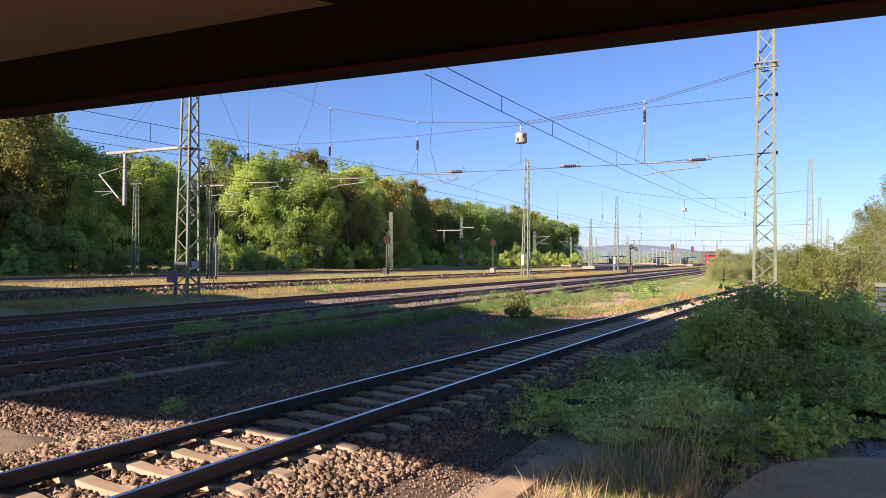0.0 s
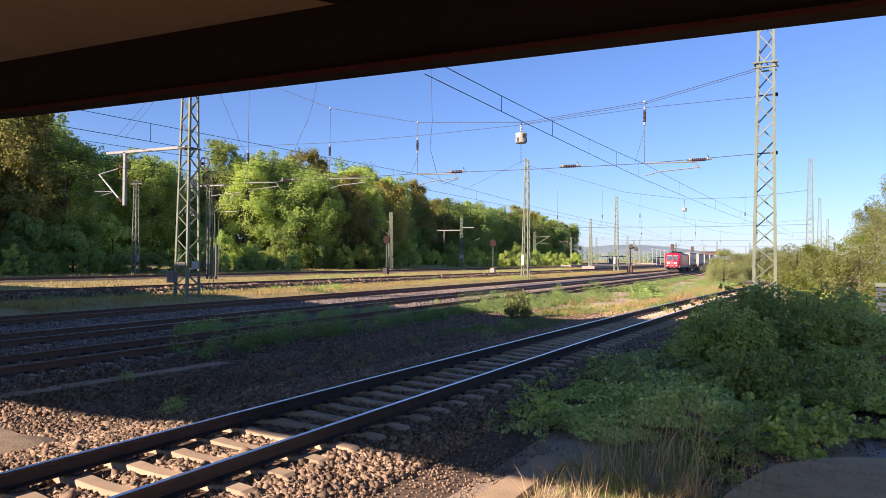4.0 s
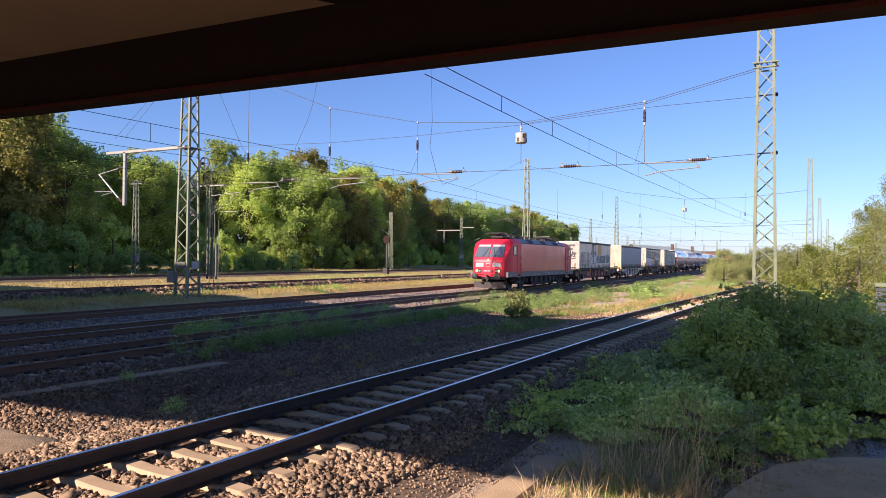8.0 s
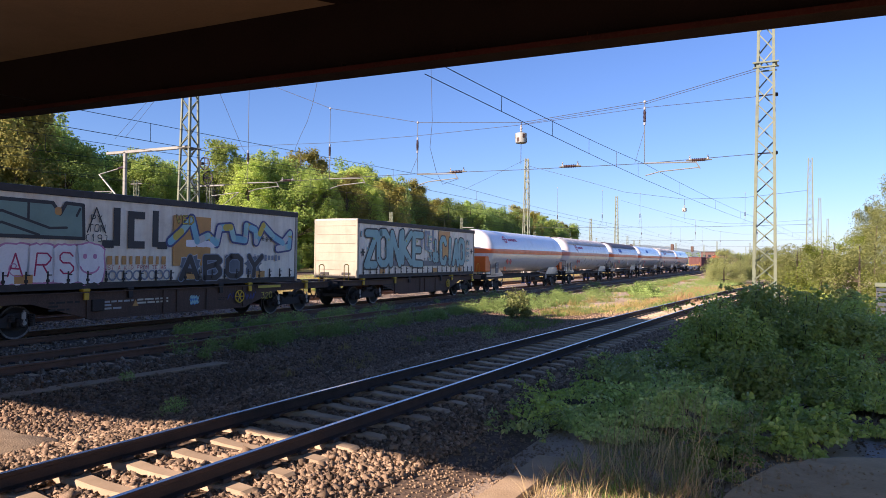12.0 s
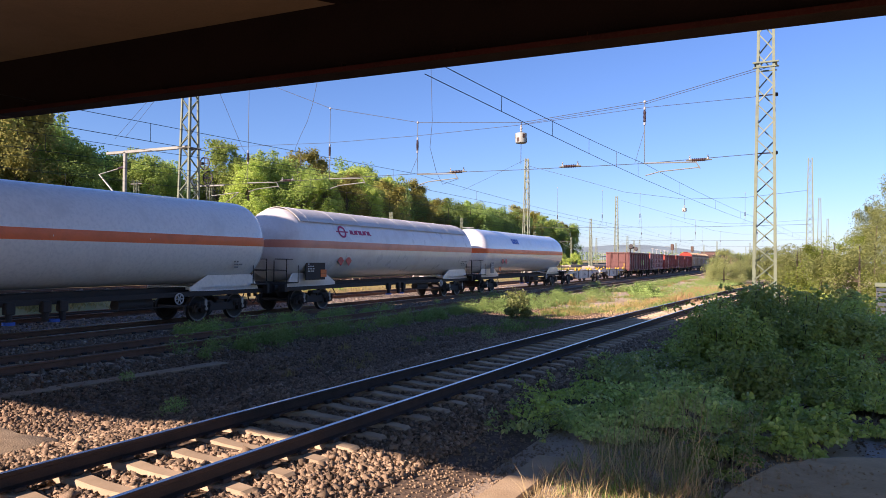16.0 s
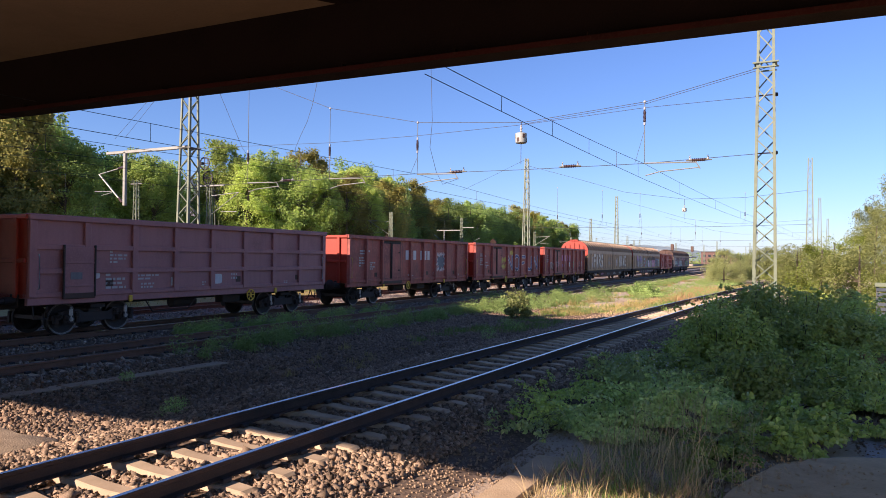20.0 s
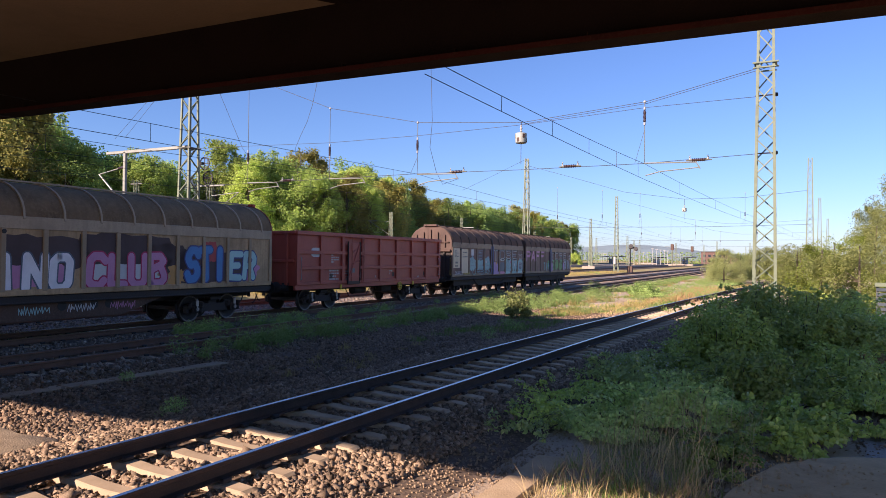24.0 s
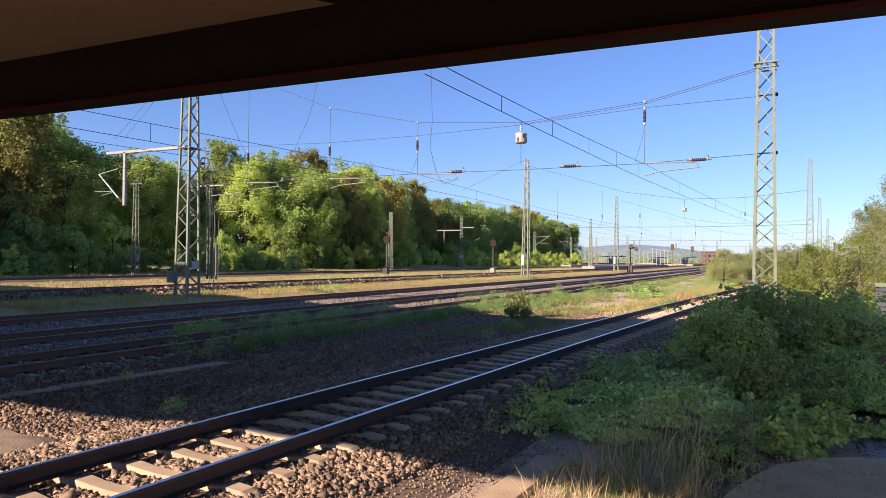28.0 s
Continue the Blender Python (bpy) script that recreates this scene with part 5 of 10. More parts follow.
# ---- open goods wagon ----
def gondola(q, length, paint_mat, label, style="tall", end_mat=None, top=3.26, tall_door=False):
    w = thing("open_goods_wagon", label, "goods wagon", group="open goods wagons of the train")
    h, W, z0 = length / 2, 2.76, 1.12
    part("floor", box((0, 0, z0 + 0.05), (W, length, 0.12)), paint_mat, w)
    for s in (-1, 1):
        sd = part("side_wall", box((s * (W / 2 - 0.03), 0, (z0 + top) / 2), (0.05, length, top - z0), 0.008), paint_mat, w)
        n = 9 if style == "tall" else 8
        if style == "tall":
            rib = MB().ext([(0.0, -0.085), (0.13, -0.05), (0.13, 0.05), (0.0, 0.085)], "z", z0 - 0.06, top - 0.05)
        else:
            rib = MB().box((0.045, 0, (z0 + top) / 2), (0.09, 0.2, top - z0 - 0.06), 0.012)
        rm = rib.mesh("side_rib", paint_mat, 0)
        for i in range(n + 1):
            y = -h + 0.1 + i * (length - 0.2) / n
            if style == "tall" and i == 3:
                continue
            part("side_rib", rm, paint_mat, sd).matrix_basis = pose(s * (W / 2 - 0.004), y, 0, 0, 0, 0 if s > 0 else 180)
        part("bottom_rail", box((s * (W / 2 + 0.02), 0, z0 + 0.07), (0.09, length, 0.14), 0.015), paint_mat, sd)
        if style == "grid":
            for z in (z0 + 0.72, z0 + 1.38):
                part("waist_rail", box((s * (W / 2 + 0.035), 0, z), (0.086, length - 0.1, 0.15), 0.012), paint_mat, sd)
            yd, dh = (-h + 0.1 + 2.5 * (length - 0.2) / n, top - z0 - 0.36) if tall_door else (-h + 1.44, 1.36)
            dr = part("side_door", box((s * (W / 2 + 0.09), yd, z0 + dh / 2 + 0.02), (0.03, 0.96, dh), 0.01), paint_mat, sd, "hinged side door")
            if tall_door:
                part("door_brace", MB().cyl((s * (W / 2 + 0.12), yd - 0.42, z0 + 0.25), (s * (W / 2 + 0.12), yd + 0.42, top - 0.4), 0.03, n=6), paint_mat, dr)
            for d in (-0.48, 0.48):
                part("door_post", box((s * (W / 2 + 0.11), yd + d, z0 + dh / 2 + 0.04), (0.06, 0.05, dh + 0.1), 0.01), M_UNDER, dr)
            for dz in (0.3, 0.95):
                part("door_strap", box((s * (W / 2 + 0.115), yd, z0 + dz), (0.03, 0.9, 0.05), 0.006), paint_mat, dr)
            part("door_notice", box((s * (W / 2 + 0.108), yd - 0.1, z0 + 0.58), (0.008, 0.36, 0.2), 0.002), M_SKIRT, dr, "pale grey notice")
            part("door_sill", box((s * (W / 2 + 0.1), yd, z0 + 0.02), (0.05, 1.0, 0.16), 0.01), M_RUSTEND, dr, "rusty door sill")
            part("paper_notice", box((s * (W / 2 + 0.006), -1.64, z0 + 0.34), (0.008, 0.3, 0.28), 0.002), M_PALE, sd, "white paper notice")
        else:
            for y in (-2.7,):
                for d in (-0.48, 0.48):
                    dr = part("door_leaf", box((s * (W / 2 + 0.012), y + d, (z0 + top) / 2 - 0.05), (0.05, 0.9, top - z0 - 0.4), 0.01), paint_mat, sd)
                    part("door_bar", box((s * (W / 2 + 0.05), y + d * 0.12, (z0 + top) / 2 - 0.06), (0.05, 0.05, top - z0 - 0.3), 0.008), M_UNDER, dr)
                    for dz in (0.55, 1.45):
                        part("door_hinge", box((s * (W / 2 + 0.045), y + d * 1.7, z0 + dz), (0.03, 0.16, 0.06), 0.008), M_UNDER, dr)
                part("door_sill", box((s * (W / 2 + 0.04), y, z0 - 0.05), (0.1, 2.1, 0.14), 0.012), M_RUSTEND, sd, "rusty door sill")
            part("door_frame", box((s * (W / 2 + 0.003), -2.7, (z0 + top) / 2), (0.012, 2.0, top - z0 - 0.2)), M_UNDER, sd)
        for yy in (-h * 0.62, h * 0.2, h * 0.72):
            part("drain_patch", box((s * (W / 2 + 0.0), yy, z0 + 0.35), (0.012, 0.24, 0.2), 0.003), M_RUSTEND, sd, "rusty patch plate")
        part("top_rim", box((s * (W / 2 + 0.03), 0, top), (0.2, length + 0.1, 0.17), 0.02), paint_mat, w)
        part("sole_bar", box((s * (W / 2 - 0.05), 0, z0 - 0.08), (0.12, length, 0.24), 0.015), paint_mat, w)
        e = part("end_wall", box((0, s * (h - 0.03), (z0 + top) / 2), (W, 0.06, top - z0), 0.01), end_mat if end_mat and s < 0 else paint_mat, w)
        for x in (-0.95, 0, 0.95):
            part("end_post", box((x, s * (h + 0.04), (z0 + top) / 2), (0.14, 0.1, top - z0), 0.02), end_mat if end_mat and s < 0 else paint_mat, e)
        part("end_rail", box((0, s * (h + 0.035), z0 + 1.0), (W - 0.1, 0.08, 0.12), 0.02), end_mat if end_mat and s < 0 else paint_mat, e)
        part("top_rim", box((0, s * (h + 0.0), top), (W + 0.1, 0.16, 0.13), 0.02), end_mat if end_mat and s < 0 else paint_mat, w)
        part("grab_rail", MB().tube([(1.45, s * (h - 0.25), 1.35), (1.5, s * (h - 0.25), 1.38), (1.5, s * (h - 0.25), 2.25), (1.45, s * (h - 0.25), 2.3)], 0.018, 6), M_YELLOW if style == "tall" else M_PALE, w)
        part("step", MB().tube([(1.3, s * (h - 0.6), 1.05), (1.36, s * (h - 0.6), 0.55), (1.36, s * (h - 0.2), 0.55), (1.3, s * (h - 0.2), 1.05)], 0.02, 6), M_UNDER, w)
        bogie(w, s * (h - 2.3))
        part("rope_hook", MB().box((1.42, s * (h - 3.2), 0.98), (0.05, 0.14, 0.2), 0.02), M_YELLOW, w)
    part("centre_sill", box((0, 0, 0.92), (0.5, length, 0.3)), M_UNDER, w)
    part("brake_cylinder", MB().cyl((0.3, -0.8, 0.7), (0.3, 0.2, 0.7), 0.19, n=12), M_UNDER, w)
    part("brake_rod", MB().tube([(1.1, -h + 4, 0.9), (1.1, -h + 4.3, 0.5), (1.1, -0.8, 0.5), (1.1, -0.4, 0.9)], 0.022, 6), M_UNDER, w)
    part("valve_box", box((0.7, 1.5, 0.75), (0.4, 0.9, 0.3), 0.03), M_UNDER, w)
    ends(w, -h - 0.02, h + 0.02)
    marks = ((-3.77, 2.24, 0.6, 0.4), (-3.85, 1.52, 0.7, 0.5), (-2.68, 1.62, 0.8, 0.2), (-2.7, 1.36, 0.5, 0.2), (-0.34, 1.36, 0.2, 0.16), (1.13, 1.58, 0.36, 0.26), (-1.4, 1.2, 0.3, 0.1), (4.0, 1.3, 0.24, 0.1))
    for i, (y, z, ww, hh) in enumerate(marks if style == "grid" else ((-h + 1.5, 2.55, 0.9, 0.25), (-h + 1.3, 2.1, 0.6, 0.5), (-h + 2.2, 1.9, 0.5, 0.4), (2.2, 1.45, 0.35, 0.2), (h - 1.2, 1.4, 0.3, 0.25), (-0.6, 1.4, 0.6, 0.12))):
        bars(w, W / 2 + 0.002, y, z, ww, hh, 2 if hh < 0.3 else 4, M_PALE, int(q) + i)
    hand_wheel(w, 1.42, h - 4.6 if style == "grid" else -0.9, 0.86, M_YELLOW, 0.2)
    TRAIN.append((w, q))
    return w


# ---- sliding-wall van ----
def van(q, length, wall, band, roofm, endm, label, ribs=11, bogies=True, top=4.28, panels=False):
    w = thing("sliding_wall_van", label, "covered van", group="covered vans of the train")
    h, W, z0, ze = length / 2, 2.8, 1.22, 3.2
    arch = [(1.43 * math.cos(a), ze + (top - ze) * math.sin(a) ** 0.9) for a in np.linspace(0, math.pi, 17)]
    for y0, y1 in ((-h, -0.03), (0.03, h)):
        roof = part("roof_shell", MB().ext([(x, z) for x, z in arch] + [(x * 0.97, z - 0.04) for x, z in arch[::-1]], "y", y0, y1), roofm, w, "curved sliding roof shell", smooth=40)
        n = ribs
        rb = MB().loft([[(x * 1.0, -0.035, z), (x * 1.02, -0.03, z + 0.035), (x * 1.02, 0.03, z + 0.035), (x * 1.0, 0.035, z)] for x, z in arch], closed=True).mesh("roof_rib", M_ROOFRIB if panels else M_VAN_BAND)
        for i in range(n + 1 if panels else n):
            y = y0 + 0.06 + i * (y1 - y0 - 0.12) / n if panels else y0 + (i + 0.5) * (y1 - y0) / n
            part("roof_rib", rb, roofm, roof).matrix_basis = Matrix.Translation((0, y, 0))
        for s in (-1, 1):
            sw = part("sliding_wall", box((s * (W / 2 - 0.02), (y0 + y1) / 2, (z0 + ze) / 2), (0.05, y1 - y0, ze - z0), 0.008), wall, w, "ribbed sliding wall")
            part("eaves_band", box((s * (W / 2 + 0.005), (y0 + y1) / 2, ze - 0.08), (0.07, y1 - y0, 0.34), 0.015), band, sw, "pale band under the eaves")
            part("bottom_rail", box((s * (W / 2 + 0.01), (y0 + y1) / 2, z0 + 0.06), (0.06, y1 - y0, 0.16), 0.012), band if panels else wall, sw)
            rm = MB().box((0, 0, (z0 + ze) / 2 - 0.06), (0.08, 0.15 if not panels else 0.16, ze - z0 - 0.3), 0.02).mesh("wall_rib", M_VAN_RIB if not panels else M_VAN_POST)
            for i in range(n + 1 if not panels else 6):
                y = y0 + 0.06 + i * (y1 - y0 - 0.12) / (n if not panels else 5)
                part("wall_rib", rm, wall, sw).matrix_basis = Matrix.Translation((s * (W / 2 + 0.015), y, 0))
            part("lock_knob", MB().cyl((s * W / 2, y0 + 1.2, ze - 0.32), (s * (W / 2 + 0.07), y0 + 1.2, ze - 0.32), 0.06, n=10), M_BLACK, sw)
    part("centre_frame", MB().loft([[(x * 1.01, -0.07, z + 0.0), (x * 1.035, -0.06, z + 0.05), (x * 1.035, 0.06, z + 0.05), (x * 1.01, 0.07, z)] for x, z in arch], closed=True).box((W / 2 + 0.03, 0, (z0 + ze) / 2), (0.09, 0.16, ze - z0)).box((-W / 2 - 0.03, 0, (z0 + ze) / 2), (0.09, 0.16, ze - z0)), M_UNDER, w)
    part("roof_ridge_rail", MB().box((0.36, 0, top + 0.03), (0.06, length - 0.4, 0.05)).box((-0.36, 0, top + 0.03), (0.06, length - 0.4, 0.05)), roofm if panels else M_VAN_BAND, w)
    for s in (-1, 1):
        e = part("end_wall", MB().ext(arch + [(-W / 2, z0 + 0.0), (W / 2, z0 + 0.0)], "y", s * h, s * (h - 0.06)), M_UNDER, w, smooth=0)
        hood = MB().ext([(x * 0.99, z + 0.02) for x, z in arch] + [(-1.4, ze - 0.45), (1.4, ze - 0.45)], "y", s * h, s * (h + 0.05))
        hd = part("end_hood", hood, endm, e, "painted end hood", smooth=0)
        for i in (-2, -1, 0, 1, 2):
            part("hood_strut", box((i * 0.48, s * (h + 0.09), (ze + top) / 2 - 0.25 - 0.07 * abs(i)), (0.09, 0.09, 1.1 - 0.18 * abs(i)), 0.015), endm, hd)
        part("hood_beam", MB().box((0, s * (h + 0.1), ze - 0.42), (2.7, 0.1, 0.14), 0.02).box((0, s * (h + 0.1), ze + 0.08), (2.5, 0.08, 0.08), 0.02).box((0, s * (h + 0.08), top + 0.02), (0.9, 0.2, 0.12), 0.02), endm, hd)
        for x in (-0.9, 0.9):
            part("end_post", box((x, s * (h + 0.04), 2.0), (0.12, 0.1, 1.6), 0.02), M_UNDER, e)
        part("grab_rail", MB().tube([(1.35, s * (h + 0.03), 1.3), (1.35, s * (h + 0.12), 1.34), (1.35, s * (h + 0.12), 2.3), (1.35, s * (h + 0.03), 2.34)], 0.018, 6), M_YELLOW, e)
    part("sole_bar", MB().box((1.3, 0, 1.08), (0.12, length, 0.22), 0.015).box((-1.3, 0, 1.08), (0.12, length, 0.22), 0.015), M_UNDER, w)
    part("floor_frame", MB().box((0, 0, 1.05), (2.5, length - 0.1, 0.2)).box((0, 0, 0.85), (0.5, length, 0.2)), M_UNDER, w)
    part("running_rail", MB().tube([(1.42, -h + 0.2, 1.0), (1.42, h - 0.2, 1.0)], 0.03, 6), M_UNDER, w)
    if bogies:
        fb = MB()
        for s in (-1, 1):
            fb.ext([(-6.6, 1.0), (-5.0, 0.5), (5.0, 0.5), (6.6, 1.0)], "x", s * 1.2 - 0.03, s * 1.2 + 0.03)
        sill = part("fish_belly_sill", fb, M_FRAME_DARK, w, "dark fish-bellied sill", smooth=0)
        # black discs on the sill give its holes their dark inside
        for k in (-2.4, -1.9, -1.4, -0.9, -0.4, 3.0, 3.5, 4.0, 4.5):
            part("sill_hole_disc", MB().cyl((1.228, k, 0.86), (1.236, k, 0.86), 0.14, n=14), M_BLACK, sill)
        for s in (-1, 1):
            bogie(w, s * (h - 2.6))
    else:
        part("under_floor_frame", MB().box((1.12, 0, 0.8), (0.08, length - 1.6, 0.36), 0.01).box((-1.12, 0, 0.8), (0.08, length - 1.6, 0.36), 0.01).box((0, 0, 0.72), (1.4, length - 7.6, 0.3), 0.02), M_UNDER, w)
        part("truss_rod", MB().tube([(1.3, -h + 3.5, 0.95), (1.3, -h + 4.2, 0.6), (1.3, h - 4.2, 0.6), (1.3, h - 3.5, 0.95)], 0.04, 6), M_UNDER, w)
        for s in (-1, 1):
            for d in (-0.0, 1.9):
                y = s * (h - 1.55 - d)
                ax = part("wheelset", W_WAGON, M_WHEEL, w)
                ax.matrix_basis = Matrix.Translation((0, y, 0.46))
                for turn in (0, 180):
                    part("tyre", RIM_WAGON, M_TYRE, ax).matrix_basis = pose(0, 0, 0, 0, 0, turn)
                for e in (-1, 1):
                    ab = part("axle_box", AXLEBOX, M_UNDER, w)
                    ab.matrix_basis = pose(e * 1.06, y, 0.46, 0, 0, 0 if e > 0 else 180)
                    part("leaf_spring", MB().ext([(y - 0.55, 0.84), (y, 0.66), (y + 0.55, 0.84), (y + 0.4, 0.88), (y, 0.78), (y - 0.4, 0.88)], "x", e * 1.06 - 0.05, e * 1.06 + 0.05), M_UNDER, w, smooth=0)
    ends(w, -h - 0.05, h + 0.05)
    TRAIN.append((w, q))
    return w


# ---- empty articulated container wagon ----
def articulated_flat(q):
    w = thing("articulated_flat_wagon", "empty white articulated container wagon with yellow locks", "goods wagon")
    for k, yc in enumerate((-6.75, 6.75)):
        L = 12.7
        h = L / 2
        u = part("unit_frame", MB().box((0, yc, 1.1), (0.6, L, 0.22)), M_FRAME_WHITE, w, "white wagon frame")
        for s in (-1, 1):
            x = s * 1.16
            top = 1.22
            prof = [(yc - h, 1.0), (yc - h, top), (yc + h, top), (yc + h, 1.0), (yc + h - 2.3, 0.96), (yc + h - 4.0, 0.45), (yc - h + 4.0, 0.45), (yc - h + 2.3, 0.96)]
            part("side_beam", MB().ext(prof, "x", x - 0.05, x + 0.05), M_FRAME_WHITE, u, smooth=0)
            part("top_flange", box((x + s * 0.03, yc, 1.235), (0.2, L, 0.03)), M_UNDER, u)
            for y in (-1.9, -1.5, 1.5, 1.9):
                part("rusty_stiffener", box((x + s * 0.055, yc + y, 0.84), (0.03, 0.2, 0.74), 0.01), M_FRAME_DARK if abs(y) > 1.6 else M_FRAME_WHITE, u)
            for y in (-5.8, -3.0, -1.7, 1.7, 3.0, 5.8):
                part("corner_lock", MB().box((s * 1.2, yc + y, 1.3), (0.18, 0.3, 0.1), 0.02).box((s * 1.2, yc + y, 1.39), (0.09, 0.12, 0.12), 0.02), M_YELLOW, u, "yellow twist lock")
        bars(w, 1.212, yc - 2.9, 0.9, 0.9, 0.3, 3, M_UNDER, k + 11)
        bars(w, 1.212, yc + 0.4, 0.85, 0.7, 0.35, 4, M_UNDER, k + 12)
        part("box_hatch", box((1.225, yc - 3.7, 0.85), (0.03, 0.5, 0.3), 0.01), M_BLACK, u)
        part("owner_mark", MB().box((1.213, yc + 3.4, 1.02), (0.006, 0.14, 0.14)).box((1.213, yc + 3.75, 1.02), (0.006, 0.4, 0.11)), INK["royal"], u, "owner's mark as plain blue bars")
        for y in (-h + 0.3, -3, 0, 3, h - 0.3):
            part("cross_member", box((0, yc + y, 1.1), (2.3, 0.18, 0.2)), M_FRAME_WHITE, u)
    part("triangle_mark", MB().ext([(-3.3, 0.62), (-3.0, 0.62), (-3.15, 0.86)], "x", 1.213, 1.22), INK["yellow"], w, "yellow warning triangle")
    hand_wheel(w, 1.25, 9.6, 0.8, M_YELLOW, 0.24)
    for y in (-11.6, 0.0, 11.6):
        bogie(w, y)
    for s in (-1, 1):
        part("end_platform", box((0, s * 13.4, 1.2), (2.5, 0.9, 0.06), 0.01), M_UNDER, w)
        part("warning_bar", MB().box((1.24, s * 12.95, 1.13), (0.03, 0.7, 0.12), 0.01), M_YELLOW, w, "yellow and black warning bar")
        part("end_handrail", rail_loop(s * 13.5, 1.22, 0.7, 0.3, 1.15), M_YELLOW, w)
    part("joint_step", MB().tube([(1.2, -0.4, 1.15), (1.25, -0.4, 0.5), (1.25, 0.1, 0.5), (1.2, 0.1, 1.15)], 0.022, 6), M_PALE, w)
    ends(w, -13.2, 13.2)
    TRAIN.append((w, q))
    return w


# ---- the train, nose to tail: metres behind the locomotive's nose ----
locomotive(8.75)
w1 = container_wagon(28.1, M_FRAME_RED, "rusty red flat wagon under a white swap body", 18.4, fish=False)
c1 = swap_body(27.3, M_END_WHITE, M_CURTAIN, "white curtain-sided swap body covered in graffiti", "dark")
container_wagon(47.4, M_FRAME_WHITE, "dirty white fish-bellied container wagon", 17.4)
c2 = swap_body(47.15, M_BEIGE, M_CURTAIN_BLUE, "navy blue curtain-sided swap body with beige ends", "blue", folds=False)
w3 = container_wagon(65.6, M_FRAME_DARK, "dark brown container wagon under a white swap body", 16.8)
c3 = swap_body(64.97, M_END_WHITE, M_CURTAIN, "white curtain-sided swap body with large graffiti letters", "dark")
container_wagon(83.2, M_FRAME_DARK, "dark brown container wagon with grimy frame", 16.0)
c4 = swap_body(83.15, M_BEIGE, M_CURTAIN, "white swap body with teal graffiti and beige ends", "dark")
tank_wagon(100.75, 19.0, M_TANK, M_STRIPE, "white gas tank wagon with orange stripe and orange end box", brand=("crimson", -4.6, 3.7)).name = "tank_wagon"
tank_wagon(119.6, 18.9, M_TANK_GREY, M_STRIPE_PALE, "light grey gas tank wagon with pale sunshield", shield=M_SHIELD, brand=("crimson", -4.8, 3.45))
tank_wagon(137.9, 18.2, M_TANK_GREY, M_STRIPE, "white gas tank wagon with dark brown sunshield", shield=M_SHIELD_DARK, brand=("royal", -4.2, 3.45), box_mat=M_VAN_BROWN, boxy=True)
tank_wagon(156.4, 19.4, M_TANK, M_STRIPE, "glossy white gas tank wagon with blue owner's mark", brand=("royal", -3.2, 3.6))
tank_wagon(175.75, 19.9, M_TANK_GREY, M_STRIPE_PALE, "light grey gas tank wagon with faded stripe and crimson mark", shield=M_SHIELD, brand=("crimson", -4.8, 3.45), box_mat=M_UNDER, boxy=True)
tank_wagon(195.8, 20.1, M_TANK, M_STRIPE, "clean white gas tank wagon with orange stripe", brand=("royal", -3.6, 3.6))
articulated_flat(219.8)
g1 = gondola(242.4, 14.9, M_GOND_DARK, "dark brown open wagon with green stencils", end_mat=M_GOND_END)
g2 = gondola(257.75, 13.1, M_GOND_PLUM, "plum brown open wagon with gridded sides", style="grid", end_mat=M_REDORANGE, top=3.3)
g3 = gondola(272.65, 13.2, M_GOND, "worn red-brown open wagon with faded white lettering", end_mat=M_REDORANGE)
g4 = gondola(287.0, 13.1, M_GOND, "worn red-brown open wagon with blue graffiti letters", end_mat=M_REDORANGE)
g5 = gondola(301.3, 13.1, M_GOND, "worn red-brown open wagon with white scrawls", end_mat=M_REDORANGE)
v1 = van(320.8, 23.0, M_VAN, M_VAN_BAND, M_VAN_ROOF, M_REDORANGE, "weathered taupe sliding-wall van with orange hood and white graffiti", ribs=10)
v2 = van(344.7, 23.0, M_VAN, M_VAN_BAND, M_VAN_ROOF, M_REDORANGE, "weathered taupe sliding-wall van with colourful graffiti", ribs=10)
g6 = gondola(364.3, 13.1, M_GOND_NEW, "clean red-brown open wagon with gridded sides", style="grid", top=3.3, tall_door=True)
v3 = van(378.8, 12.6, M_VAN_BROWN, M_BAND_DARK, M_VAN_ROOFD, M_RUSTEND, "brown two-part van with rusty end and pale posters", ribs=5, bogies=False, panels=True)
v4 = van(391.9, 12.5, M_VAN_BROWN, M_BAND_DARK, M_VAN_ROOFD, M_RUSTEND, "brown van at the tail with graffiti letters", ribs=5, bogies=False, panels=True)

NOSE, SPEED = 22.65, 23.85     # where the nose stands at 9.0 s, and metres per second towards -y


def motions():
    for v, q in TRAIN:
        rows = []
        for i in range(29):
            y = NOSE + q - SPEED * (i - 9.0)
            g = float(bend(y + 4) - bend(y - 4)) / 8
            rows.append((float(i), pose(X_RUN + float(bend(y)), y, 0, 0, 0, -math.degrees(math.atan(g)))))
        walk(v, rows)
    for ws, y, r in SPINNING:
        rows, turn = [(0.0, pose(0, y, r))], 0.0
        t = 6.5
        while t < 10.6:
            rows.append((t, pose(0, y, r, turn)))
            turn = (turn + math.degrees(SPEED / 30 / r))
            t += 1 / 30
        rows.append((28.0, pose(0, y, r, turn)))
        walk(ws, rows)

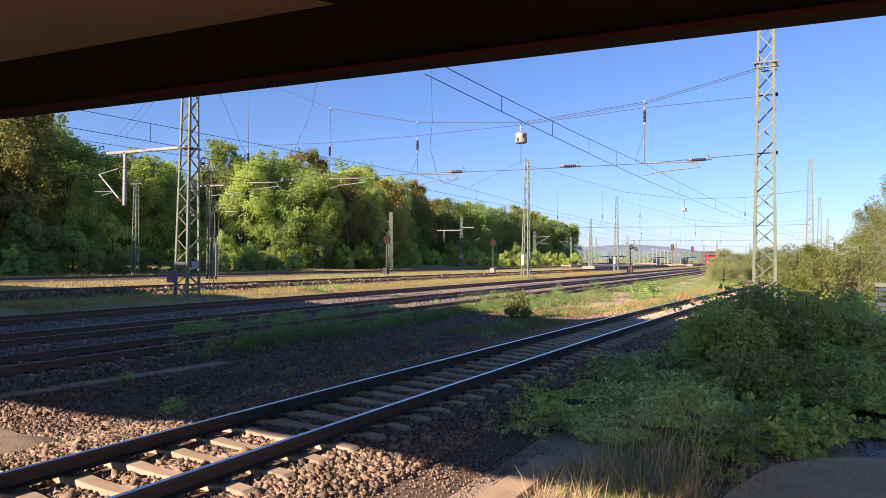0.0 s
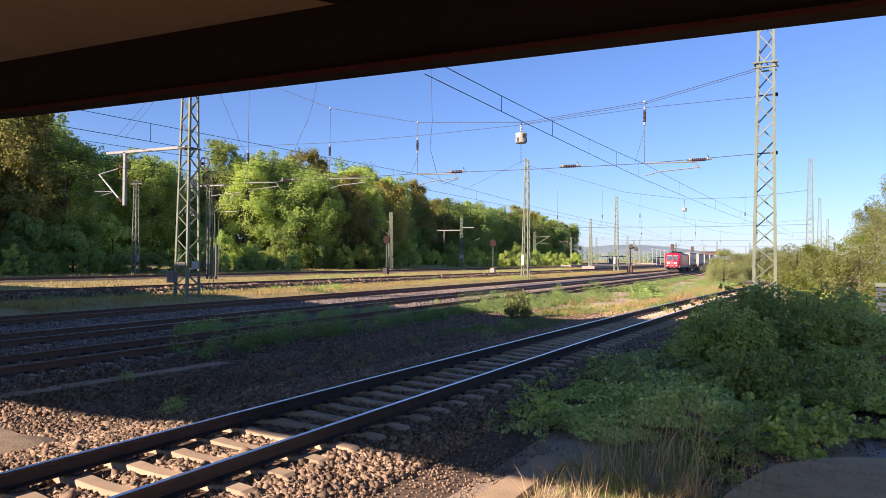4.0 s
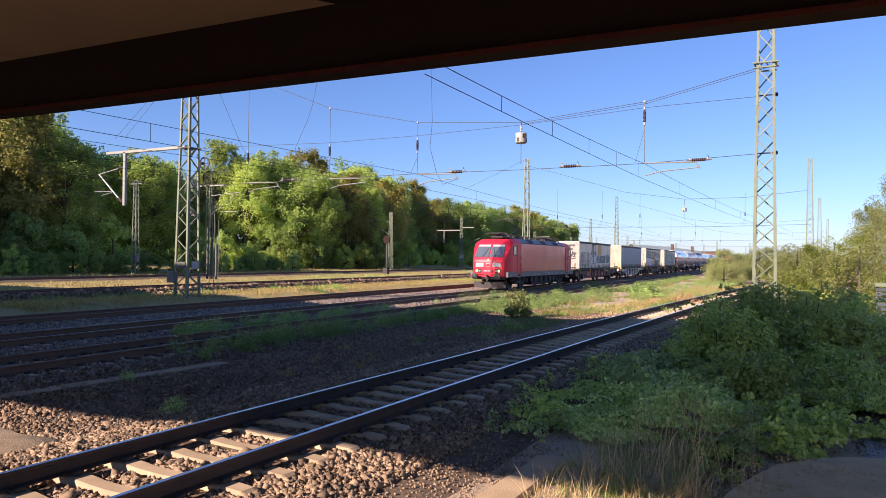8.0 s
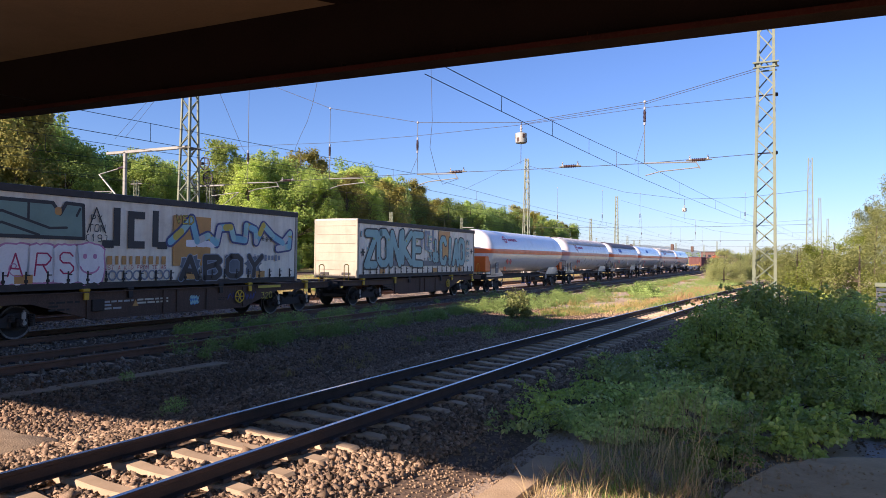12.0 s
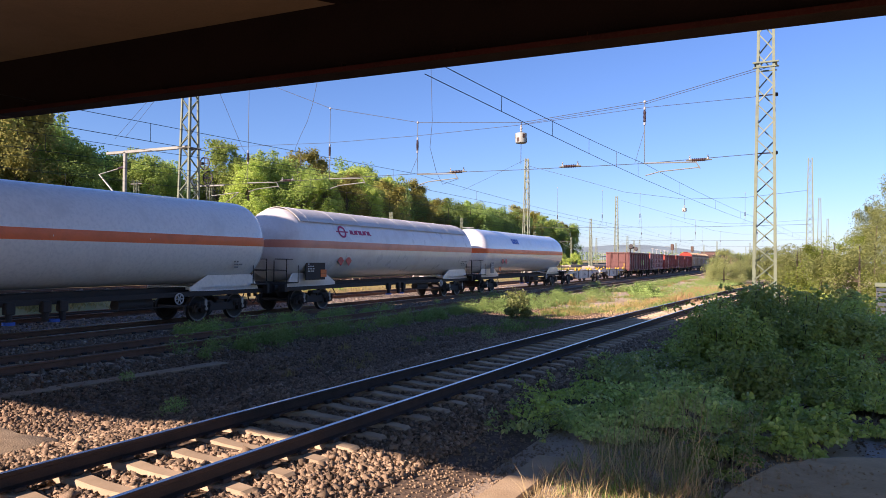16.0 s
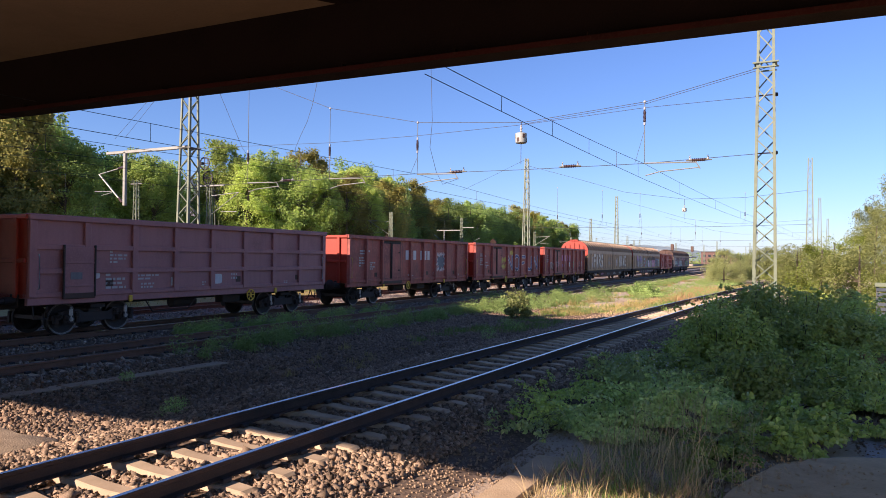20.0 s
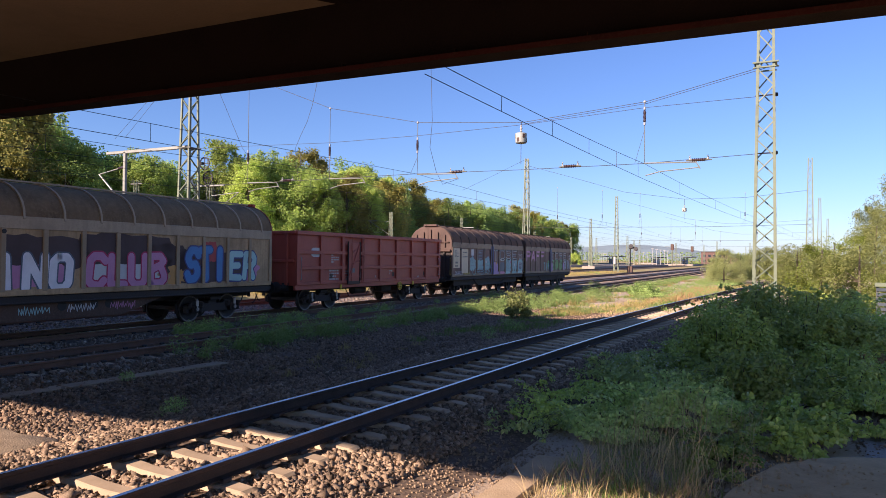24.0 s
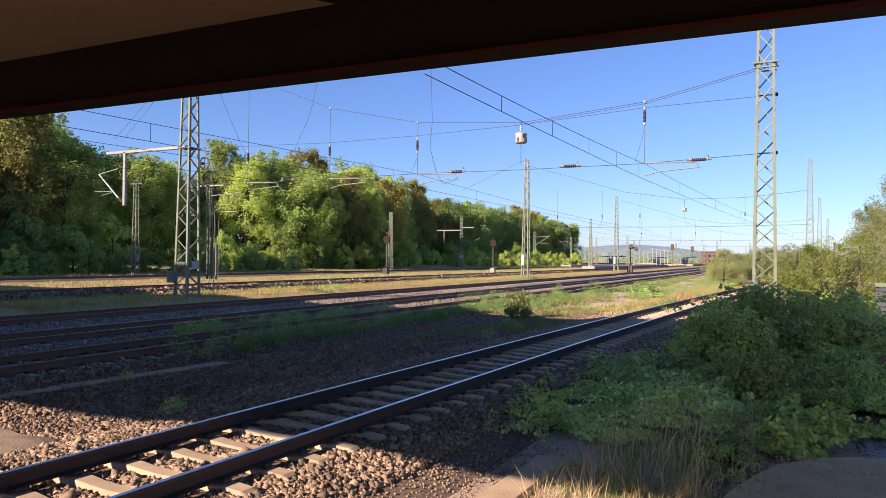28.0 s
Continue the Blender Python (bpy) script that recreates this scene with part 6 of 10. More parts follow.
# ---- lattice masts and overhead line ----
def lattice(name, label, h, wb, wt, bays, material, joined=False, base=True, cat="mast", group="lattice masts of the overhead line"):
    m = thing(name, label, cat, group)

    def half(z):
        return (wb + (wt - wb) * z / h) / 2
    for sx in (-1, 1):
        for sy in (-1, 1):
            leg = MB().cyl((sx * half(0), sy * half(0), -0.2), (sx * half(h), sy * half(h), h), 0.085 * wb / 0.9, 0.065 * wb / 0.9, n=4)
            part("leg", leg, material, m, smooth=0)
    zs = [h * (1 - (1 - i / bays) ** 1.0) for i in range(bays + 1)]
    for k, (ax, sg) in enumerate((("x", -1), ("x", 1), ("y", -1), ("y", 1))):
        face = MB()
        for i in range(bays):
            a, b = half(zs[i]), half(zs[i + 1])
            e = 1 if (i + k) % 2 else -1
            p = (-e * a, sg * a, zs[i]) if ax == "y" else (sg * a, -e * a, zs[i])
            q = (e * b, sg * b, zs[i + 1]) if ax == "y" else (sg * b, e * b, zs[i + 1])
            mb = face if joined else MB()
            mb.cyl(p, q, 0.034 * wb / 0.9, n=4)
            if not joined:
                part("brace", mb, material, m, smooth=0)
        if joined:
            part("bracing", face, material, m, smooth=0)
    if base:
        part("concrete_foot", box((0, 0, -0.25), (wb * 1.5, wb * 1.5, 0.5), 0.04), M_CONCRETE, m)
    return m


HY = 27.5
mast_l = lattice("lattice_mast", "tall pale lattice mast with boxes and a side arm", 16.5, 0.88, 0.4, 26, M_GALV)
mast_l.matrix_basis = pose(-29.15, HY, 0.02)
for z in (8.1,):
    part("collar", MB().box((0, -0.36, z), (0.95, 0.07, 0.08), 0.01).box((0, 0.36, z), (0.95, 0.07, 0.08), 0.01).box((-0.36, 0, z), (0.07, 0.65, 0.08), 0.01).box((0.36, 0, z), (0.07, 0.65, 0.08), 0.01), M_GALV_DARK, mast_l)
arm = part("side_arm", MB().box((-3.3, 0, 8.2), (6.6, 0.16, 0.17), 0.02), M_ZINC, mast_l, "pale tubular side arm")
part("hanging_post", MB().box((-5.05, 0, 6.65), (0.2, 0.16, 3.1), 0.02), M_ZINC, arm, "hanging post with bracket")
part("diagonal_tube", MB().cyl((-5.3, 0, 5.35), (-7.25, 0, 7.0), 0.05, n=8), M_ZINC, arm)
part("top_tube", MB().cyl((-7.25, 0, 7.0), (-5.1, 0, 7.35), 0.035, n=8), M_ZINC, arm)
part("steady_tube", MB().cyl((-7.6, 0, 6.0), (-6.0, 0, 5.95), 0.03, n=6).cyl((-7.0, 0, 5.75), (-6.1, 0, 5.9), 0.022, n=6), M_ZINC, arm)
part("insulator", MB().cyl((-5.1, 0, 7.35), (-5.6, 0, 7.28), 0.07, n=10).cyl((-5.25, 0, 5.3), (-5.5, 0, 5.55), 0.075, n=10), M_INSUL, arm)
part("switch_box", box((-0.45, -0.62, 1.12), (0.5, 0.35, 0.62), 0.03), M_SKIRT, mast_l, "grey-green switch box")
part("white_plate", box((0.52, 0.05, 1.75), (0.03, 0.5, 0.42), 0.005), M_PALE, mast_l, "white notice plate")
part("mesh_plate", box((0.0, -0.5, 1.75), (0.7, 0.02, 0.35), 0.004), M_GALV_DARK, mast_l)
for i in range(2):
    wy, wz = 0.35 + i * 0.25, 7.3 - i * 0.75
    part("tension_wheel", MB().ring([(0.3, -0.02), (0.36, -0.02), (0.36, 0.02), (0.3, 0.02)], (0.78, wy, wz), "y", 20).box((0.78, wy, wz), (0.66, 0.02, 0.04)).box((0.78, wy, wz), (0.04, 0.02, 0.66)).box((0.62, wy, wz), (0.2, 0.1, 0.14), 0.02), M_BLACK, mast_l, "dark spoked tensioning wheel")
for i in range(3):
    wx = 0.7 + 0.32 * i
    part("tension_weight", MB().cyl((wx, 0.75, 1.0), (wx, 0.75, 3.9 - i * 0.5), 0.06, n=10), M_GALV_DARK, mast_l, "column of tension weights")
    part("weight_cable", MB().cyl((wx, 0.75, 3.9 - i * 0.5), (wx - 0.06, 0.5, 6.9 - i * 0.3), 0.012, n=5), M_WIRE, mast_l)
    part("guide_rod", MB().cyl((wx + 0.1, 0.8, 0.2), (wx + 0.1, 0.8, 5.0 - i * 0.4), 0.018, n=5), M_GALV, mast_l)
part("short_arm", MB().box((1.0, 0.6, 6.1), (2.0, 0.1, 0.1), 0.02), M_ZINC, mast_l)

mast_r = lattice("lattice_mast", "tall pale lattice mast with span wires beside the siding", 16.5, 0.75, 0.36, 26, M_GALV)
mast_r.matrix_basis = pose(-0.68, HY, -0.25)
cl = MB()
for e in (-1, 1):
    cl.box((0, e * 0.34, 9.72), (0.86, 0.07, 0.06), 0.008).box((e * 0.34, 0, 9.72), (0.07, 0.62, 0.06), 0.008).box((0, e * 0.3, 9.56), (0.7, 0.06, 0.05), 0.008)
part("collar", cl, M_GALV, mast_r)
for z in (8.6, 6.5):
    part("wire_anchor", MB().box((0.33, 0, z), (0.16, 0.12, 0.13), 0.03).cyl((-0.34, 0, z), (0.4, 0, z), 0.025, n=6), M_BLACK, mast_r)

far_m = lattice("lattice_mast", "pale lattice mast further along the line", 14.9, 0.85, 0.36, 22, M_GALV, joined=True)
far_m.matrix_basis = pose(-29.1, 82, 0)
part("white_box", box((-0.2, -0.5, 2.2), (0.4, 0.25, 1.3), 0.03), M_PALE, far_m)
for x, y, z in ((2.25, 82, -1.6), (-29.9, 137, 0), (5.2, 136, -1.4), (-45, 176, -2.0), (9, 190, -2)):
    copy_thing(far_m, pose(x, y, z))
slim = lattice("lattice_mast", "slim lattice mast with bracket at the edge of the wood", 10.6, 0.56, 0.34, 15, M_GALV, joined=True)
slim.matrix_basis = pose(-65, 53.8, 0)
part("bracket", MB().box((0, 0, 10.2), (1.8, 0.14, 0.14), 0.02).cyl((0.7, 0, 10.2), (0.7, 0, 10.8), 0.03, n=6).cyl((-0.7, 0, 10.2), (-0.7, 0, 10.8), 0.03, n=6), M_GALV_DARK, slim)
part("meter_box", box((0.5, -0.2, 1.9), (0.5, 0.3, 0.9), 0.02), M_SKIRT, slim)
lit = lattice("lattice_mast", "slim sunlit lattice mast with a tubular cantilever", 10.3, 0.66, 0.4, 14, M_GALV, joined=True)
lit.matrix_basis = pose(-64, 107.7, 0.2)
part("cantilever", MB().cyl((-0.3, 0, 8.6), (-4.9, 0, 8.9), 0.05, n=6).cyl((-0.3, 0, 6.2), (-4.9, 0, 8.9), 0.05, n=6).cyl((-4.6, 0, 6.5), (-2.0, 0, 6.6), 0.04, n=6), M_ZINC, lit, "tubular cantilever")
for x, y, z in ((-66, 65.7, 1.3), (-70, 205, 0.5), (-74, 260, 0.5), (-58, 300, 0.5), (-45, 330, 0)):
    copy_thing(lit, pose(x, y, z, 0, 0, 180 if int(y) % 2 else 0))


armed = lattice("lattice_mast", "slim lattice mast with a long side arm and two brackets", 11.2, 0.66, 0.4, 14, M_GALV, joined=True)
armed.matrix_basis = pose(-66.3, 143, 0.3)
part("side_arm", MB().box((-3.0, 0, 8.4), (6.6, 0.16, 0.2), 0.02).box((1.6, 0, 9.0), (3.0, 0.14, 0.16), 0.02), M_ZINC, armed, "pale tubular side arm")
part("hanging_post", box((-4.4, 0, 6.9), (0.2, 0.16, 3.0), 0.02), M_ZINC, armed)
part("bracket_tube", MB().cyl((-4.4, 0, 5.6), (-7.0, 0, 7.4), 0.06, n=6).cyl((0.3, 0, 4.6), (4.6, 0, 6.6), 0.07, n=6), M_ZINC, armed)
part("signal_box", box((0.3, -0.4, 2.4), (0.7, 0.3, 0.9), 0.03), M_PALE, armed, "pale box on the mast")


def wire(label, pts, r=0.012, name="overhead_wire"):
    return tagged(part(name, MB().tube(pts, r, 5), M_WIRE), label, "wire", "overhead wires")


def sag(p, q, drop, n=14):
    p, q = Vector(p), Vector(q)
    return [p.lerp(q, i / n) - Vector((0, 0, drop * 4 * (i / n) * (1 - i / n))) for i in range(n + 1)]


# head span across the tracks
up = [(-0.69, HY, 9.42), (-4.89, HY, 8.5), (-9.97, HY, 8.08), (-14.98, HY, 8.46), (-19.83, HY, 9.52), (-24.98, HY, 11.6), (-29.1, HY, 13.8)]
wire("upper span wire across the tracks", up, 0.012)
wire("second upper span wire across the tracks", [(x, y + 0.15, z - 0.04) for x, y, z in up[:3]], 0.01)
wire("middle span wire across the tracks", [(-0.68, HY, 8.33), (-4.9, HY, 8.27), (-10, HY, 7.98), (-15, HY, 7.86), (-19.9, HY, 7.85), (-25, HY, 8.0), (-29.1, HY, 8.1)], 0.01)
wire("lower registration wire across the tracks", [(-1.0, HY, 6.24), (-5.0, HY, 6.09), (-10, HY, 6.08), (-15, HY, 6.13), (-19.8, HY, 6.1), (-25, HY, 6.05), (-29.0, HY, 6.1)], 0.012)


def ribbed(c, axis, length, r, n=9):
    prof = [(0.02, -length / 2)]
    for i in range(n):
        t = -length / 2 + length * (i + 0.15) / n
        prof += [(r * 0.68, t), (r, t + 0.25 * length / n), (r * 0.68, t + 0.5 * length / n)]
    return MB().lathe(prof + [(0.02, length / 2)], c, axis, 10)


def insulator(x, y, z0, z1, label="brown ribbed insulator on the span wires", up=1.3):
    s = tagged(new("line_insulator"), label, "insulator", "line insulators")
    part("ribbed_body", ribbed((x, y, z1 + up), "z", 0.46, 0.068), M_INSUL, s)
    part("drop_rod", MB().cyl((x, y, z0), (x, y, z1), 0.014, n=5), M_GALV_DARK, s)
    part("clamp", MB().lathe([(0.01, z0 - 0.06), (0.05, z0 - 0.03), (0.05, z0 + 0.03), (0.01, z0 + 0.06)], (x, y, 0), "z", 8), M_WHITE_CER, s)
    for dz in (0.3, -0.3):
        part("end_cap", MB().lathe([(0.01, -0.07), (0.042, -0.05), (0.042, 0.05), (0.01, 0.07)], (x, y, z1 + up + dz), "z", 8), M_WHITE_CER, s, "pale ceramic end cap")
    part("stay_wire", MB().cyl((x, y, z1 + up - 0.55), (x - 0.36, y, z1), 0.008, n=4), M_WIRE, s)
    return s


for x, z0 in ((-4.95, 8.5), (-15.0, 8.46), (-19.84, 9.52), (-24.98, 11.6)):
    insulator(x, HY, z0, 6.12, up=1.82 if x > -6 else 1.3)
    s = tagged(new("steady_arm"), "thin tubular steady arm over a track", "steady arm", "steady arms")
    part("arm_tube", MB().tube([(x + 0.0, HY, 6.1), (x + 1.9, HY, 6.05), (x + 2.05, HY, 5.8)], 0.028, 6), M_ZINC, s)
    part("registration_tube", MB().tube([(x + 2.05, HY, 5.85), (x + 0.6, HY, 5.75), (x + 0.05, HY, 5.62)], 0.022, 6), M_ZINC, s)
for x in (-2.95, -7.9, -13.0, -22.4):
    o = tagged(new("line_insulator"), "brown insulator with pale caps in the lower wire", "insulator", "line insulators")
    part("ribbed_body", ribbed((x, HY, 6.13), "x", 0.5, 0.075, 7), M_INSUL, o)
    for e in (-1, 1):
        part("end_fitting", MB().cyl((x + e * 0.24, HY, 6.13), (x + e * 0.46, HY, 6.12), 0.045, 0.02, n=8), M_GALV_DARK, o)
        part("pale_horn", MB().tube([(x + e * 0.3, HY, 6.13), (x + e * 0.33, HY, 6.22), (x + e * 0.31, HY, 6.3)], 0.034, 6), M_WHITE_CER, o, "pale ceramic horn")


def span_lamp(x, y, z, hang):
    o = tagged(new("span_lamp"), "white barrel lamp hanging from a span wire", "lamp", "lamps on the span wires")
    part("barrel", MB().lathe([(0.02, 0.2), (0.235, 0.2), (0.245, 0.18), (0.235, -0.2), (0.21, -0.22), (0.02, -0.22)], (x, y, z), "z", 20), M_LAMP_SHELL, o)
    for k in range(6):
        a = math.pi * k / 3 + 0.3
        part("vent_slot", box((0, 0, 0), (0.03, 0.11, 0.17), 0.006), M_RUSTEND, o, "rusty vent slot").matrix_basis = Matrix.Translation((x, y, z + (0.07 if k % 2 else -0.09))) @ Matrix.Rotation(a, 4, "Z") @ Matrix.Translation((0.232, 0, 0))
    part("ceramic_hanger", MB().lathe([(0.01, 0.24), (0.06, 0.28), (0.03, 0.34), (0.06, 0.4), (0.03, 0.46), (0.05, 0.52), (0.01, 0.56)], (x, y, z), "z", 10), M_WHITE_CER, o, "pale ceramic hanger")
    part("hanger", MB().cyl((x, y, z + 0.22), (x, y, hang), 0.02, n=6).cyl((x, y, z - 0.25), (x, y, z - 1.1), 0.012, n=5), M_WIRE, o)
    return o


span_lamp(-10.03, HY, 7.42, 8.08)
span_lamp(-10.3, 82, 8.1, 9.3)

# next head spans
for y, k in ((82.0, 0.0), (137.0, 0.6), (192.0, 1.2)):
    xr = 2.2 + (y - 82) * 0.06
    wire("upper span wire of a farther head span", [(xr, y, 9.9), (-4, y, 9.3), (-10.3, y, 9.3), (-17, y, 10.3), (-23, y, 12.2), (-29.0, y, 14.0)], 0.018)
    wire("lower span wire of a farther head span", [(xr, y, 6.3), (-8, y, 6.15), (-20, y, 6.2), (-29.0, y, 6.2)], 0.018)
    for x in (-4 - k, -15.2, -19.6, -25.1):
        insulator(x, y, 9.4 + (abs(x + 8) * 0.1), 6.2, "far brown insulator on the span wires")


# catenary: a messenger wire and a contact wire over each track, joined by droppers
def catenary(line, label, y_from, first_z, zc=5.5, zm=6.12, dip=0.45, slack=0.35):
    sup = [y_from, HY, 82.0, 137.0, 192.0, 250.0]
    mess, cont = [], []
    for a, b in zip(sup[:-1], sup[1:]):
        n = 16
        za, zb = (first_z if a == y_from else zm), zm
        for i in range(n):
            t = i / n
            y = a + (b - a) * t
            mess.append((float(line(y)), y, za + (zb - za) * t - (slack if b - a > 40 else 0.05) * 4 * t * (1 - t)))
            cont.append((float(line(y)), y, zc - dip * (HY - y) / (HY - y_from) if a == y_from else zc))
    wire("messenger wire over " + label, mess, 0.008)
    wire("contact wire over " + label, cont, 0.008)
    drop = MB()
    for i in range(3, len(mess), 3):
        drop.cyl(mess[i], cont[i], 0.007, n=4)
    tagged(part("dropper_wires", drop, M_WIRE), "thin dropper wires over " + label, "wire", kind="stuff")


catenary(lambda y: path_a(y) + np.interp(y, [4, 9.9, 27.5], [0.85, 0.5, 0]), "the siding", 9.95, 5.62, zc=5.47, zm=6.08, dip=0.14, slack=0.12)
catenary(lambda y: X_NEAR + bend(y), "the near main track", -6.0, 5.45)
catenary(lambda y: X_RUN + bend(y), "the running track", -6.0, 5.45)
catenary(lambda y: X_FAR + bend(y), "the far main track", -6.0, 5.45)
catenary(lambda y: -37.0 + bend(y), "the yard track", 0.0, 6.3, zc=5.9, zm=7.0)
catenary(lambda y: -59.5 + bend(y), "the disused track", 18.0, 6.4, zc=5.7, zm=7.2)
ins = tagged(new("line_insulator"), "white insulator where a wire meets the bridge", "insulator", "line insulators")
part("ribbed_body", MB().lathe([(0.02, 0), (0.05, 0.03), (0.03, 0.06), (0.05, 0.09), (0.03, 0.12), (0.05, 0.15), (0.02, 0.2)], (-5.35, 10.3, 5.6), "y", 10), M_WHITE_CER, ins)
# loose jumper wires
wire("feeder wire high between the two masts", [(-29.1, HY, 15.6), (-25, HY, 14.3), (-20.4, HY, 13.2), (-14.4, HY, 12.7), (-8, HY, 13.4), (-0.7, HY, 15.6)], 0.012)
wire("slack jumper wire hanging over the meadow track", [(-20.4, HY, 13.2), (-20.45, HY, 12.4), (-20.66, HY, 10.85), (-20.91, HY, 9.81), (-21.21, HY, 9.0), (-21.61, HY, 8.32), (-21.92, HY, 7.72), (-21.85, HY, 6.9), (-21.7, HY, 6.08)], 0.01)
wire("slack jumper wire hanging over a track", [(-14.4, HY, 12.7), (-14.37, HY, 12.3), (-14.35, HY, 10.76), (-14.26, HY, 8.46), (-14.36, HY, 7.29), (-14.03, HY, 6.18), (-13.7, HY, 5.6), (-13.0, HY, 5.8)], 0.01)
wire("stay wire from a mast to an insulator", [(-29.0, HY, 14.6), (-26.96, HY, 10.86), (-25.38, HY, 7.93), (-24.95, HY, 7.45)], 0.01)
wire("anchor wire from a mast", [(-29.15, 82, 14.85), (-33, 81, 12.9), (-37, 80, 11.0)], 0.015)
for dx in (0.0, 0.6):
    wire("thin stay wire beside the tall mast", [(-32.0 + dx, HY, 11.3), (-32.6 + dx, HY, 10.9), (-35.1 + 1.4 * dx, HY, 9.05)], 0.009)


# ---- signals and small line-side things ----
def signal(x, y, h, z):
    s = thing("railway_signal", "old post signal with a brown head seen from behind", "signal", "post signals in the yard", at=pose(x, y, z))
    part("post", MB().cyl((0, 0, 0), (0, 0, h), 0.07, n=8), M_GALV_DARK, s)
    part("signal_head", MB().ext([(-0.5, h - 0.5), (-0.2, h - 0.9), (0.45, h - 0.8), (0.55, h - 0.1), (0.05, h + 0.35), (-0.45, h + 0.05)], "y", -0.12, 0.12), M_SIGNAL, s, "brown signal head", smooth=0)
    part("base_box", box((0, -0.1, 0.35), (0.8, 0.6, 1.1), 0.05), M_BLACK if y < 95 else M_CONCRETE, s)
    return s


signal(-51.5, 85.5, 5.3, -0.1)
signal(-41.5, 101.5, 5.2, -0.1)
cabinet = thing("relay_cabinet", "small pale concrete relay cabinet at the wood", "cabinet", at=pose(-70, 160, 0.2))
part("body", box((0, 0, 1.1), (1.1, 1.0, 2.2), 0.04), M_CONCRETE, cabinet)
part("lid", box((0, 0, 2.25), (1.3, 1.2, 0.12), 0.03), M_GALV_DARK, cabinet)

# ---- plants ----
L_DARK = leaf_mat("dark_green_leaves", (0.17, 0.29, 0.09), (0.4, 0.52, 0.15), through=0.5, rough=0.7, spec=0.18)
L_MID = leaf_mat("mid_green_leaves", (0.22, 0.35, 0.085), (0.5, 0.61, 0.16), through=0.5, rough=0.7, spec=0.18)
L_LIME = leaf_mat("lime_green_leaves", (0.28, 0.4, 0.09), (0.58, 0.67, 0.17), through=0.5, rough=0.7, spec=0.18)
L_RUST = leaf_mat("olive_brown_leaves", (0.22, 0.23, 0.065), (0.46, 0.41, 0.11), through=0.5, rough=0.7, spec=0.18)
L_OLIVE = leaf_mat("olive_leaves", (0.15, 0.19, 0.06), (0.31, 0.32, 0.1), through=0.42)
L_PALE = leaf_mat("pale_olive_leaves", (0.2, 0.25, 0.085), (0.38, 0.4, 0.15), through=0.42)
L_RED = leaf_mat("reddish_dry_grass", (0.4, 0.22, 0.09), (0.6, 0.4, 0.2), through=0.25, rough=0.7)
L_BUSH = leaf_mat("bramble_leaves", (0.25, 0.38, 0.065), (0.68, 0.74, 0.17), through=0.4, rough=0.35, spec=0.7)
L_IVY = leaf_mat("pale_ivy_leaves", (0.3, 0.42, 0.1), (0.7, 0.76, 0.24), through=0.4, rough=0.35, spec=0.7)
L_GRASS = leaf_mat("green_grass", (0.128, 0.24, 0.048), (0.32, 0.448, 0.096), through=0.3)
L_SIDE = leaf_mat("yellow_green_leaves", (0.13, 0.19, 0.03), (0.29, 0.34, 0.055), through=0.4)
L_WEED = leaf_mat("feathery_weed", (0.18, 0.3, 0.08), (0.38, 0.5, 0.15), through=0.3)
L_DRY = leaf_mat("dry_grass", (0.52, 0.38, 0.17), (0.76, 0.6, 0.32), through=0.25, rough=0.7)
L_DRYGREEN = leaf_mat("half_dry_grass", (0.29, 0.25, 0.08), (0.56, 0.43, 0.16), through=0.25, rough=0.7)


def raw_mesh(name, P, F, material):
    """A mesh from an array of quads or triangles."""
    me = bpy.data.meshes.new(name)
    k = F.shape[1]
    me.vertices.add(len(P))
    me.vertices.foreach_set("co", P.astype(np.float32).ravel())
    me.loops.add(F.size)
    me.loops.foreach_set("vertex_index", F.ravel().astype(np.int32))
    me.polygons.add(len(F))
    me.polygons.foreach_set("loop_start", np.arange(0, F.size, k, dtype=np.int32))
    me.update(calc_edges=True)
    me.materials.append(material)
    return me


def leaves(name, C, size, material, rng, flat=0.3, drop=0.0, slim=0.6, out=None):
    """One leaf, folded along its midrib, at each centre; out: the way that each one faces, roughly."""
    n = len(C)
    nrm = rng.normal(size=(n, 3))
    if out is not None:
        nrm = nrm * 0.55 + out
    nrm[:, 2] = np.abs(nrm[:, 2]) + flat
    nrm /= np.linalg.norm(nrm, axis=1)[:, None]
    t = rng.normal(size=(n, 3))
    t[:, 2] -= drop
    t -= nrm * np.sum(t * nrm, 1)[:, None]
    t /= np.linalg.norm(t, axis=1)[:, None]
    b = np.cross(nrm, t)
    s = (rng.uniform(size[0], size[1], n))[:, None]
    w = s * slim
    P = np.stack([C - t * s * 0.5, C + b * w * 0.5 + nrm * w * 0.15, C + t * s * 0.55, C - b * w * 0.5 + nrm * w * 0.15], 1).reshape(-1, 3)
    i = np.arange(n)[:, None] * 4
    F = np.concatenate([i + [0, 1, 2], i + [0, 2, 3]], 1).reshape(-1, 3)
    return raw_mesh(name, P, F, material)


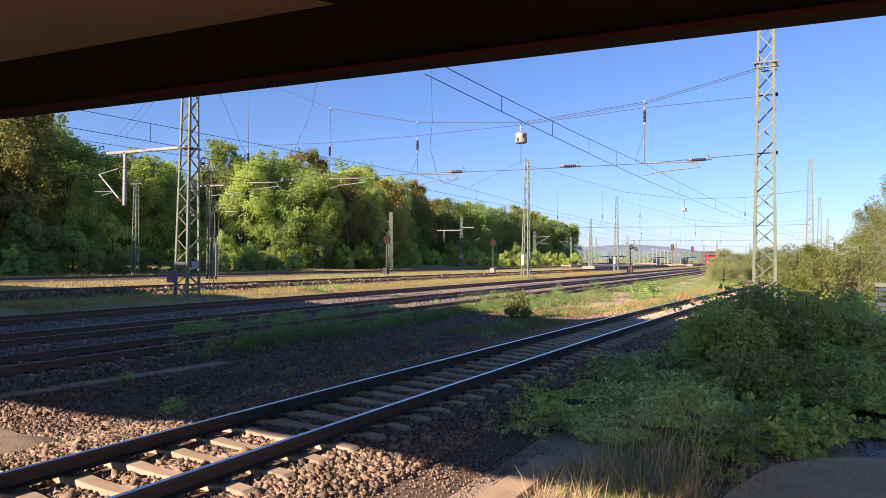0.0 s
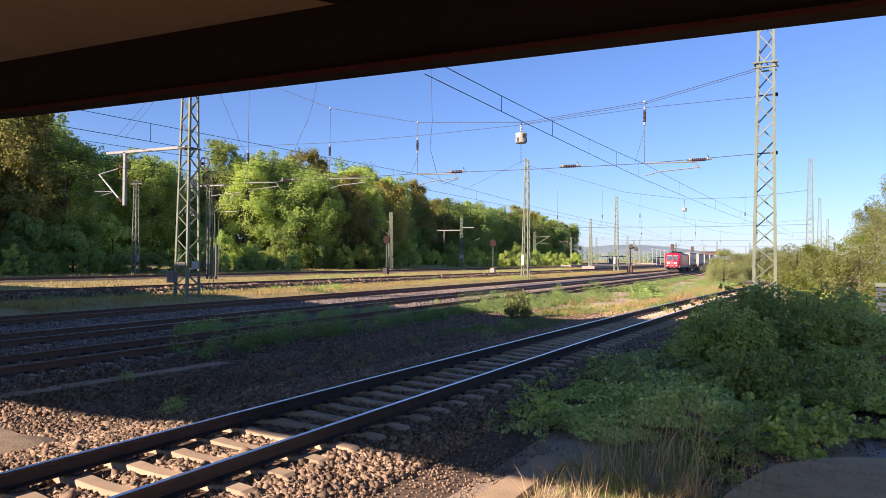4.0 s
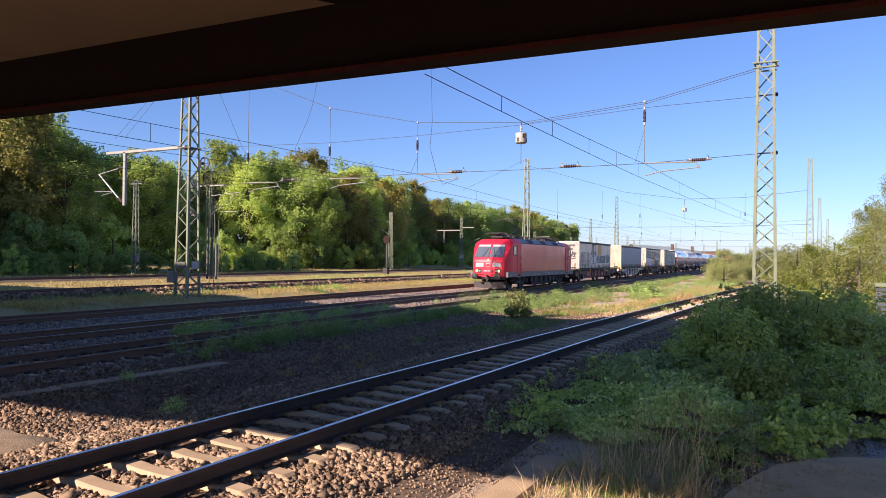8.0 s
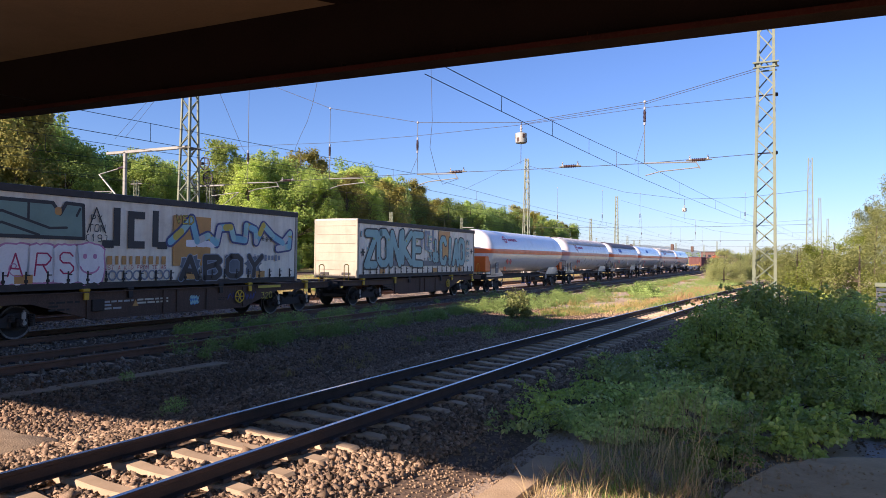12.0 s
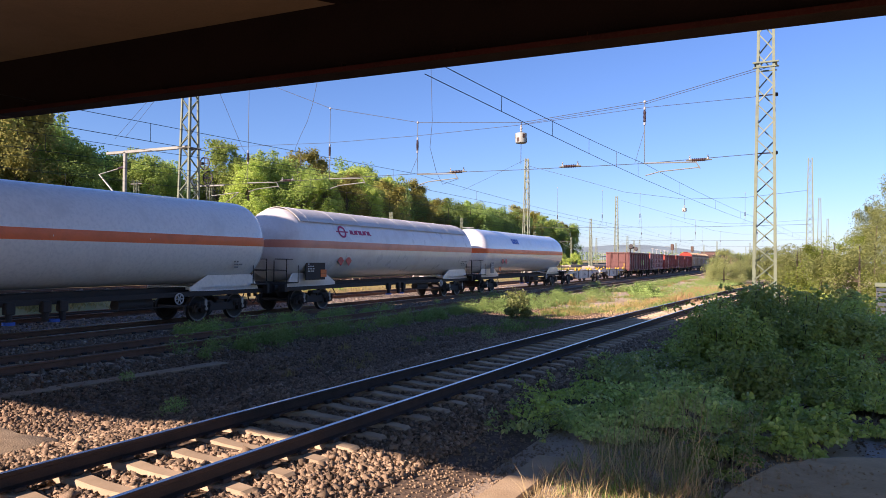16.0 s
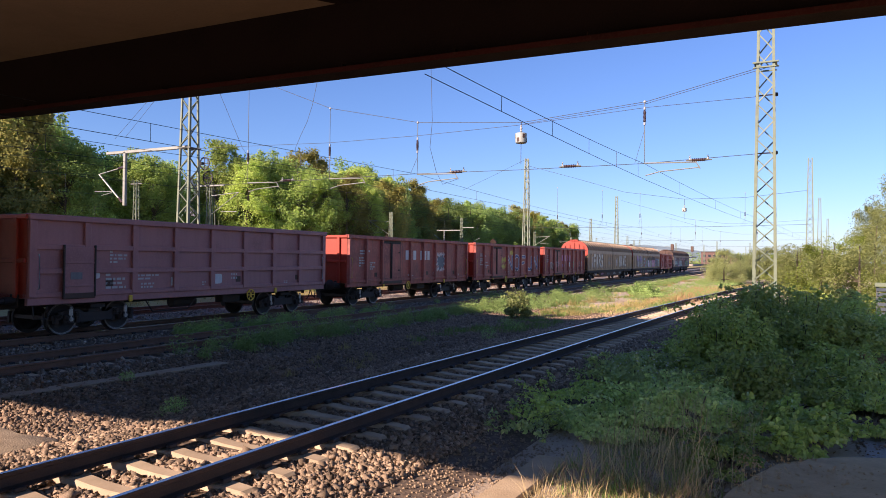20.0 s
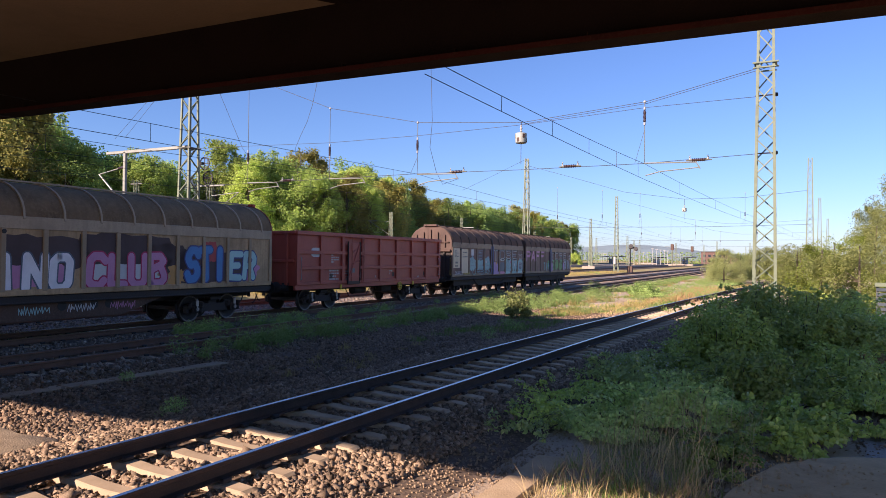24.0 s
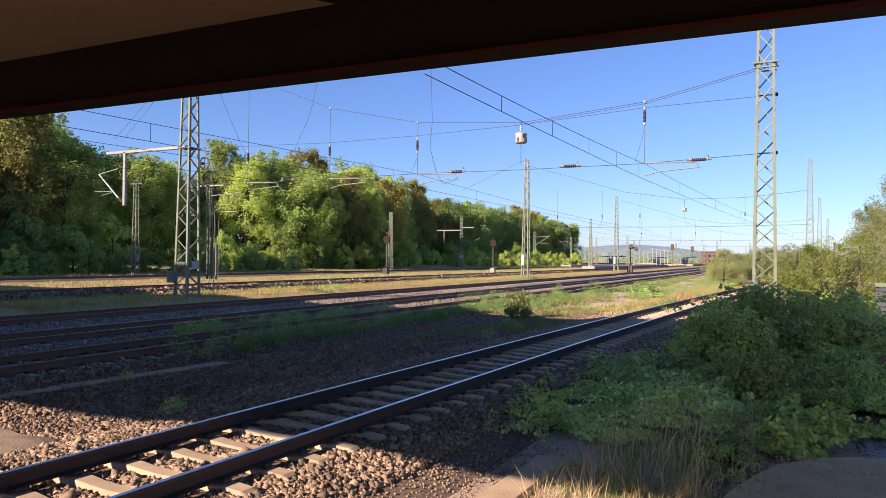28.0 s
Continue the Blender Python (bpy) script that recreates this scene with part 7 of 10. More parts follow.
def tree_parts(seed, h, r, n, leaf, material, crown_from=0.25, clusters=70, loose=1.0):
    """Trunk with limbs, and a crown of leaf clumps with gaps between them."""
    rng = np.random.default_rng(seed)
    trunk = MB()
    lean = rng.uniform(-0.04, 0.04, 2) * h
    pts = [(lean[0] * t * t, lean[1] * t * t, h * 0.85 * t) for t in np.linspace(0, 1, 7)]
    for i in range(6):
        k = 1 - i / 6.5
        trunk.cyl(pts[i], pts[i + 1], 0.018 * h * k + 0.02, 0.018 * h * (k - 0.15) + 0.02, n=7, caps=False)
    C, N = [], []
    # boughs of unlike size at unlike heights, each carrying its share of the clumps
    boughs = []
    for i in range(max(7, clusters // 11)):
        u = crown_from + (0.96 - crown_from) * rng.random() ** 0.8
        prof = math.sin(math.pi * min(1, (u - crown_from) / (1 - crown_from) * 0.8 + 0.17)) ** 0.8
        a, rr = rng.uniform(0, 2 * math.pi), r * prof * rng.uniform(0.15, 1.0) ** 0.7
        boughs.append((np.array([lean[0] * u + rr * math.cos(a), lean[1] * u + rr * math.sin(a), h * u * 0.95]), r * rng.uniform(0.2, 0.42), rng.uniform(0.7, 1.4), u, a))
    for i in range(clusters):
        c0, br, tall, u, a = boughs[i % len(boughs)]
        d = rng.normal(size=3)
        d *= br * rng.uniform(0.35, 1.05) / np.linalg.norm(d)
        c = c0 + d * np.array([1, 1, tall])
        if i % 5 < 2:         # looser sprays that close the crown between the boughs
            u = crown_from + (0.9 - crown_from) * rng.random()
            a, rr = rng.uniform(0, 2 * math.pi), r * 0.9 * math.sin(math.pi * min(1, (u - crown_from) / (1 - crown_from) * 0.8 + 0.17)) ** 0.8 * math.sqrt(rng.uniform(0.3, 1.0))
            c = np.array([lean[0] * u + rr * math.cos(a), lean[1] * u + rr * math.sin(a), h * u * 0.95])
        if i % 4 == 0:
            j = max(1, min(5, int(u * 5)))
            trunk.cyl(pts[j], c - [0, 0, 0.05 * h * rng.random()], 0.003 * h + 0.004, 0.006, n=5, caps=False)
        m = int(n / clusters * rng.uniform(0.5, 1.5))
        q = rng.normal(size=(m, 3)) * rng.uniform(0.6, 1.4, 3) * r * loose * (rng.uniform(0.035, 0.1) if i % 5 > 1 else rng.uniform(0.1, 0.17))
        q *= np.minimum(1.0, 0.24 * r / np.linalg.norm(q, axis=1))[:, None]
        C.append(c + q)
        N.append(q / np.linalg.norm(q, axis=1)[:, None] * 0.18 + np.array([math.cos(a), math.sin(a), 0.2]) * 0.3)
    C, N = np.concatenate(C), np.concatenate(N)
    N, C = N[C[:, 2] > 0.3], C[C[:, 2] > 0.3]
    return trunk.mesh("trunk", M_TRUNK, 40), leaves("crown", C, leaf, material, rng, flat=0.1, out=N)


def make_tree(kind, label, at, group="", cat="tree"):
    t = thing("tree" if cat == "tree" else "shrub", label, cat, group, at=at)
    part("trunk", kind[0], M_TRUNK, t)
    part("crown", kind[1], L_DARK, t)
    return t


KINDS = [tree_parts(1, 18, 5.0, 22950, (0.2, 0.4), L_DARK, 0.1, 230), tree_parts(2, 20, 5.5, 24300, (0.2, 0.4), L_MID, 0.1, 230), tree_parts(3, 17, 5.2, 25650, (0.2, 0.4), L_MID, 0.08, 170),
         tree_parts(4, 19, 4.6, 21600, (0.2, 0.38), L_LIME, 0.15, 230), tree_parts(5, 16, 5.2, 24300, (0.2, 0.4), L_DARK, 0.08, 230), tree_parts(6, 17, 4.8, 21600, (0.2, 0.4), L_RUST, 0.15, 230)]
SHRUBS = [tree_parts(11, 6, 3.2, 7000, (0.16, 0.32), L_DARK, 0.05, 45), tree_parts(12, 7, 3.4, 7000, (0.16, 0.32), L_MID, 0.05, 45), tree_parts(13, 5, 3.0, 6000, (0.16, 0.3), L_LIME, 0.05, 40)]
NAMES = ["dark green tree in the wood", "tall mid-green tree in the wood", "broad mid-green tree in the wood", "sunlit lime-green tree in the wood", "dense dark tree in the wood", "tree in the wood turning olive brown"]
rt = random.Random(5)
protos = {}


def plant(kinds, k, label, x, y, z, s, group, cat="tree"):
    key = (cat, k, label)
    m = pose(x, y, z, 0, 0, rt.uniform(0, 360)) @ Matrix.Scale(s, 4)
    if key not in protos:
        protos[key] = make_tree(kinds[k], label, Matrix(), group, cat)
        o = protos[key]
    else:
        o = copy_thing(protos[key], Matrix())
    o.matrix_basis = m
    return o


def edge_at(y):
    """Front line of the wood: it stands back round a hollow, comes forward, then draws away from the tracks."""
    return float(np.interp(y, [0, 57, 59, 78, 81, 92, 104, 120, 128, 150, 340], [-77, -77, -104, -102, -87, -80, -74, -73, -82, -89, -92])) + float(bend(y))


def top_at(y):
    """Height of the wood's top along the line."""
    k = -edge_at(y) / 82
    return k * float(np.interp(y / k, [0, 51, 60, 64, 69, 76, 81, 88, 99, 109, 119, 125, 140, 157, 170, 213, 249, 287, 301],
                               [20.5, 20.8, 21.5, 19.8, 19.0, 16.6, 18.4, 22.0, 21.4, 21.8, 24.2, 22.6, 23.0, 19.8, 20.2, 20.2, 20.4, 17.8, 13.0]))


HEIGHTS = (18, 20, 17, 19, 16, 17)
# trees before y = 45 are added out of view to shade the wood
y = 8.0
while y < 335:
    for row, xo in ((0, 0), (1, -6.5), (2, -13.5)):
        yy = y + rt.uniform(-1.8, 1.8)
        if row == 2 and (yy > 230 or yy < 84):
            continue
        k = rt.choice([1, 5, 2, 1, 3, 5, 0] if y < 62 else [3, 3, 1, 2, 3, 1, 2] if y < 97 else [3, 1, 2, 3, 2, 5, 1] if y < 150 else [0, 5, 2, 3, 4, 1, 0])
        xx = xo + rt.uniform(-3.0, 2.0) + edge_at(yy)
        if 44.9 < math.degrees(math.atan2(-xx, yy)) < 46.3:      # a gap through which a house shows
            continue
        s = top_at(yy) / HEIGHTS[k] * (rt.uniform(0.8, 1.03), rt.uniform(0.9, 1.1), rt.uniform(1.0, 1.12))[row]
        plant(KINDS, k, NAMES[k], xx, yy, 0.3, s, "trees of the wood")
    y += rt.uniform(4.4, 6.2) if y < 160 else rt.uniform(6.0, 8.5)
y = 36.0
while y < 320:
    k = rt.choice([0, 0, 1] if y < 76 else [2, 1, 2, 1] if y < 96 else [0, 1, 0, 1, 2] if y < 140 else [2, 2, 1])
    plant(SHRUBS, k, ("dark shrub", "leafy green shrub", "pale green sunlit shrub")[k] + " at the edge of the wood", 5.2 + rt.uniform(-1.5, 1.8) + edge_at(y), y, 0.15, rt.uniform(0.6, 1.15), "shrubs at the edge of the wood", "shrub")
    y += rt.uniform(1.8, 2.9) if y < 80 else rt.uniform(2.4, 3.6)
# saplings and rounder sunlit bushes that stand in front
for x, y, s, k in ((-90, 89.2, 1.05, 0), (-92, 90, 1.3, 1), (-84, 83, 0.9, 0), (-95, 95, 1.5, 1), (-88, 86, 1.0, 1), (-73, 81, 0.85, 2), (-72.5, 85, 0.7, 2), (-73, 89, 0.95, 1), (-76, 78, 0.8, 1), (-74, 95, 0.7, 2), (-76, 102, 0.8, 1)):
    plant(SHRUBS, k, "rounded sunlit bush in front of the wood", x, y, 0.1, s, "bushes in front of the wood", "shrub")
for i in range(9):
    k = (0, 4, 1, 2)[i % 4]
    plant(KINDS, k, NAMES[k], -113 - 1.5 * (i % 2), 80 + 3.2 * i, 0.4, 0.95 + 0.05 * (i % 3), "trees of the wood") if not 44.9 < math.degrees(math.atan2(114, 80 + 3.2 * i)) < 46.3 else None
for i in range(7):
    plant(SHRUBS, i % 2, "dark shrub in the hollow of the wood", -98 + 1.2 * i, 76 + 3.0 * i, 0.2, 1.0 + 0.1 * (i % 3), "shrubs at the edge of the wood", "shrub")
y = 30.0
while y < 84:
    plant(SHRUBS, rt.choice([0, 0, 1]), "low dark bramble thicket at the foot of the wood", rt.uniform(-70.5, -65.5) + float(bend(y)), y, 0.0, rt.uniform(0.3, 0.5), "thickets at the foot of the wood", "shrub")
    y += rt.uniform(0.8, 1.5)
y = 150.0
while y < 240:
    k = rt.choice([2, 2, 1])
    plant(SHRUBS, k, "slender sunlit sapling in front of the wood", rt.uniform(-72, -61.5) + float(bend(y)), y, 0.05, rt.uniform(0.45, 0.95), "saplings in front of the wood", "shrub")
    y += rt.uniform(3.0, 6.0)

# trees and shrubs on the near side, beyond the mast
BIRCH = tree_parts(21, 8.0, 2.7, 32000, (0.06, 0.12), L_OLIVE, 0.08, 95, 1.45)
SIDE = tree_parts(22, 4.0, 1.9, 13000, (0.05, 0.11), L_SIDE, 0.04, 60, 1.45)
SIDE2 = tree_parts(23, 4.0, 2.0, 12000, (0.05, 0.11), L_OLIVE, 0.04, 60, 1.45)
SIDE3 = tree_parts(24, 4.0, 2.3, 13000, (0.06, 0.13), L_PALE, 0.03, 70, 1.45)
for x, y, s in ((4.6, 47, 0.72), (5.7, 51, 0.98), (5.8, 44, 0.84), (7.4, 43, 0.9)):
    plant([BIRCH], 0, "olive-leaved young tree in the sun", x, y, -0.4, s, "young trees beside the siding")
for i, (x, y, s) in enumerate(((1.6, 41, 1.0), (3.2, 39, 1.05), (2.6, 46, 1.15), (0.6, 47, 1.0), (4.4, 37, 0.75), (1.0, 55, 1.1), (-0.2, 62, 0.9), (2.5, 62, 1.1))):
    plant([SIDE], 0, "bright yellow-green shrub in the sun", x, y, -0.4, s, "shrubs beside the siding", "shrub") if i % 2 == 0 else \
        plant([SIDE2], 0, "olive shrub turning brown in the sun", x, y, -0.4, s, "shrubs beside the siding", "shrub")
for x, y, s in ((-6.4, 86, 1.05), (-5.0, 92, 0.95), (-8.0, 99, 0.8), (-3.0, 96, 1.1), (-9.5, 112, 0.8), (-5.5, 118, 1.0), (-1.5, 105, 1.2), (2.0, 84, 1.1), (-11.0, 135, 0.8), (-7.5, 145, 1.0), (-12, 160, 0.8)):
    plant([SIDE3], 0, "yellowing shrub between the tracks", x, y, -0.4, s, "yellowing shrubs between the tracks", "shrub")


# near bushes: stems and many single leaves
def bush(label, cx, cy, rx, ry, top, n, size, material, seed, lobes=26, name="bush", cat="bush", low=0.0, slim=0.68):
    rng = np.random.default_rng(seed)
    b = thing(name, label, cat, "bushes beside the siding", at=pose(cx, cy, gz(cx, cy)))
    C, N, stems = [], [], MB()
    for i in range(lobes):
        a, q = rng.uniform(0, 2 * math.pi), math.sqrt(rng.random())
        x, y = rx * q * math.cos(a), ry * q * math.sin(a)
        hgt = top * (1 - 0.75 * q ** 2.2) * rng.uniform(0.72, 1.06)
        for lev in np.arange(0.35, 1.01, 0.3) if hgt > 0.6 else (0.75,):
            c = np.array([x, y, hgt * lev * 0.9])
            m = max(20, n // (lobes * (3 if hgt > 0.6 else 1)))
            p = rng.normal(size=(m, 3))
            p /= np.linalg.norm(p, axis=1)[:, None]
            p *= (0.55 + 0.45 * rng.random(m))[:, None] * np.array([0.3 * rx ** 0.5, 0.3 * ry ** 0.5, min(0.32, hgt * 0.32)])
            C.append(c + p)
            N.append(p / np.linalg.norm(p, axis=1)[:, None] * 0.35 + np.array([0.25 * x / rx, 0.25 * y / ry, 0.4]))
        stems.tube([(x * 0.5, y * 0.5, -0.1), (x * 0.8, y * 0.8, hgt * 0.45), (x, y, hgt * 0.95)], 0.009, 5)
    # arching shoots that stand out of the outline
    for i in range(int(lobes * 0.5)):
        a, q = rng.uniform(0, 2 * math.pi), rng.uniform(0.35, 1.0)
        d = np.array([math.cos(a), math.sin(a), 0.0])
        o = d * np.array([rx, ry, 0]) * q
        hgt = top * (1 - 0.75 * q ** 2.2)
        run, rise = rng.uniform(0.25, 0.55) * (0.5 + 0.4 * top), rng.uniform(0.12, 0.34) * (0.4 + 0.6 * top)
        arc = [o + d * run * u + np.array([0, 0, hgt * 0.85 + rise * (2.1 * u - 1.5 * u * u)]) for u in np.linspace(0, 1, 6)]
        stems.tube([tuple(v) for v in arc], 0.004, 4)
        u = rng.uniform(0.1, 1.0, 26) * 5
        k = np.minimum(u.astype(int), 4)
        arc = np.array(arc)
        C.append(arc[k] + (arc[k + 1] - arc[k]) * (u - k)[:, None] + rng.normal(0, 0.035, (26, 3)))
        N.append(np.tile([0.0, 0.0, 0.4], (26, 1)))
    C, N = np.concatenate(C), np.concatenate(N)
    N, C = N[C[:, 2] > low], C[C[:, 2] > low]
    tagged(part("stem_tangle", stems, M_TRUNK, b), kind="stuff")
    part("foliage", leaves("foliage", C, (size[0] * 1.1, size[1] * 1.15), material, rng, flat=0.1, drop=0.5, slim=slim, out=N), material, b)
    return b


bush("dense dark bramble bush taller than a person", 0.0, 19.3, 2.2, 2.0, 2.2, 30000, (0.055, 0.105), L_BUSH, 31, 60)
bush("dense bramble bush with trailing shoots", -1.3, 17.2, 1.3, 1.4, 1.7, 15000, (0.05, 0.1), L_BUSH, 32, 40)
bush("bramble bush along the damp path", 1.1, 16.4, 0.9, 2.2, 0.95, 12000, (0.05, 0.095), L_BUSH, 33, 40)
bush("low bramble bush with fresh green leaves", -0.4, 14.3, 1.35, 1.6, 0.9, 13000, (0.05, 0.1), L_BUSH, 34, 45)
bush("low bush of pale climbing leaves", -2.7, 15.6, 1.3, 2.4, 0.62, 12000, (0.045, 0.085), L_IVY, 35, 50)
bush("low bush with mixed green leaves", -1.6, 12.4, 1.25, 1.7, 0.6, 10000, (0.05, 0.09), L_IVY, 36, 45)
bush("bramble bush beside the concrete slab", 0.05, 11.6, 0.75, 1.4, 0.55, 5500, (0.06, 0.11), L_BUSH, 37, 34)
bush("trailing ground cover over the trough", -2.4, 11.1, 0.9, 1.2, 0.32, 5000, (0.04, 0.08), L_IVY, 38, 30)
bush("trailing ground cover on the ballast shoulder", -3.6, 12.0, 0.8, 1.8, 0.22, 3000, (0.04, 0.08), L_BUSH, 39, 26)
bush("bramble bush behind the mast", -1.4, 23.5, 1.5, 2.0, 1.5, 10000, (0.06, 0.12), L_BUSH, 40, 36)
bush("bramble bush at the mast's foot", 1.3, 24.0, 1.7, 2.4, 1.9, 12000, (0.06, 0.12), L_BUSH, 41, 40)
bush("dark bramble bush beside the path", 2.2, 20.3, 1.5, 2.2, 1.5, 16000, (0.05, 0.1), L_BUSH, 46, 36)
L_WITHERED = leaf_mat("withered_leaves", (0.3, 0.17, 0.085), (0.5, 0.34, 0.16), through=0.3, rough=0.8)
bush("withered brown bramble beside the path", 1.9, 17.6, 0.55, 1.3, 0.75, 2600, (0.045, 0.09), L_WITHERED, 47, 18)
bush("low bramble trailing over the path's edge", 1.25, 13.6, 0.7, 1.3, 0.5, 4500, (0.045, 0.09), L_BUSH, 48, 28)
# the sapling's shade is partly put into its darker olive leaves
bush("small sapling between the tracks, darkened for shade", -10.7, 29.1, 0.5, 0.55, 1.35, 2200, (0.05, 0.11), L_OLIVE, 42, 20)
bush("low sunlit shrub between the tracks", -9.2, 52.0, 1.3, 1.8, 1.0, 3500, (0.07, 0.13), L_WEED, 43, 24)
bush("low bush at the slab's corner", -0.75, 9.6, 0.45, 0.7, 0.32, 2600, (0.04, 0.08), L_BUSH, 44, 18)
bush("weedy shoots on the ballast shoulder", -3.5, 9.9, 0.55, 0.9, 0.18, 700, (0.04, 0.08), L_IVY, 45, 14)


rs = np.random.default_rng(91)
hx, hy = np.concatenate([rs.normal(c[0], 0.35, 90) for c in ((-3.1, 15.0), (-2.7, 16.6), (-2.2, 14.2), (-1.6, 17.9))]), np.concatenate([rs.normal(c[1], 0.4, 90) for c in ((-3.1, 15.0), (-2.7, 16.6), (-2.2, 14.2), (-1.6, 17.9))])
hz = ground_z(hx, hy) + rs.uniform(0.35, 0.7, len(hx))
L_FLUFF = leaf_mat("grey_seed_heads", (0.36, 0.34, 0.26), (0.55, 0.52, 0.42), through=0.3, rough=0.9)
tagged(new("seed_heads", leaves("seed_heads", np.stack([hx, hy, hz], 1), (0.025, 0.055), L_FLUFF, rs, flat=0.4, slim=0.8)), "pale grey seed heads on the climbing plants", "seed heads", kind="stuff")


def blades(name, label, spots, h, material, seed, spread=0.12, per=40, width=0.006, kind="stuff", lean=0.35, cat="grass"):
    """Tufts of grass: every blade a bent, tapering strip."""
    rng = np.random.default_rng(seed)
    S = np.repeat(np.asarray(spots, float), per, axis=0)
    n = len(S)
    x, y = S[:, 0] + rng.normal(0, spread, n), S[:, 1] + rng.normal(0, spread, n)
    z = ground_z(x, y) - 0.02
    k = S[:, 2] if S.shape[1] > 2 else 1.0
    hh = rng.uniform(h[0], h[1], n) * k
    off = np.hypot(x - S[:, 0], y - S[:, 1]) / spread
    hh = hh * np.exp(-0.22 * off * off)
    a, la = rng.uniform(0, 2 * math.pi, n), rng.uniform(0.05, lean, n) * hh
    d = np.stack([np.cos(a), np.sin(a), np.zeros(n)], 1)
    side = np.stack([-np.sin(a), np.cos(a), np.zeros(n)], 1)
    turn = rng.uniform(0, 2 * math.pi, n)
    side = np.stack([np.cos(turn), np.sin(turn), np.zeros(n)], 1)
    base = np.stack([x, y, z], 1)
    up = np.array([0, 0, 1.0])
    w = (width * rng.uniform(0.7, 1.5, n))[:, None]
    mid = base + up * (hh * 0.55)[:, None] + d * (la * 0.35)[:, None]
    tip = base + up * hh[:, None] + d * la[:, None]
    P = np.stack([base - side * w, base + side * w, mid + side * w * 0.8, mid - side * w * 0.8, tip], 1).reshape(-1, 3)
    i = np.arange(n)[:, None] * 5
    F = np.concatenate([i + [0, 1, 2], i + [0, 2, 3], i + [3, 2, 4]], 1).reshape(-1, 3)
    return tagged(new(name, raw_mesh(name, P, F, material)), label, cat, kind=kind)


rg = np.random.default_rng(77)


def spots(n, xr, yr, line="B", p=1.0, k=(0.7, 1.2), clump=0.0):
    y = yr[0] + (yr[1] - yr[0]) * rg.random(n) ** p
    x = rg.uniform(*xr, n) + (path_a(y) if line == "A" else bend(y))
    if clump:
        keep = np.array([noise.noise((a * clump, b * clump * 0.6, 3.3)) > 0.1 for a, b in zip(x, y)])
        x, y = x[keep], y[keep]
    return np.stack([x, y, rg.uniform(*k, len(x))], 1)


blades("dry_grass", "tall dry grass in front of the brambles", spots(120, (-2.5, -0.8), (6.9, 9.9), "B", k=(0.4, 1.15)), (0.2, 0.65), L_DRY, 1, 0.14, 15, 0.003, lean=1.3)
blades("green_grass", "green grass among the brambles", spots(190, (-2.45, -0.6), (7.4, 10.8), "B", k=(0.4, 1.1)), (0.12, 0.4), L_GRASS, 2, 0.07, 16, 0.0032, lean=0.8)
blades("dry_grass", "sparse dry stalks among the brambles", spots(34, (-2.0, -0.3), (8.2, 11.6), "B"), (0.6, 1.1), L_DRY, 3, 0.14, 10, 0.0032, lean=0.8)
def clumps(name, label, spots_, r, h, per, material, seed, size=(0.05, 0.11)):
    """Bushy feathery weeds: a dome of many narrow leaves at each spot."""
    rng = np.random.default_rng(seed)
    S = np.repeat(np.asarray(spots_, float), per, axis=0)
    n = len(S)
    q = rng.normal(size=(n, 3))
    q /= np.linalg.norm(q, axis=1)[:, None]
    q[:, 2] = np.abs(q[:, 2])
    q *= (rng.random(n) ** 0.4)[:, None]
    x, y = S[:, 0] + q[:, 0] * r * S[:, 2], S[:, 1] + q[:, 1] * r * S[:, 2]
    z = ground_z(x, y) + q[:, 2] * h * S[:, 2]
    return tagged(new(name, leaves(name, np.stack([x, y, z], 1), size, material, rng, flat=0.0, drop=-1.2, slim=0.22)), label, "weeds", kind="stuff")


clumps("weeds", "feathery green weeds beside the main track", spots(150, (-13.75, -13.05), (12.5, 46), "B", 1.1, k=(0.55, 1.35)), 0.32, 0.52, 330, L_WEED, 4)
clumps("weeds", "feathery green weeds between two main tracks", spots(120, (-17.6, -16.8), (16, 55), "B", 1.2, k=(0.5, 1.2), clump=0.5), 0.34, 0.45, 260, L_WEED, 5)
clumps("weeds", "sunlit bushy weeds by the main tracks", spots(60, (-17.6, -12.6), (36, 75), "B", 1.2, k=(0.6, 1.4), clump=0.4), 0.4, 0.55, 160, L_WEED, 6, (0.08, 0.16))
clumps("weeds", "low green weeds on the sunlit gravel", spots(420, (-12.4, -5.0), (33, 120), "B", 1.2, k=(0.5, 1.3), clump=0.25), 0.5, 0.28, 110, L_WEED, 8, (0.07, 0.14))
clumps("weeds", "bushy weed tufts on the dark ballast", np.array([[-9.0, 8.2, 0.8], [-9.3, 8.6, 0.7], [-12.4, 10.1, 0.6], [-8.7, 21.0, 1.0], [-9.4, 22.5, 1.2], [-8.9, 24.0, 1.1], [-10.0, 26.0, 1.0]]), 0.32, 0.36, 330, L_WEED, 7, (0.03, 0.07))
blades("weeds", "scattered weeds on the dark ballast", spots(60, (-12.5, -8.5), (9, 26), "B", k=(0.4, 1.0), clump=0.4), (0.12, 0.35), L_DRYGREEN, 6, 0.12, 40, 0.005, lean=0.6)
blades("weeds", "sunlit green weeds between the siding and main tracks", spots(360, (-12.6, -8.5), (32, 95), "B", 1.3, k=(0.5, 1.3), clump=0.25), (0.1, 0.32), L_DRYGREEN, 8, 0.25, 60, 0.012, lean=0.6)
blades("dry_grass", "sunlit dry grass between the siding and main tracks", spots(330, (-12.0, -5.5), (38, 130), "B", 1.3, k=(0.6, 1.4), clump=0.22), (0.06, 0.22), L_DRYGREEN, 9, 0.3, 26, 0.014, lean=0.5)
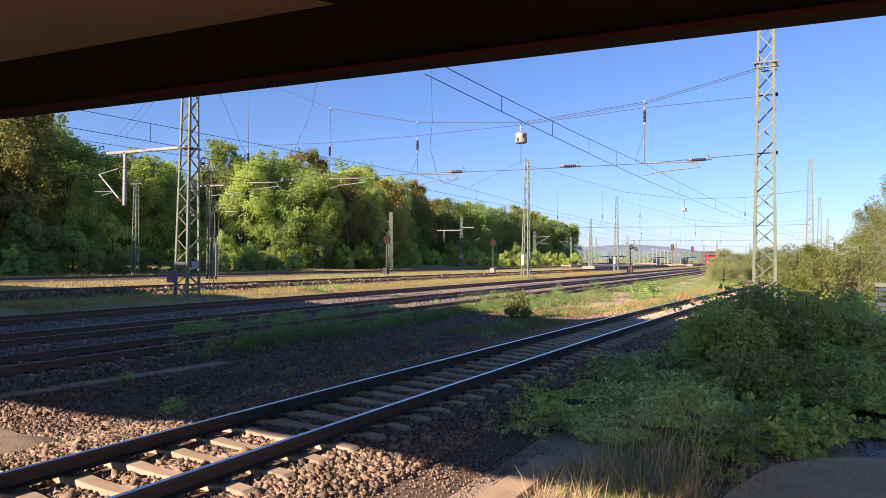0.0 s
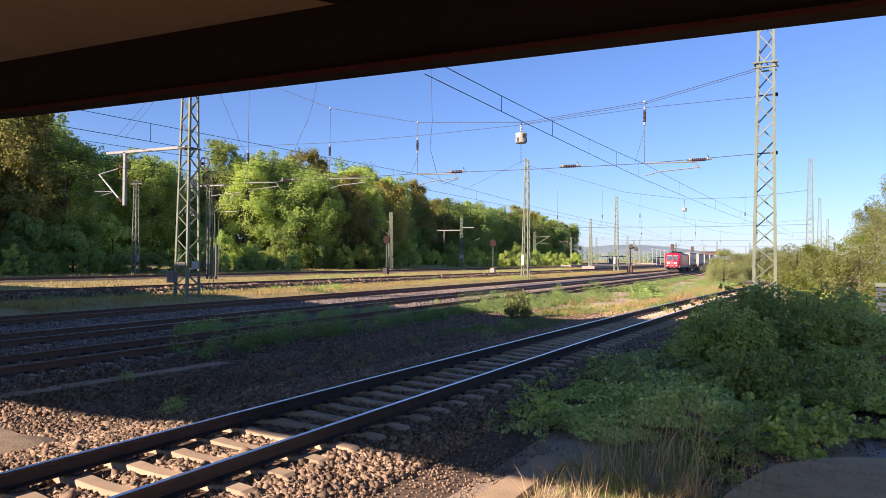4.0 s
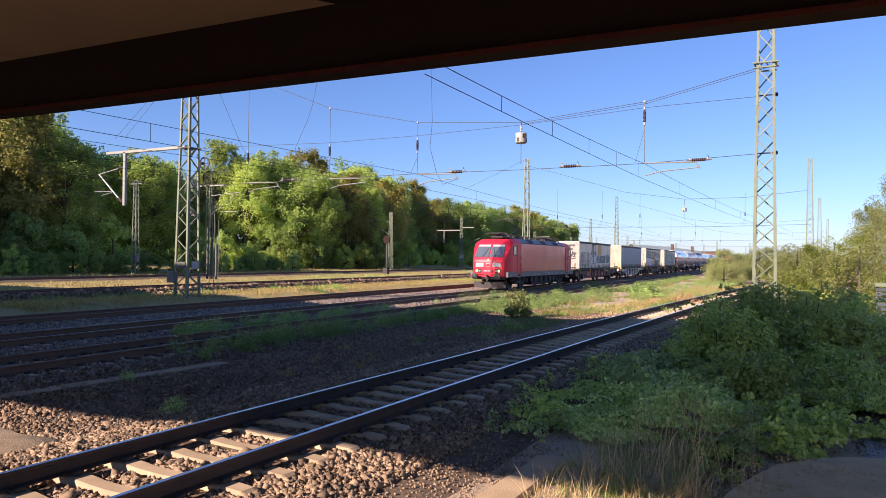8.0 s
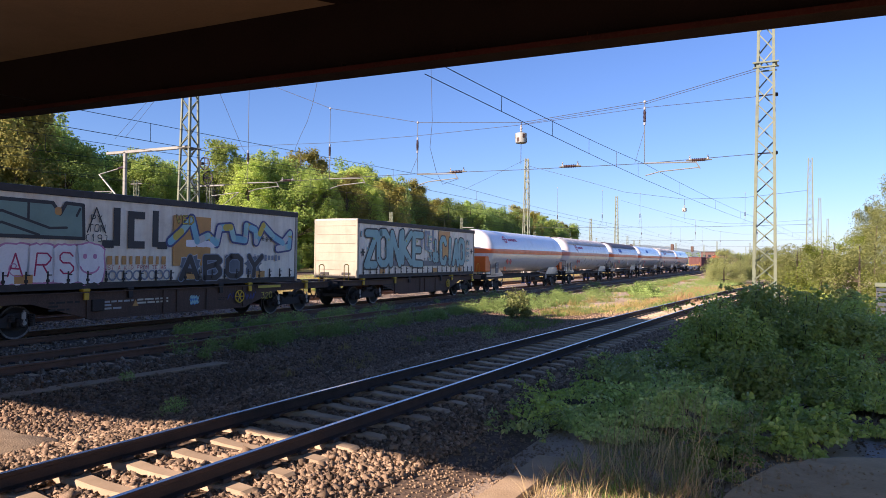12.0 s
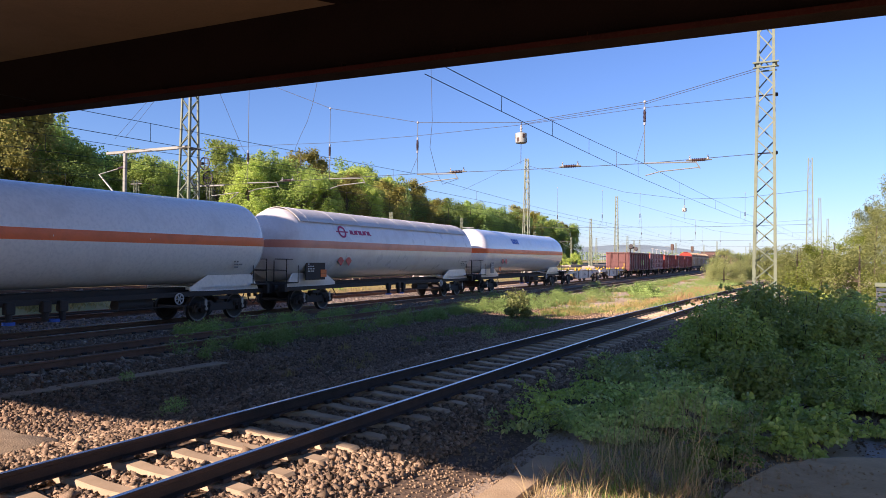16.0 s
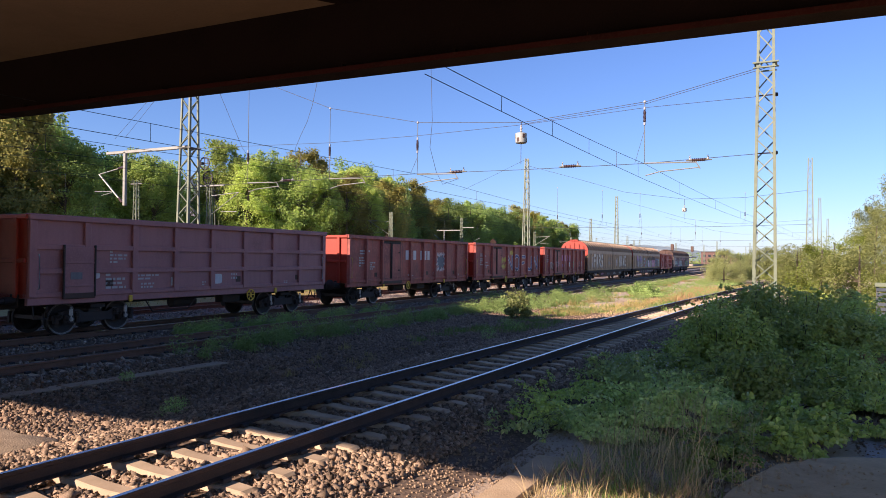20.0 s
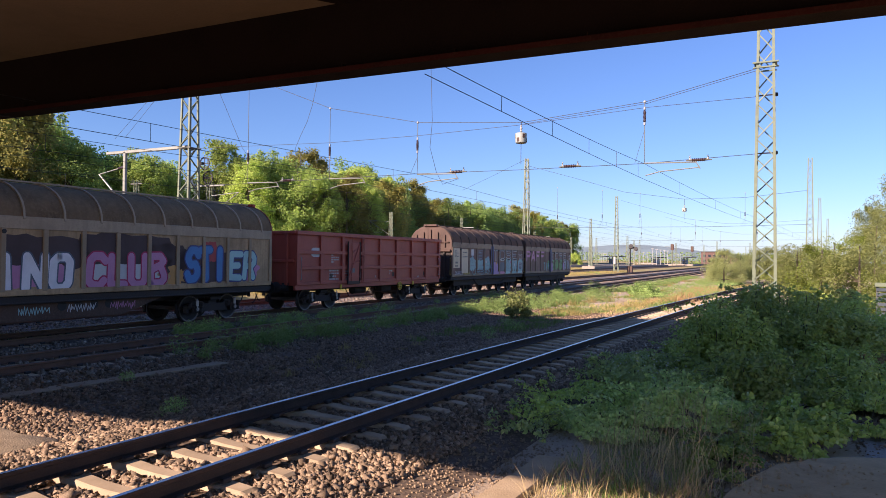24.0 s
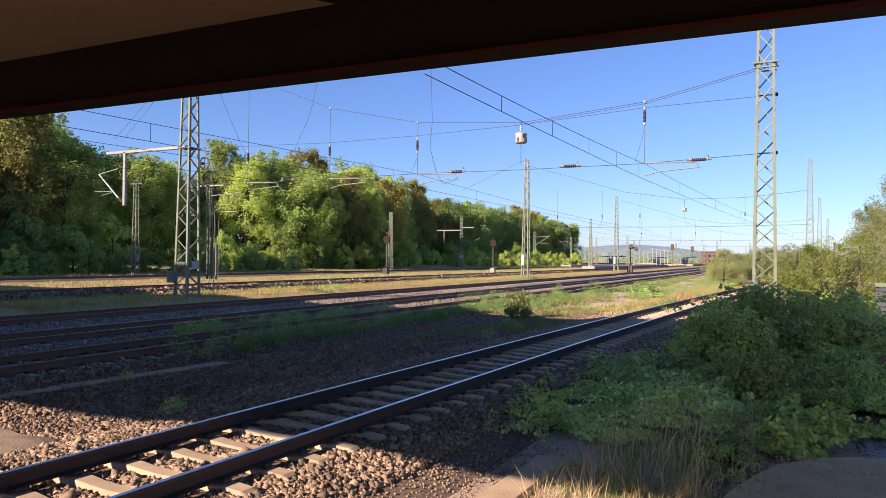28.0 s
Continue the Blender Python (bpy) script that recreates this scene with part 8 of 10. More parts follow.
blades("weeds", "green weeds on the shaded gravel", spots(170, (-10.8, -8.0), (19, 34), "B", k=(0.4, 1.0), clump=0.4), (0.15, 0.4), L_GRASS, 10, 0.2, 50, 0.007, lean=0.6)
blades("meadow_grass", "dry meadow grass between the yard tracks", spots(4200, (-36.1, -27.9), (18, 150), "B", 1.6, k=(0.5, 1.4)), (0.06, 0.26), L_DRYGREEN, 11, 0.3, 18, 0.014, lean=1.4)
blades("meadow_grass", "sunlit dry meadow grass behind the yard track", spots(2600, (-55, -41.5), (20, 260), "B", 1.6, k=(0.5, 1.3)), (0.06, 0.24), L_DRYGREEN, 12, 0.5, 14, 0.02, lean=1.4)
blades("meadow_grass", "green meadow weeds behind the yard track", spots(900, (-55, -41.5), (20, 200), "B", 1.5, k=(0.5, 1.5), clump=0.1), (0.1, 0.4), L_WEED, 13, 0.4, 14, 0.02, lean=1.0)
blades("meadow_grass", "meadow grass at the foot of the wood", spots(1500, (-72, -60.8), (25, 260), "B", 1.5, k=(0.5, 1.4)), (0.1, 0.4), L_DRYGREEN, 14, 0.5, 22, 0.022, lean=1.0)
blades("weeds", "green sunlit weeds between the siding and main tracks", spots(260, (-12.0, -5.0), (33, 110), "B", 1.3, k=(0.5, 1.3), clump=0.3), (0.1, 0.36), L_GRASS, 16, 0.25, 40, 0.011, lean=0.6)
blades("dry_grass", "reddish dry grass by the siding's far end", spots(160, (-3.9, -2.3), (38, 80), "A", 1.2), (0.15, 0.4), L_DRYGREEN, 15, 0.3, 40, 0.012, lean=0.9)

clumps("weeds", "bright feathery weeds along the near main track", spots(260, (-13.3, -11.5), (31, 115), "B", 1.3, k=(0.6, 1.4)), 0.42, 0.4, 150, L_WEED, 31, (0.07, 0.15))
blades("meadow_grass", "green tufts in the dry meadow beside the main track", spots(700, (-36.0, -27.9), (18, 120), "B", 1.5, k=(0.5, 1.5), clump=0.18), (0.12, 0.42), L_GRASS, 32, 0.3, 26, 0.014, lean=0.9)
blades("dry_grass", "tan seeding grass on the sunlit gravel", spots(120, (-9.2, -6.2), (31, 47), "B", 1.0, k=(0.5, 1.2)), (0.12, 0.35), L_DRYGREEN, 33, 0.35, 40, 0.006, lean=0.8)
clumps("weeds", "green weeds in the strip beside the siding's far end", spots(330, (-9.5, -4.2), (46, 125), "B", 1.1, k=(0.5, 1.4)), 0.6, 0.42, 130, L_WEED, 21, (0.07, 0.15))
blades("dry_grass", "reddish seeding grass beside the siding's far end", spots(170, (-7.4, -4.6), (40, 72), "B", 1.0, k=(0.5, 1.2)), (0.2, 0.55), L_RED, 22, 0.35, 46, 0.01, lean=0.8)

# ---- distance: station, lamps, buildings and hills ----
M_FAR_ROOF = mat("station_roof", (0.12, 0.15, 0.16), rough=0.6, bump=0.0)
M_FAR_WALL = mat("pale_station_wall", (0.5, 0.5, 0.48), rough=0.7, bump=0.0)
# distance haze is put into the hills' blue-grey base colour
M_HILL = mat("haze_tinted_hill", (0.22, 0.29, 0.3), (0.19, 0.25, 0.26), rough=1.0, scale=0.004, fine=0.02, bump=0.0)
M_FAR_GREEN = mat("far_tree_green", (0.12, 0.17, 0.1), (0.08, 0.12, 0.08), rough=1.0, scale=0.06, fine=0.5, bump=0.0)


def canopy(x, y, w, d, z=0.0):
    s = thing("platform_canopy", "low platform roof on posts at the station", "platform roof", "platform roofs of the station", at=pose(x, y, z))
    part("platform", box((0, 0, 0.35), (w + 2.5, d * 1.6, 0.8), 0.05), M_CONCRETE, s)
    part("roof", MB().ext([(-w / 2, 4.2), (0, 3.85), (w / 2, 4.2), (w / 2, 4.45), (0, 4.15), (-w / 2, 4.45)], "y", -d / 2, d / 2), M_FAR_ROOF, s, smooth=0)
    for i in range(5):
        part("post", box((0, -d / 2 + d * (i + 0.5) / 5, 2.3), (0.3, 0.3, 3.2)), M_FAR_ROOF, s)
    part("shelter", box((0.2, 0, 1.9), (1.6, d * 0.35, 2.3), 0.05), M_FAR_WALL, s)
    part("sign", box((0.9, -d / 2 + 2, 2.6), (0.1, 2.0, 0.5), 0.02), INK["royal"], s)
    return s


canopy(-81, 362, 9, 30)
canopy(-44.5, 357, 10, 26)
canopy(-70, 430, 8, 40)
lamp = thing("platform_lamp", "slender platform lamp post with flat head", "street lamp", "lamp posts of the station", at=pose(-58, 300, 0.3))
part("post", MB().cyl((0, 0, 0), (0, 0, 6.2), 0.09, 0.07, n=8), M_FAR_WALL, lamp)
part("lamp_head", box((0, 0, 6.3), (1.1, 0.35, 0.14), 0.03), M_PALE, lamp)
for i in range(5):
    copy_thing(lamp, pose(-80 - 1.6 * i, 272 + 15 * i, 0.3))
    copy_thing(lamp, pose(-44 - 0.7 * i, 262 + 14 * i, 0.3))
    copy_thing(lamp, pose(-104 - 2.2 * i, 430 + 14 * i, 0.3))
    copy_thing(lamp, pose(-62 - 1.0 * i, 440 + 20 * i, 0.3))
    copy_thing(lamp, pose(-66 - 1.0 * i, 330 + 18 * i, 0.3))
house = thing("signal_box", "red brick signal building beyond the platforms", "building", at=pose(-40, 470, 0))
part("wall", box((0, 0, 4.0), (16, 12, 8.0), 0.1), M_BRICK, house)
part("roof", box((0, 0, 8.3), (17, 13, 0.7), 0.2), M_FAR_ROOF, house)
for i in range(5):
    for j in range(2):
        part("window", box((-6 + i * 3, -6.02, 2.4 + j * 3.2), (1.5, 0.1, 1.5), 0.02), M_GLASS, house)
house2 = thing("goods_shed", "low brick goods shed beyond the station", "building", at=pose(-30, 520, 0))
part("wall", box((0, 0, 2.5), (26, 14, 5.0), 0.1), M_BRICK, house2)
part("roof", MB().ext([(-13.5, 5), (0, 7.2), (13.5, 5)], "y", -7.5, 7.5), M_FAR_ROOF, house2, smooth=0)
for i in range(6):
    part("window", box((-10 + i * 4, -7.02, 2.6), (1.6, 0.1, 1.6), 0.02), M_GLASS, house2)


def far_signal(x, y, h):
    s = thing("railway_signal", "dark signal with red-brown head in the distance", "signal", "signals by the station", at=pose(x, y, 0))
    part("post", MB().cyl((0, 0, 0), (0, 0, h), 0.12, n=6), M_GALV_DARK, s)
    part("signal_head", box((0, 0, h + 0.6), (1.1, 0.5, 2.2), 0.1), M_FRAME_DARK, s)
    return s


far_signal(-37, 262, 6.6)
far_signal(-34.5, 300, 6.6)
for x, y in ((-47, 232), (-52, 280), (-48, 340), (-25, 300), (-36, 360), (-56, 220), (-63, 255), (-14, 330), (-20, 420)):
    copy_thing(far_m, pose(x, y, -4.5))
ysig = thing("yard_signal", "yard signal with dark lamp housings on a lattice post", "signal", at=pose(-27.8, 140, -0.2))
part("post", MB().cyl((0, 0, 0), (0, 0, 5.0), 0.14, n=8), M_GALV_DARK, ysig)
part("lamp_housing", MB().cyl((0.3, -0.2, 5.2), (0.3, -0.8, 5.3), 0.38, 0.42, n=12).cyl((1.2, -0.2, 4.7), (1.2, -0.8, 4.8), 0.38, 0.42, n=12).box((0.6, 0, 5.0), (1.6, 0.3, 0.4), 0.05), M_BLACK, ysig)
part("base", box((0, 0, 0.6), (1.0, 0.8, 1.4), 0.05), M_FRAME_DARK, ysig)

# far platforms' edge, parked cars as pale shapes, and the line of hills
edge = thing("platform_edge", "low concrete platform edge beyond the yard", "platform", kind="structure")
part("kerb", box((-44, 230, 0.35), (3.2, 120, 0.7), 0.03), M_CONCRETE, edge)
part("kerb", box((-60, 250, 0.3), (3.2, 90, 0.6), 0.03), M_CONCRETE, edge)
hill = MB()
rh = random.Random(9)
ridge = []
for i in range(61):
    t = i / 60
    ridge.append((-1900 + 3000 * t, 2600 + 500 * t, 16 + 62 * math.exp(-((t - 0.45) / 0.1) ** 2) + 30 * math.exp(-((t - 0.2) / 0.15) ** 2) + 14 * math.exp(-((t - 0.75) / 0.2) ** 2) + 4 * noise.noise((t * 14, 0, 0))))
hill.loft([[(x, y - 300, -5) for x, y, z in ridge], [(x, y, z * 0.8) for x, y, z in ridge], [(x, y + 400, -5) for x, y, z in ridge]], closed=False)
tagged(part("hills", hill, M_HILL), "wooded hills on the horizon, tinted blue for haze", "hills", kind="structure")
belt = leaves("far_tree_belt", np.concatenate([np.stack([np.random.default_rng(4).uniform(-260, 160, 9000), np.random.default_rng(5).uniform(560, 640, 9000), np.random.default_rng(6).random(9000) ** 1.6 * 9.0], 1)]), (0.9, 1.9), L_DARK, np.random.default_rng(8))
tagged(new("far_tree_belt", belt), "dark belt of far trees behind the station", "trees", kind="stuff")

# house behind the clearing in the wood
M_LILAC = mat("lilac_grey_render", (0.34, 0.34, 0.42), (0.28, 0.28, 0.35), rough=0.8, bump=0.02)
far_house = thing("house", "lilac-grey rendered house behind the wood", "house", at=pose(-118, 116.5, 0, 0, 0, -20))
part("wall", box((0, 0, 7.5), (13, 9, 15.0), 0.05), M_LILAC, far_house)
part("roof", MB().ext([(-7.2, 14.9), (0, 19.5), (7.2, 14.9)], "y", -5.0, 5.0), M_FAR_ROOF, far_house, smooth=0)
for i in range(4):
    for j in range(3):
        part("window", box((-4.6 + i * 3.05, -4.51, 4.6 + j * 3.7), (1.1, 0.08, 1.5), 0.02), M_GLASS, far_house)
# slatted fence at the far end of the path
M_SLAT = mat("blue_grey_slat", (0.05, 0.066, 0.078), (0.03, 0.04, 0.048), rough=0.7, scale=3, fine=30, bump=0.1, vary=0.15)
fence = thing("fence", "blue-grey slatted fence with a pale top rail", "fence")
for i in range(10):
    part("slat", box((5.0, 30.0, -0.28 + i * 0.18), (4.0, 0.05, 0.13), 0.01), M_SLAT, fence)
part("top_rail", box((5.0, 29.98, 1.52), (4.1, 0.12, 0.16), 0.02), M_GALV, fence, "pale top rail")
for x in (3.05, 5.0, 6.95):
    part("post", box((x, 30.07, 0.5), (0.1, 0.09, 2.1), 0.01), M_GALV_DARK, fence)

# ---- graffiti, posters and lettering on the train ----
GLYPH = dict(
    A="00 26 40/12 32", B="00 06 36 45 34 03/34 42 41 30 00", C="45 36 16 05 01 10 30 41", D="00 06 26 44 42 20 00", E="46 06 00 40/03 33", F="46 06 00/03 33",
    G="45 36 16 05 01 10 30 41 43 23", H="00 06/40 46/03 43", I="20 26", J="46 41 30 10 01", K="00 06/46 03 40", L="06 00 40", M="00 06 23 46 40", N="00 06 40 46",
    O="16 05 01 10 30 41 45 36 16", P="00 06 36 45 44 33 03", R="00 06 36 45 44 33 03/23 40", S="45 36 16 05 04 13 33 42 41 30 10 01", T="06 46/26 20", U="06 01 10 30 41 46",
    V="06 20 46", W="06 10 24 30 46", Y="06 23 46/23 20", Z="06 46 00 40")
GLYPH.update({"0": GLYPH["O"], "1": "14 26 20", "2": "05 16 36 45 44 00 40", "3": "06 46 23 34 42 41 30 10 01", "6": "45 36 16 05 01 10 30 41 42 33 03", "7": "06 46 10",
              "8": "33 44 45 36 16 05 04 13 33 42 41 30 10 01 02 13", "9": "43 13 04 05 16 36 45 41 30 10", ".": "10 11 21 20 10", "(": "36 15 11 30", ")": "16 35 31 10", "*": "15 31/11 35/03 43", "'": "26 24"})


def ribbon(mb, pts, w, x):
    """A flat painted line of width w with round ends and corners."""
    for k, (p, q) in enumerate(zip(pts, pts[1:])):
        d = Vector((q[0] - p[0], q[1] - p[1]))
        if d.length < 1e-6:
            continue
        d.normalize()
        s, xx = Vector((-d.y, d.x)) * w / 2, x + 0.00015 * (k % 5)
        mb.add([(xx, p[0] - s.x, p[1] - s.y), (xx, q[0] - s.x, q[1] - s.y), (xx, q[0] + s.x, q[1] + s.y), (xx, p[0] + s.x, p[1] + s.y)], [(0, 1, 2, 3)])
    for k, p in enumerate(pts):
        xx = x + 0.0009 + 0.00012 * (k % 4)
        mb.add([(xx, p[0] + math.cos(a) * w / 2, p[1] + math.sin(a) * w / 2) for a in (2 * math.pi * i / 10 for i in range(10))], [tuple(range(10))])


def tag(v, text, size, ink, y, z, x=1.29, outline=None, tilt=0, spacing=1.0, bold=0.0, label="", place=None, span=None, line_width=None):
    """Hand-sprayed letters, each one drawn with a broad line and, if wished, an edge in another colour."""
    r = random.Random(text + str(y))
    h, wd, gap = size * 0.74, size * 0.5 * spacing ** 0.5, size * 0.24 * spacing
    thick = size * (0.09 if size < 0.5 else 0.2 if bold >= 0.06 else 0.17 if bold >= 0.03 else 0.12)
    thick = line_width or thick
    ct, sn = math.cos(radians(tilt)), math.sin(radians(tilt))
    for li, line in enumerate(text.upper().split("\n")):
        if span:
            k = span / max(len(line) * (wd + gap) - gap, 0.1)
            wd, gap = wd * k, gap * k
        total = len(line) * (wd + gap) - gap
        for i, ch in enumerate(line):
            if ch not in GLYPH:
                continue
            lean, up = r.uniform(-0.06, 0.1) * h, r.uniform(-0.05, 0.05) * h
            body, edge = MB(), MB()
            for st in GLYPH[ch].split("/"):
                pts = []
                for g in st.split():
                    gx, gzz = int(g[0]) / 4, int(g[1]) / 6
                    u = -total / 2 + i * (wd + gap) + gx * wd + lean * gzz + r.uniform(-0.03, 0.03) * wd
                    w_ = (gzz - 0.5) * h + up - li * size * 1.05 + r.uniform(-0.02, 0.02) * h
                    pts.append((y + u * ct - w_ * sn, z + u * sn + w_ * ct))
                ribbon(body, pts, thick, x + 0.004)
                if outline:
                    ribbon(edge, pts, thick + max(0.03, size * 0.075), x + 0.0015)
            if outline:
                o = part("letter_edge", edge, INK[outline], v, smooth=0)
                if place:
                    o.matrix_basis = place
            o = part("graffiti_letter", body, INK[ink], v, label, smooth=0)
            if place:
                o.matrix_basis = place


def scribble(v, y, z, w, h, ink, seed, x=1.27, thick=0.03, n=3, place=None):
    """An unreadable sprayed scrawl of loops and strokes."""
    r = random.Random(seed)
    mb = MB()
    for k in range(n):
        pts, m = [], 12
        z0 = z + h * ((k + 0.5) / n - 0.5)
        for i in range(m * 2):
            t = i / (2 * m - 1)
            pts.append((y + (t - 0.5) * w * r.uniform(0.85, 1.05), z0 + (0.5 if i % 2 else -0.5) * h / n * r.uniform(0.3, 1.05)))
        ribbon(mb, pts, thick, x)
    o = part("scrawl", mb, INK[ink], v, smooth=0)
    if place:
        o.matrix_basis = place
    return o


def curve_line(v, pts, ink, thick, x=1.27, name="painted_line"):
    mb = MB()
    ribbon(mb, pts, thick, x)
    return part(name, mb, INK[ink], v, smooth=0)


ON_END = Matrix.Rotation(radians(-90), 4, "Z")


def blocks(v, x, ink, cells, y0, z0, s):
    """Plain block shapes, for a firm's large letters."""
    for yy, zz, w, h in cells:
        part("firm_mark", box((x, y0 + yy * s, z0 + zz * s), (0.006, w * s, h * s)), INK[ink], v, smooth=0)


MARK = [(0.42, 0.06, 0.2, 1.0), (0.16, -0.4, 0.34, 0.2), (0.86, 0, 0.2, 1.0), (1.12, 0.4, 0.36, 0.2), (1.12, -0.4, 0.36, 0.2), (1.66, 0.06, 0.2, 1.0), (1.9, -0.4, 0.34, 0.2)]
# first swap body: y runs from -6.85 (nose end) to 6.85
blocks(c1, 1.262, "black", MARK, -2.2, 3.44, 1.0)
part("orange_panel", box((1.262, 1.55, 3.3), (0.006, 1.5, 1.2)), INK["orange"], c1, "faded orange square")
tag(c1, "20.73", 1.35, "cream", -4.25, 2.42, 1.265, "black", spacing=0.6, span=2.7, bold=0.04)
curve_line(c1, [(-6.0 + 0.16 * math.cos(a), 2.75 + 0.22 * math.sin(a)) for a in np.linspace(0, 6.3, 14)], "black", 0.07)
for yy, ww in ((-2.15, 1.35), (-0.55, 1.35)):
    part("painted_patch", box((1.2625, yy, 2.38), (0.005, ww + 0.16, 1.02)), INK["navy"], c1, smooth=0)
    part("painted_patch", box((1.2665, yy, 2.36), (0.005, ww, 0.9)), INK["white"], c1, smooth=0)
    for i in range(5):
        part("painted_patch", box((1.271, yy - 0.5 + 0.25 * i, 2.4 + 0.28 * math.sin(i * 2.6 + yy)), (0.004, 0.12, 0.14)), INK[("navy", "lilac")[i % 2]], c1, smooth=0)
part("painted_patch", box((1.271, -1.35, 2.75), (0.004, 0.3, 0.12)), INK["red"], c1, smooth=0)
blob(c1, 1.264, 2.35, 2.36, 4.1, 0.86, INK["slate"], "painted_patch", 3, 0.06, 40)
blob(c1, 1.2635, 5.3, 2.42, 1.6, 0.95, INK["slate"], "painted_patch", 33, 0.1)
for yy in (0.95, 4.6):
    curve_line(c1, [(yy + 0.32 * math.cos(a), 2.45 + 0.3 * math.sin(a)) for a in np.linspace(1.9, 5.6, 9)] + [(yy + 0.35, 2.5), (yy + 0.4, 2.72)], "white", 0.13, 1.272)
blob(c1, 1.27, 3.0, 2.38, 0.6, 0.3, INK["orange"], "painted_patch", 4)
scribble(c1, 6.3, 2.4, 0.6, 0.6, "grey", 12, thick=0.025)
tag(c1, "YAZR", 0.5, "lilac", -6.0, 2.2, 1.266, None, tilt=4)
curve_line(c1, [(-6.0 + 0.75 * math.cos(a), 2.2 + 0.42 * math.sin(a)) for a in np.linspace(0, 6.3, 18)], "pink", 0.04)
for i, (yy, zz, ww, hh) in enumerate(((0.2, 3.72, 1.3, 0.3), (0.1, 3.36, 0.9, 0.26), (-0.1, 2.85, 1.9, 0.62), (0.3, 2.42, 1.2, 0.16))):
    scribble(c1, yy, zz, ww, hh, "black", 20 + i, 6.872, 0.05 if i == 2 else 0.04, 1, ON_END)
tag(c1, "BSANUZ", 0.5, "black", -0.15, 2.85, 6.874, place=ON_END, tilt=-3)
# paint left on the wagon frames below
M_FRESHRED = mat("brighter_red_patch", (0.45, 0.06, 0.05), (0.3, 0.05, 0.045), rough=0.55, scale=1.5, fine=20, streak=0.3)
for y0, y1 in ((-4.6, -3.2), (-1.23, -0.55), (0.27, 0.84), (1.16, 2.67), (2.92, 3.77)):
    part("red_panel", box((1.233, (y0 + y1) / 2, 0.86), (0.008, y1 - y0, 0.5), 0.002), M_FRESHRED, w1, "brighter red panel")
bars(w1, 1.239, 2.1, 0.85, 0.8, 0.3, 4, M_SKIRT, 501)
bars(w1, 1.239, -0.9, 0.8, 0.45, 0.25, 3, M_PALE, 502)
part("yellow_plate", box((1.27, 4.1, 1.12), (0.01, 1.3, 0.1), 0.002), INK["yellow"], w1, "yellow warning plate")
tag(w3, "320!", 0.3, "yellow", 4.49, 0.8, 1.245, None)
scribble(w3, 3.0, 0.82, 1.6, 0.3, "navy", 503, 1.242, 0.03, 1)
blob(w3, 1.236, 0.72, 0.78, 0.4, 0.36, INK["blue"], "painted_patch", 504, 0.4)
scribble(w3, 0.72, 0.8, 0.4, 0.3, "mint", 505, 1.242, 0.02, 2)
bars(w3, 1.237, -2.3, 0.8, 1.1, 0.3, 3, M_PALE, 506)
bars(w3, 1.237, -1.0, 0.86, 1.2, 0.2, 2, INK["cream"], 507)
part("warning_triangle", MB().ext([(-1.78, 0.72), (-1.56, 0.72), (-1.67, 0.92)], "x", 1.236, 1.242), INK["orange"], w3, "orange warning triangle", smooth=0)
part("locker_box", box((1.27, -3.01, 0.82), (0.1, 0.4, 0.34), 0.01), M_UNDER, w3)
part("yellow_plate", box((1.3, 4.48, 1.14), (0.01, 1.3, 0.1), 0.002), INK["yellow"], w3, "yellow warning plate")
# third swap body
blocks(c3, 1.262, "black", MARK, -2.25, 3.08, 1.15)
part("orange_panel", box((1.262, 1.2, 2.8), (0.006, 1.65, 1.67)), INK["orange"], c3, "faded orange square")
INK["sage"] = paint("ink_sage", (0.2, 0.33, 0.29), rough=0.55)
rim = [(-6.7, 2.78), (-2.86, 2.76), (-2.9, 3.72), (-3.42, 3.74), (-3.6, 3.42), (-3.82, 3.72), (-6.7, 3.74)]
part("painted_patch", MB().ext(rim, "x", 1.264, 1.267), INK["sage"], c3, "sage-green painted lettering", smooth=0)
curve_line(c3, rim + rim[:1], "black", 0.1, 1.268)
for pts in ([(-6.6, 3.1), (-5.2, 3.42), (-3.9, 3.02), (-3.4, 3.05)], [(-5.9, 3.3), (-5.9, 3.7)], [(-5.3, 3.42), (-5.3, 3.7)], [(-4.5, 3.2), (-4.5, 3.7)], [(-6.3, 2.8), (-5.2, 3.12), (-4.2, 2.82)], [(-3.1, 3.4), (-3.0, 3.6)]):
    curve_line(c3, pts, "black", 0.07, 1.2695)
blob(c3, 1.269, -3.66, 3.5, 0.2, 0.22, INK["orange"], "paint_dot", 15, 0.05, 12)
blob(c3, 1.269, -6.2, 3.52, 0.26, 0.26, INK["black"], "paint_dot", 16, 0.05, 12)
# white bubble letters with a pink edge, the last one a face
for yy, ww, hh, sd in ((-5.7, 0.85, 1.1, 11), (-4.85, 0.9, 1.12, 12), (-4.12, 0.82, 1.1, 13), (-3.4, 0.86, 1.12, 14), (-2.66, 1.0, 1.2, 17)):
    blob(c3, 1.2655, yy, 2.03, ww + 0.1, hh + 0.1, INK["pink"], "painted_patch", sd, 0.12, 30, 0.002)
    blob(c3, 1.2690, yy, 2.03, ww, hh, INK["chalk"], "painted_patch", sd, 0.12, 30, 0.002)
for yy, ch in ((-5.7, "K"), (-4.83, "A"), (-4.1, "R"), (-3.38, "S")):
    tag(c3, ch, 0.8, "crimson", yy, 2.03, 1.270, None, line_width=0.045)
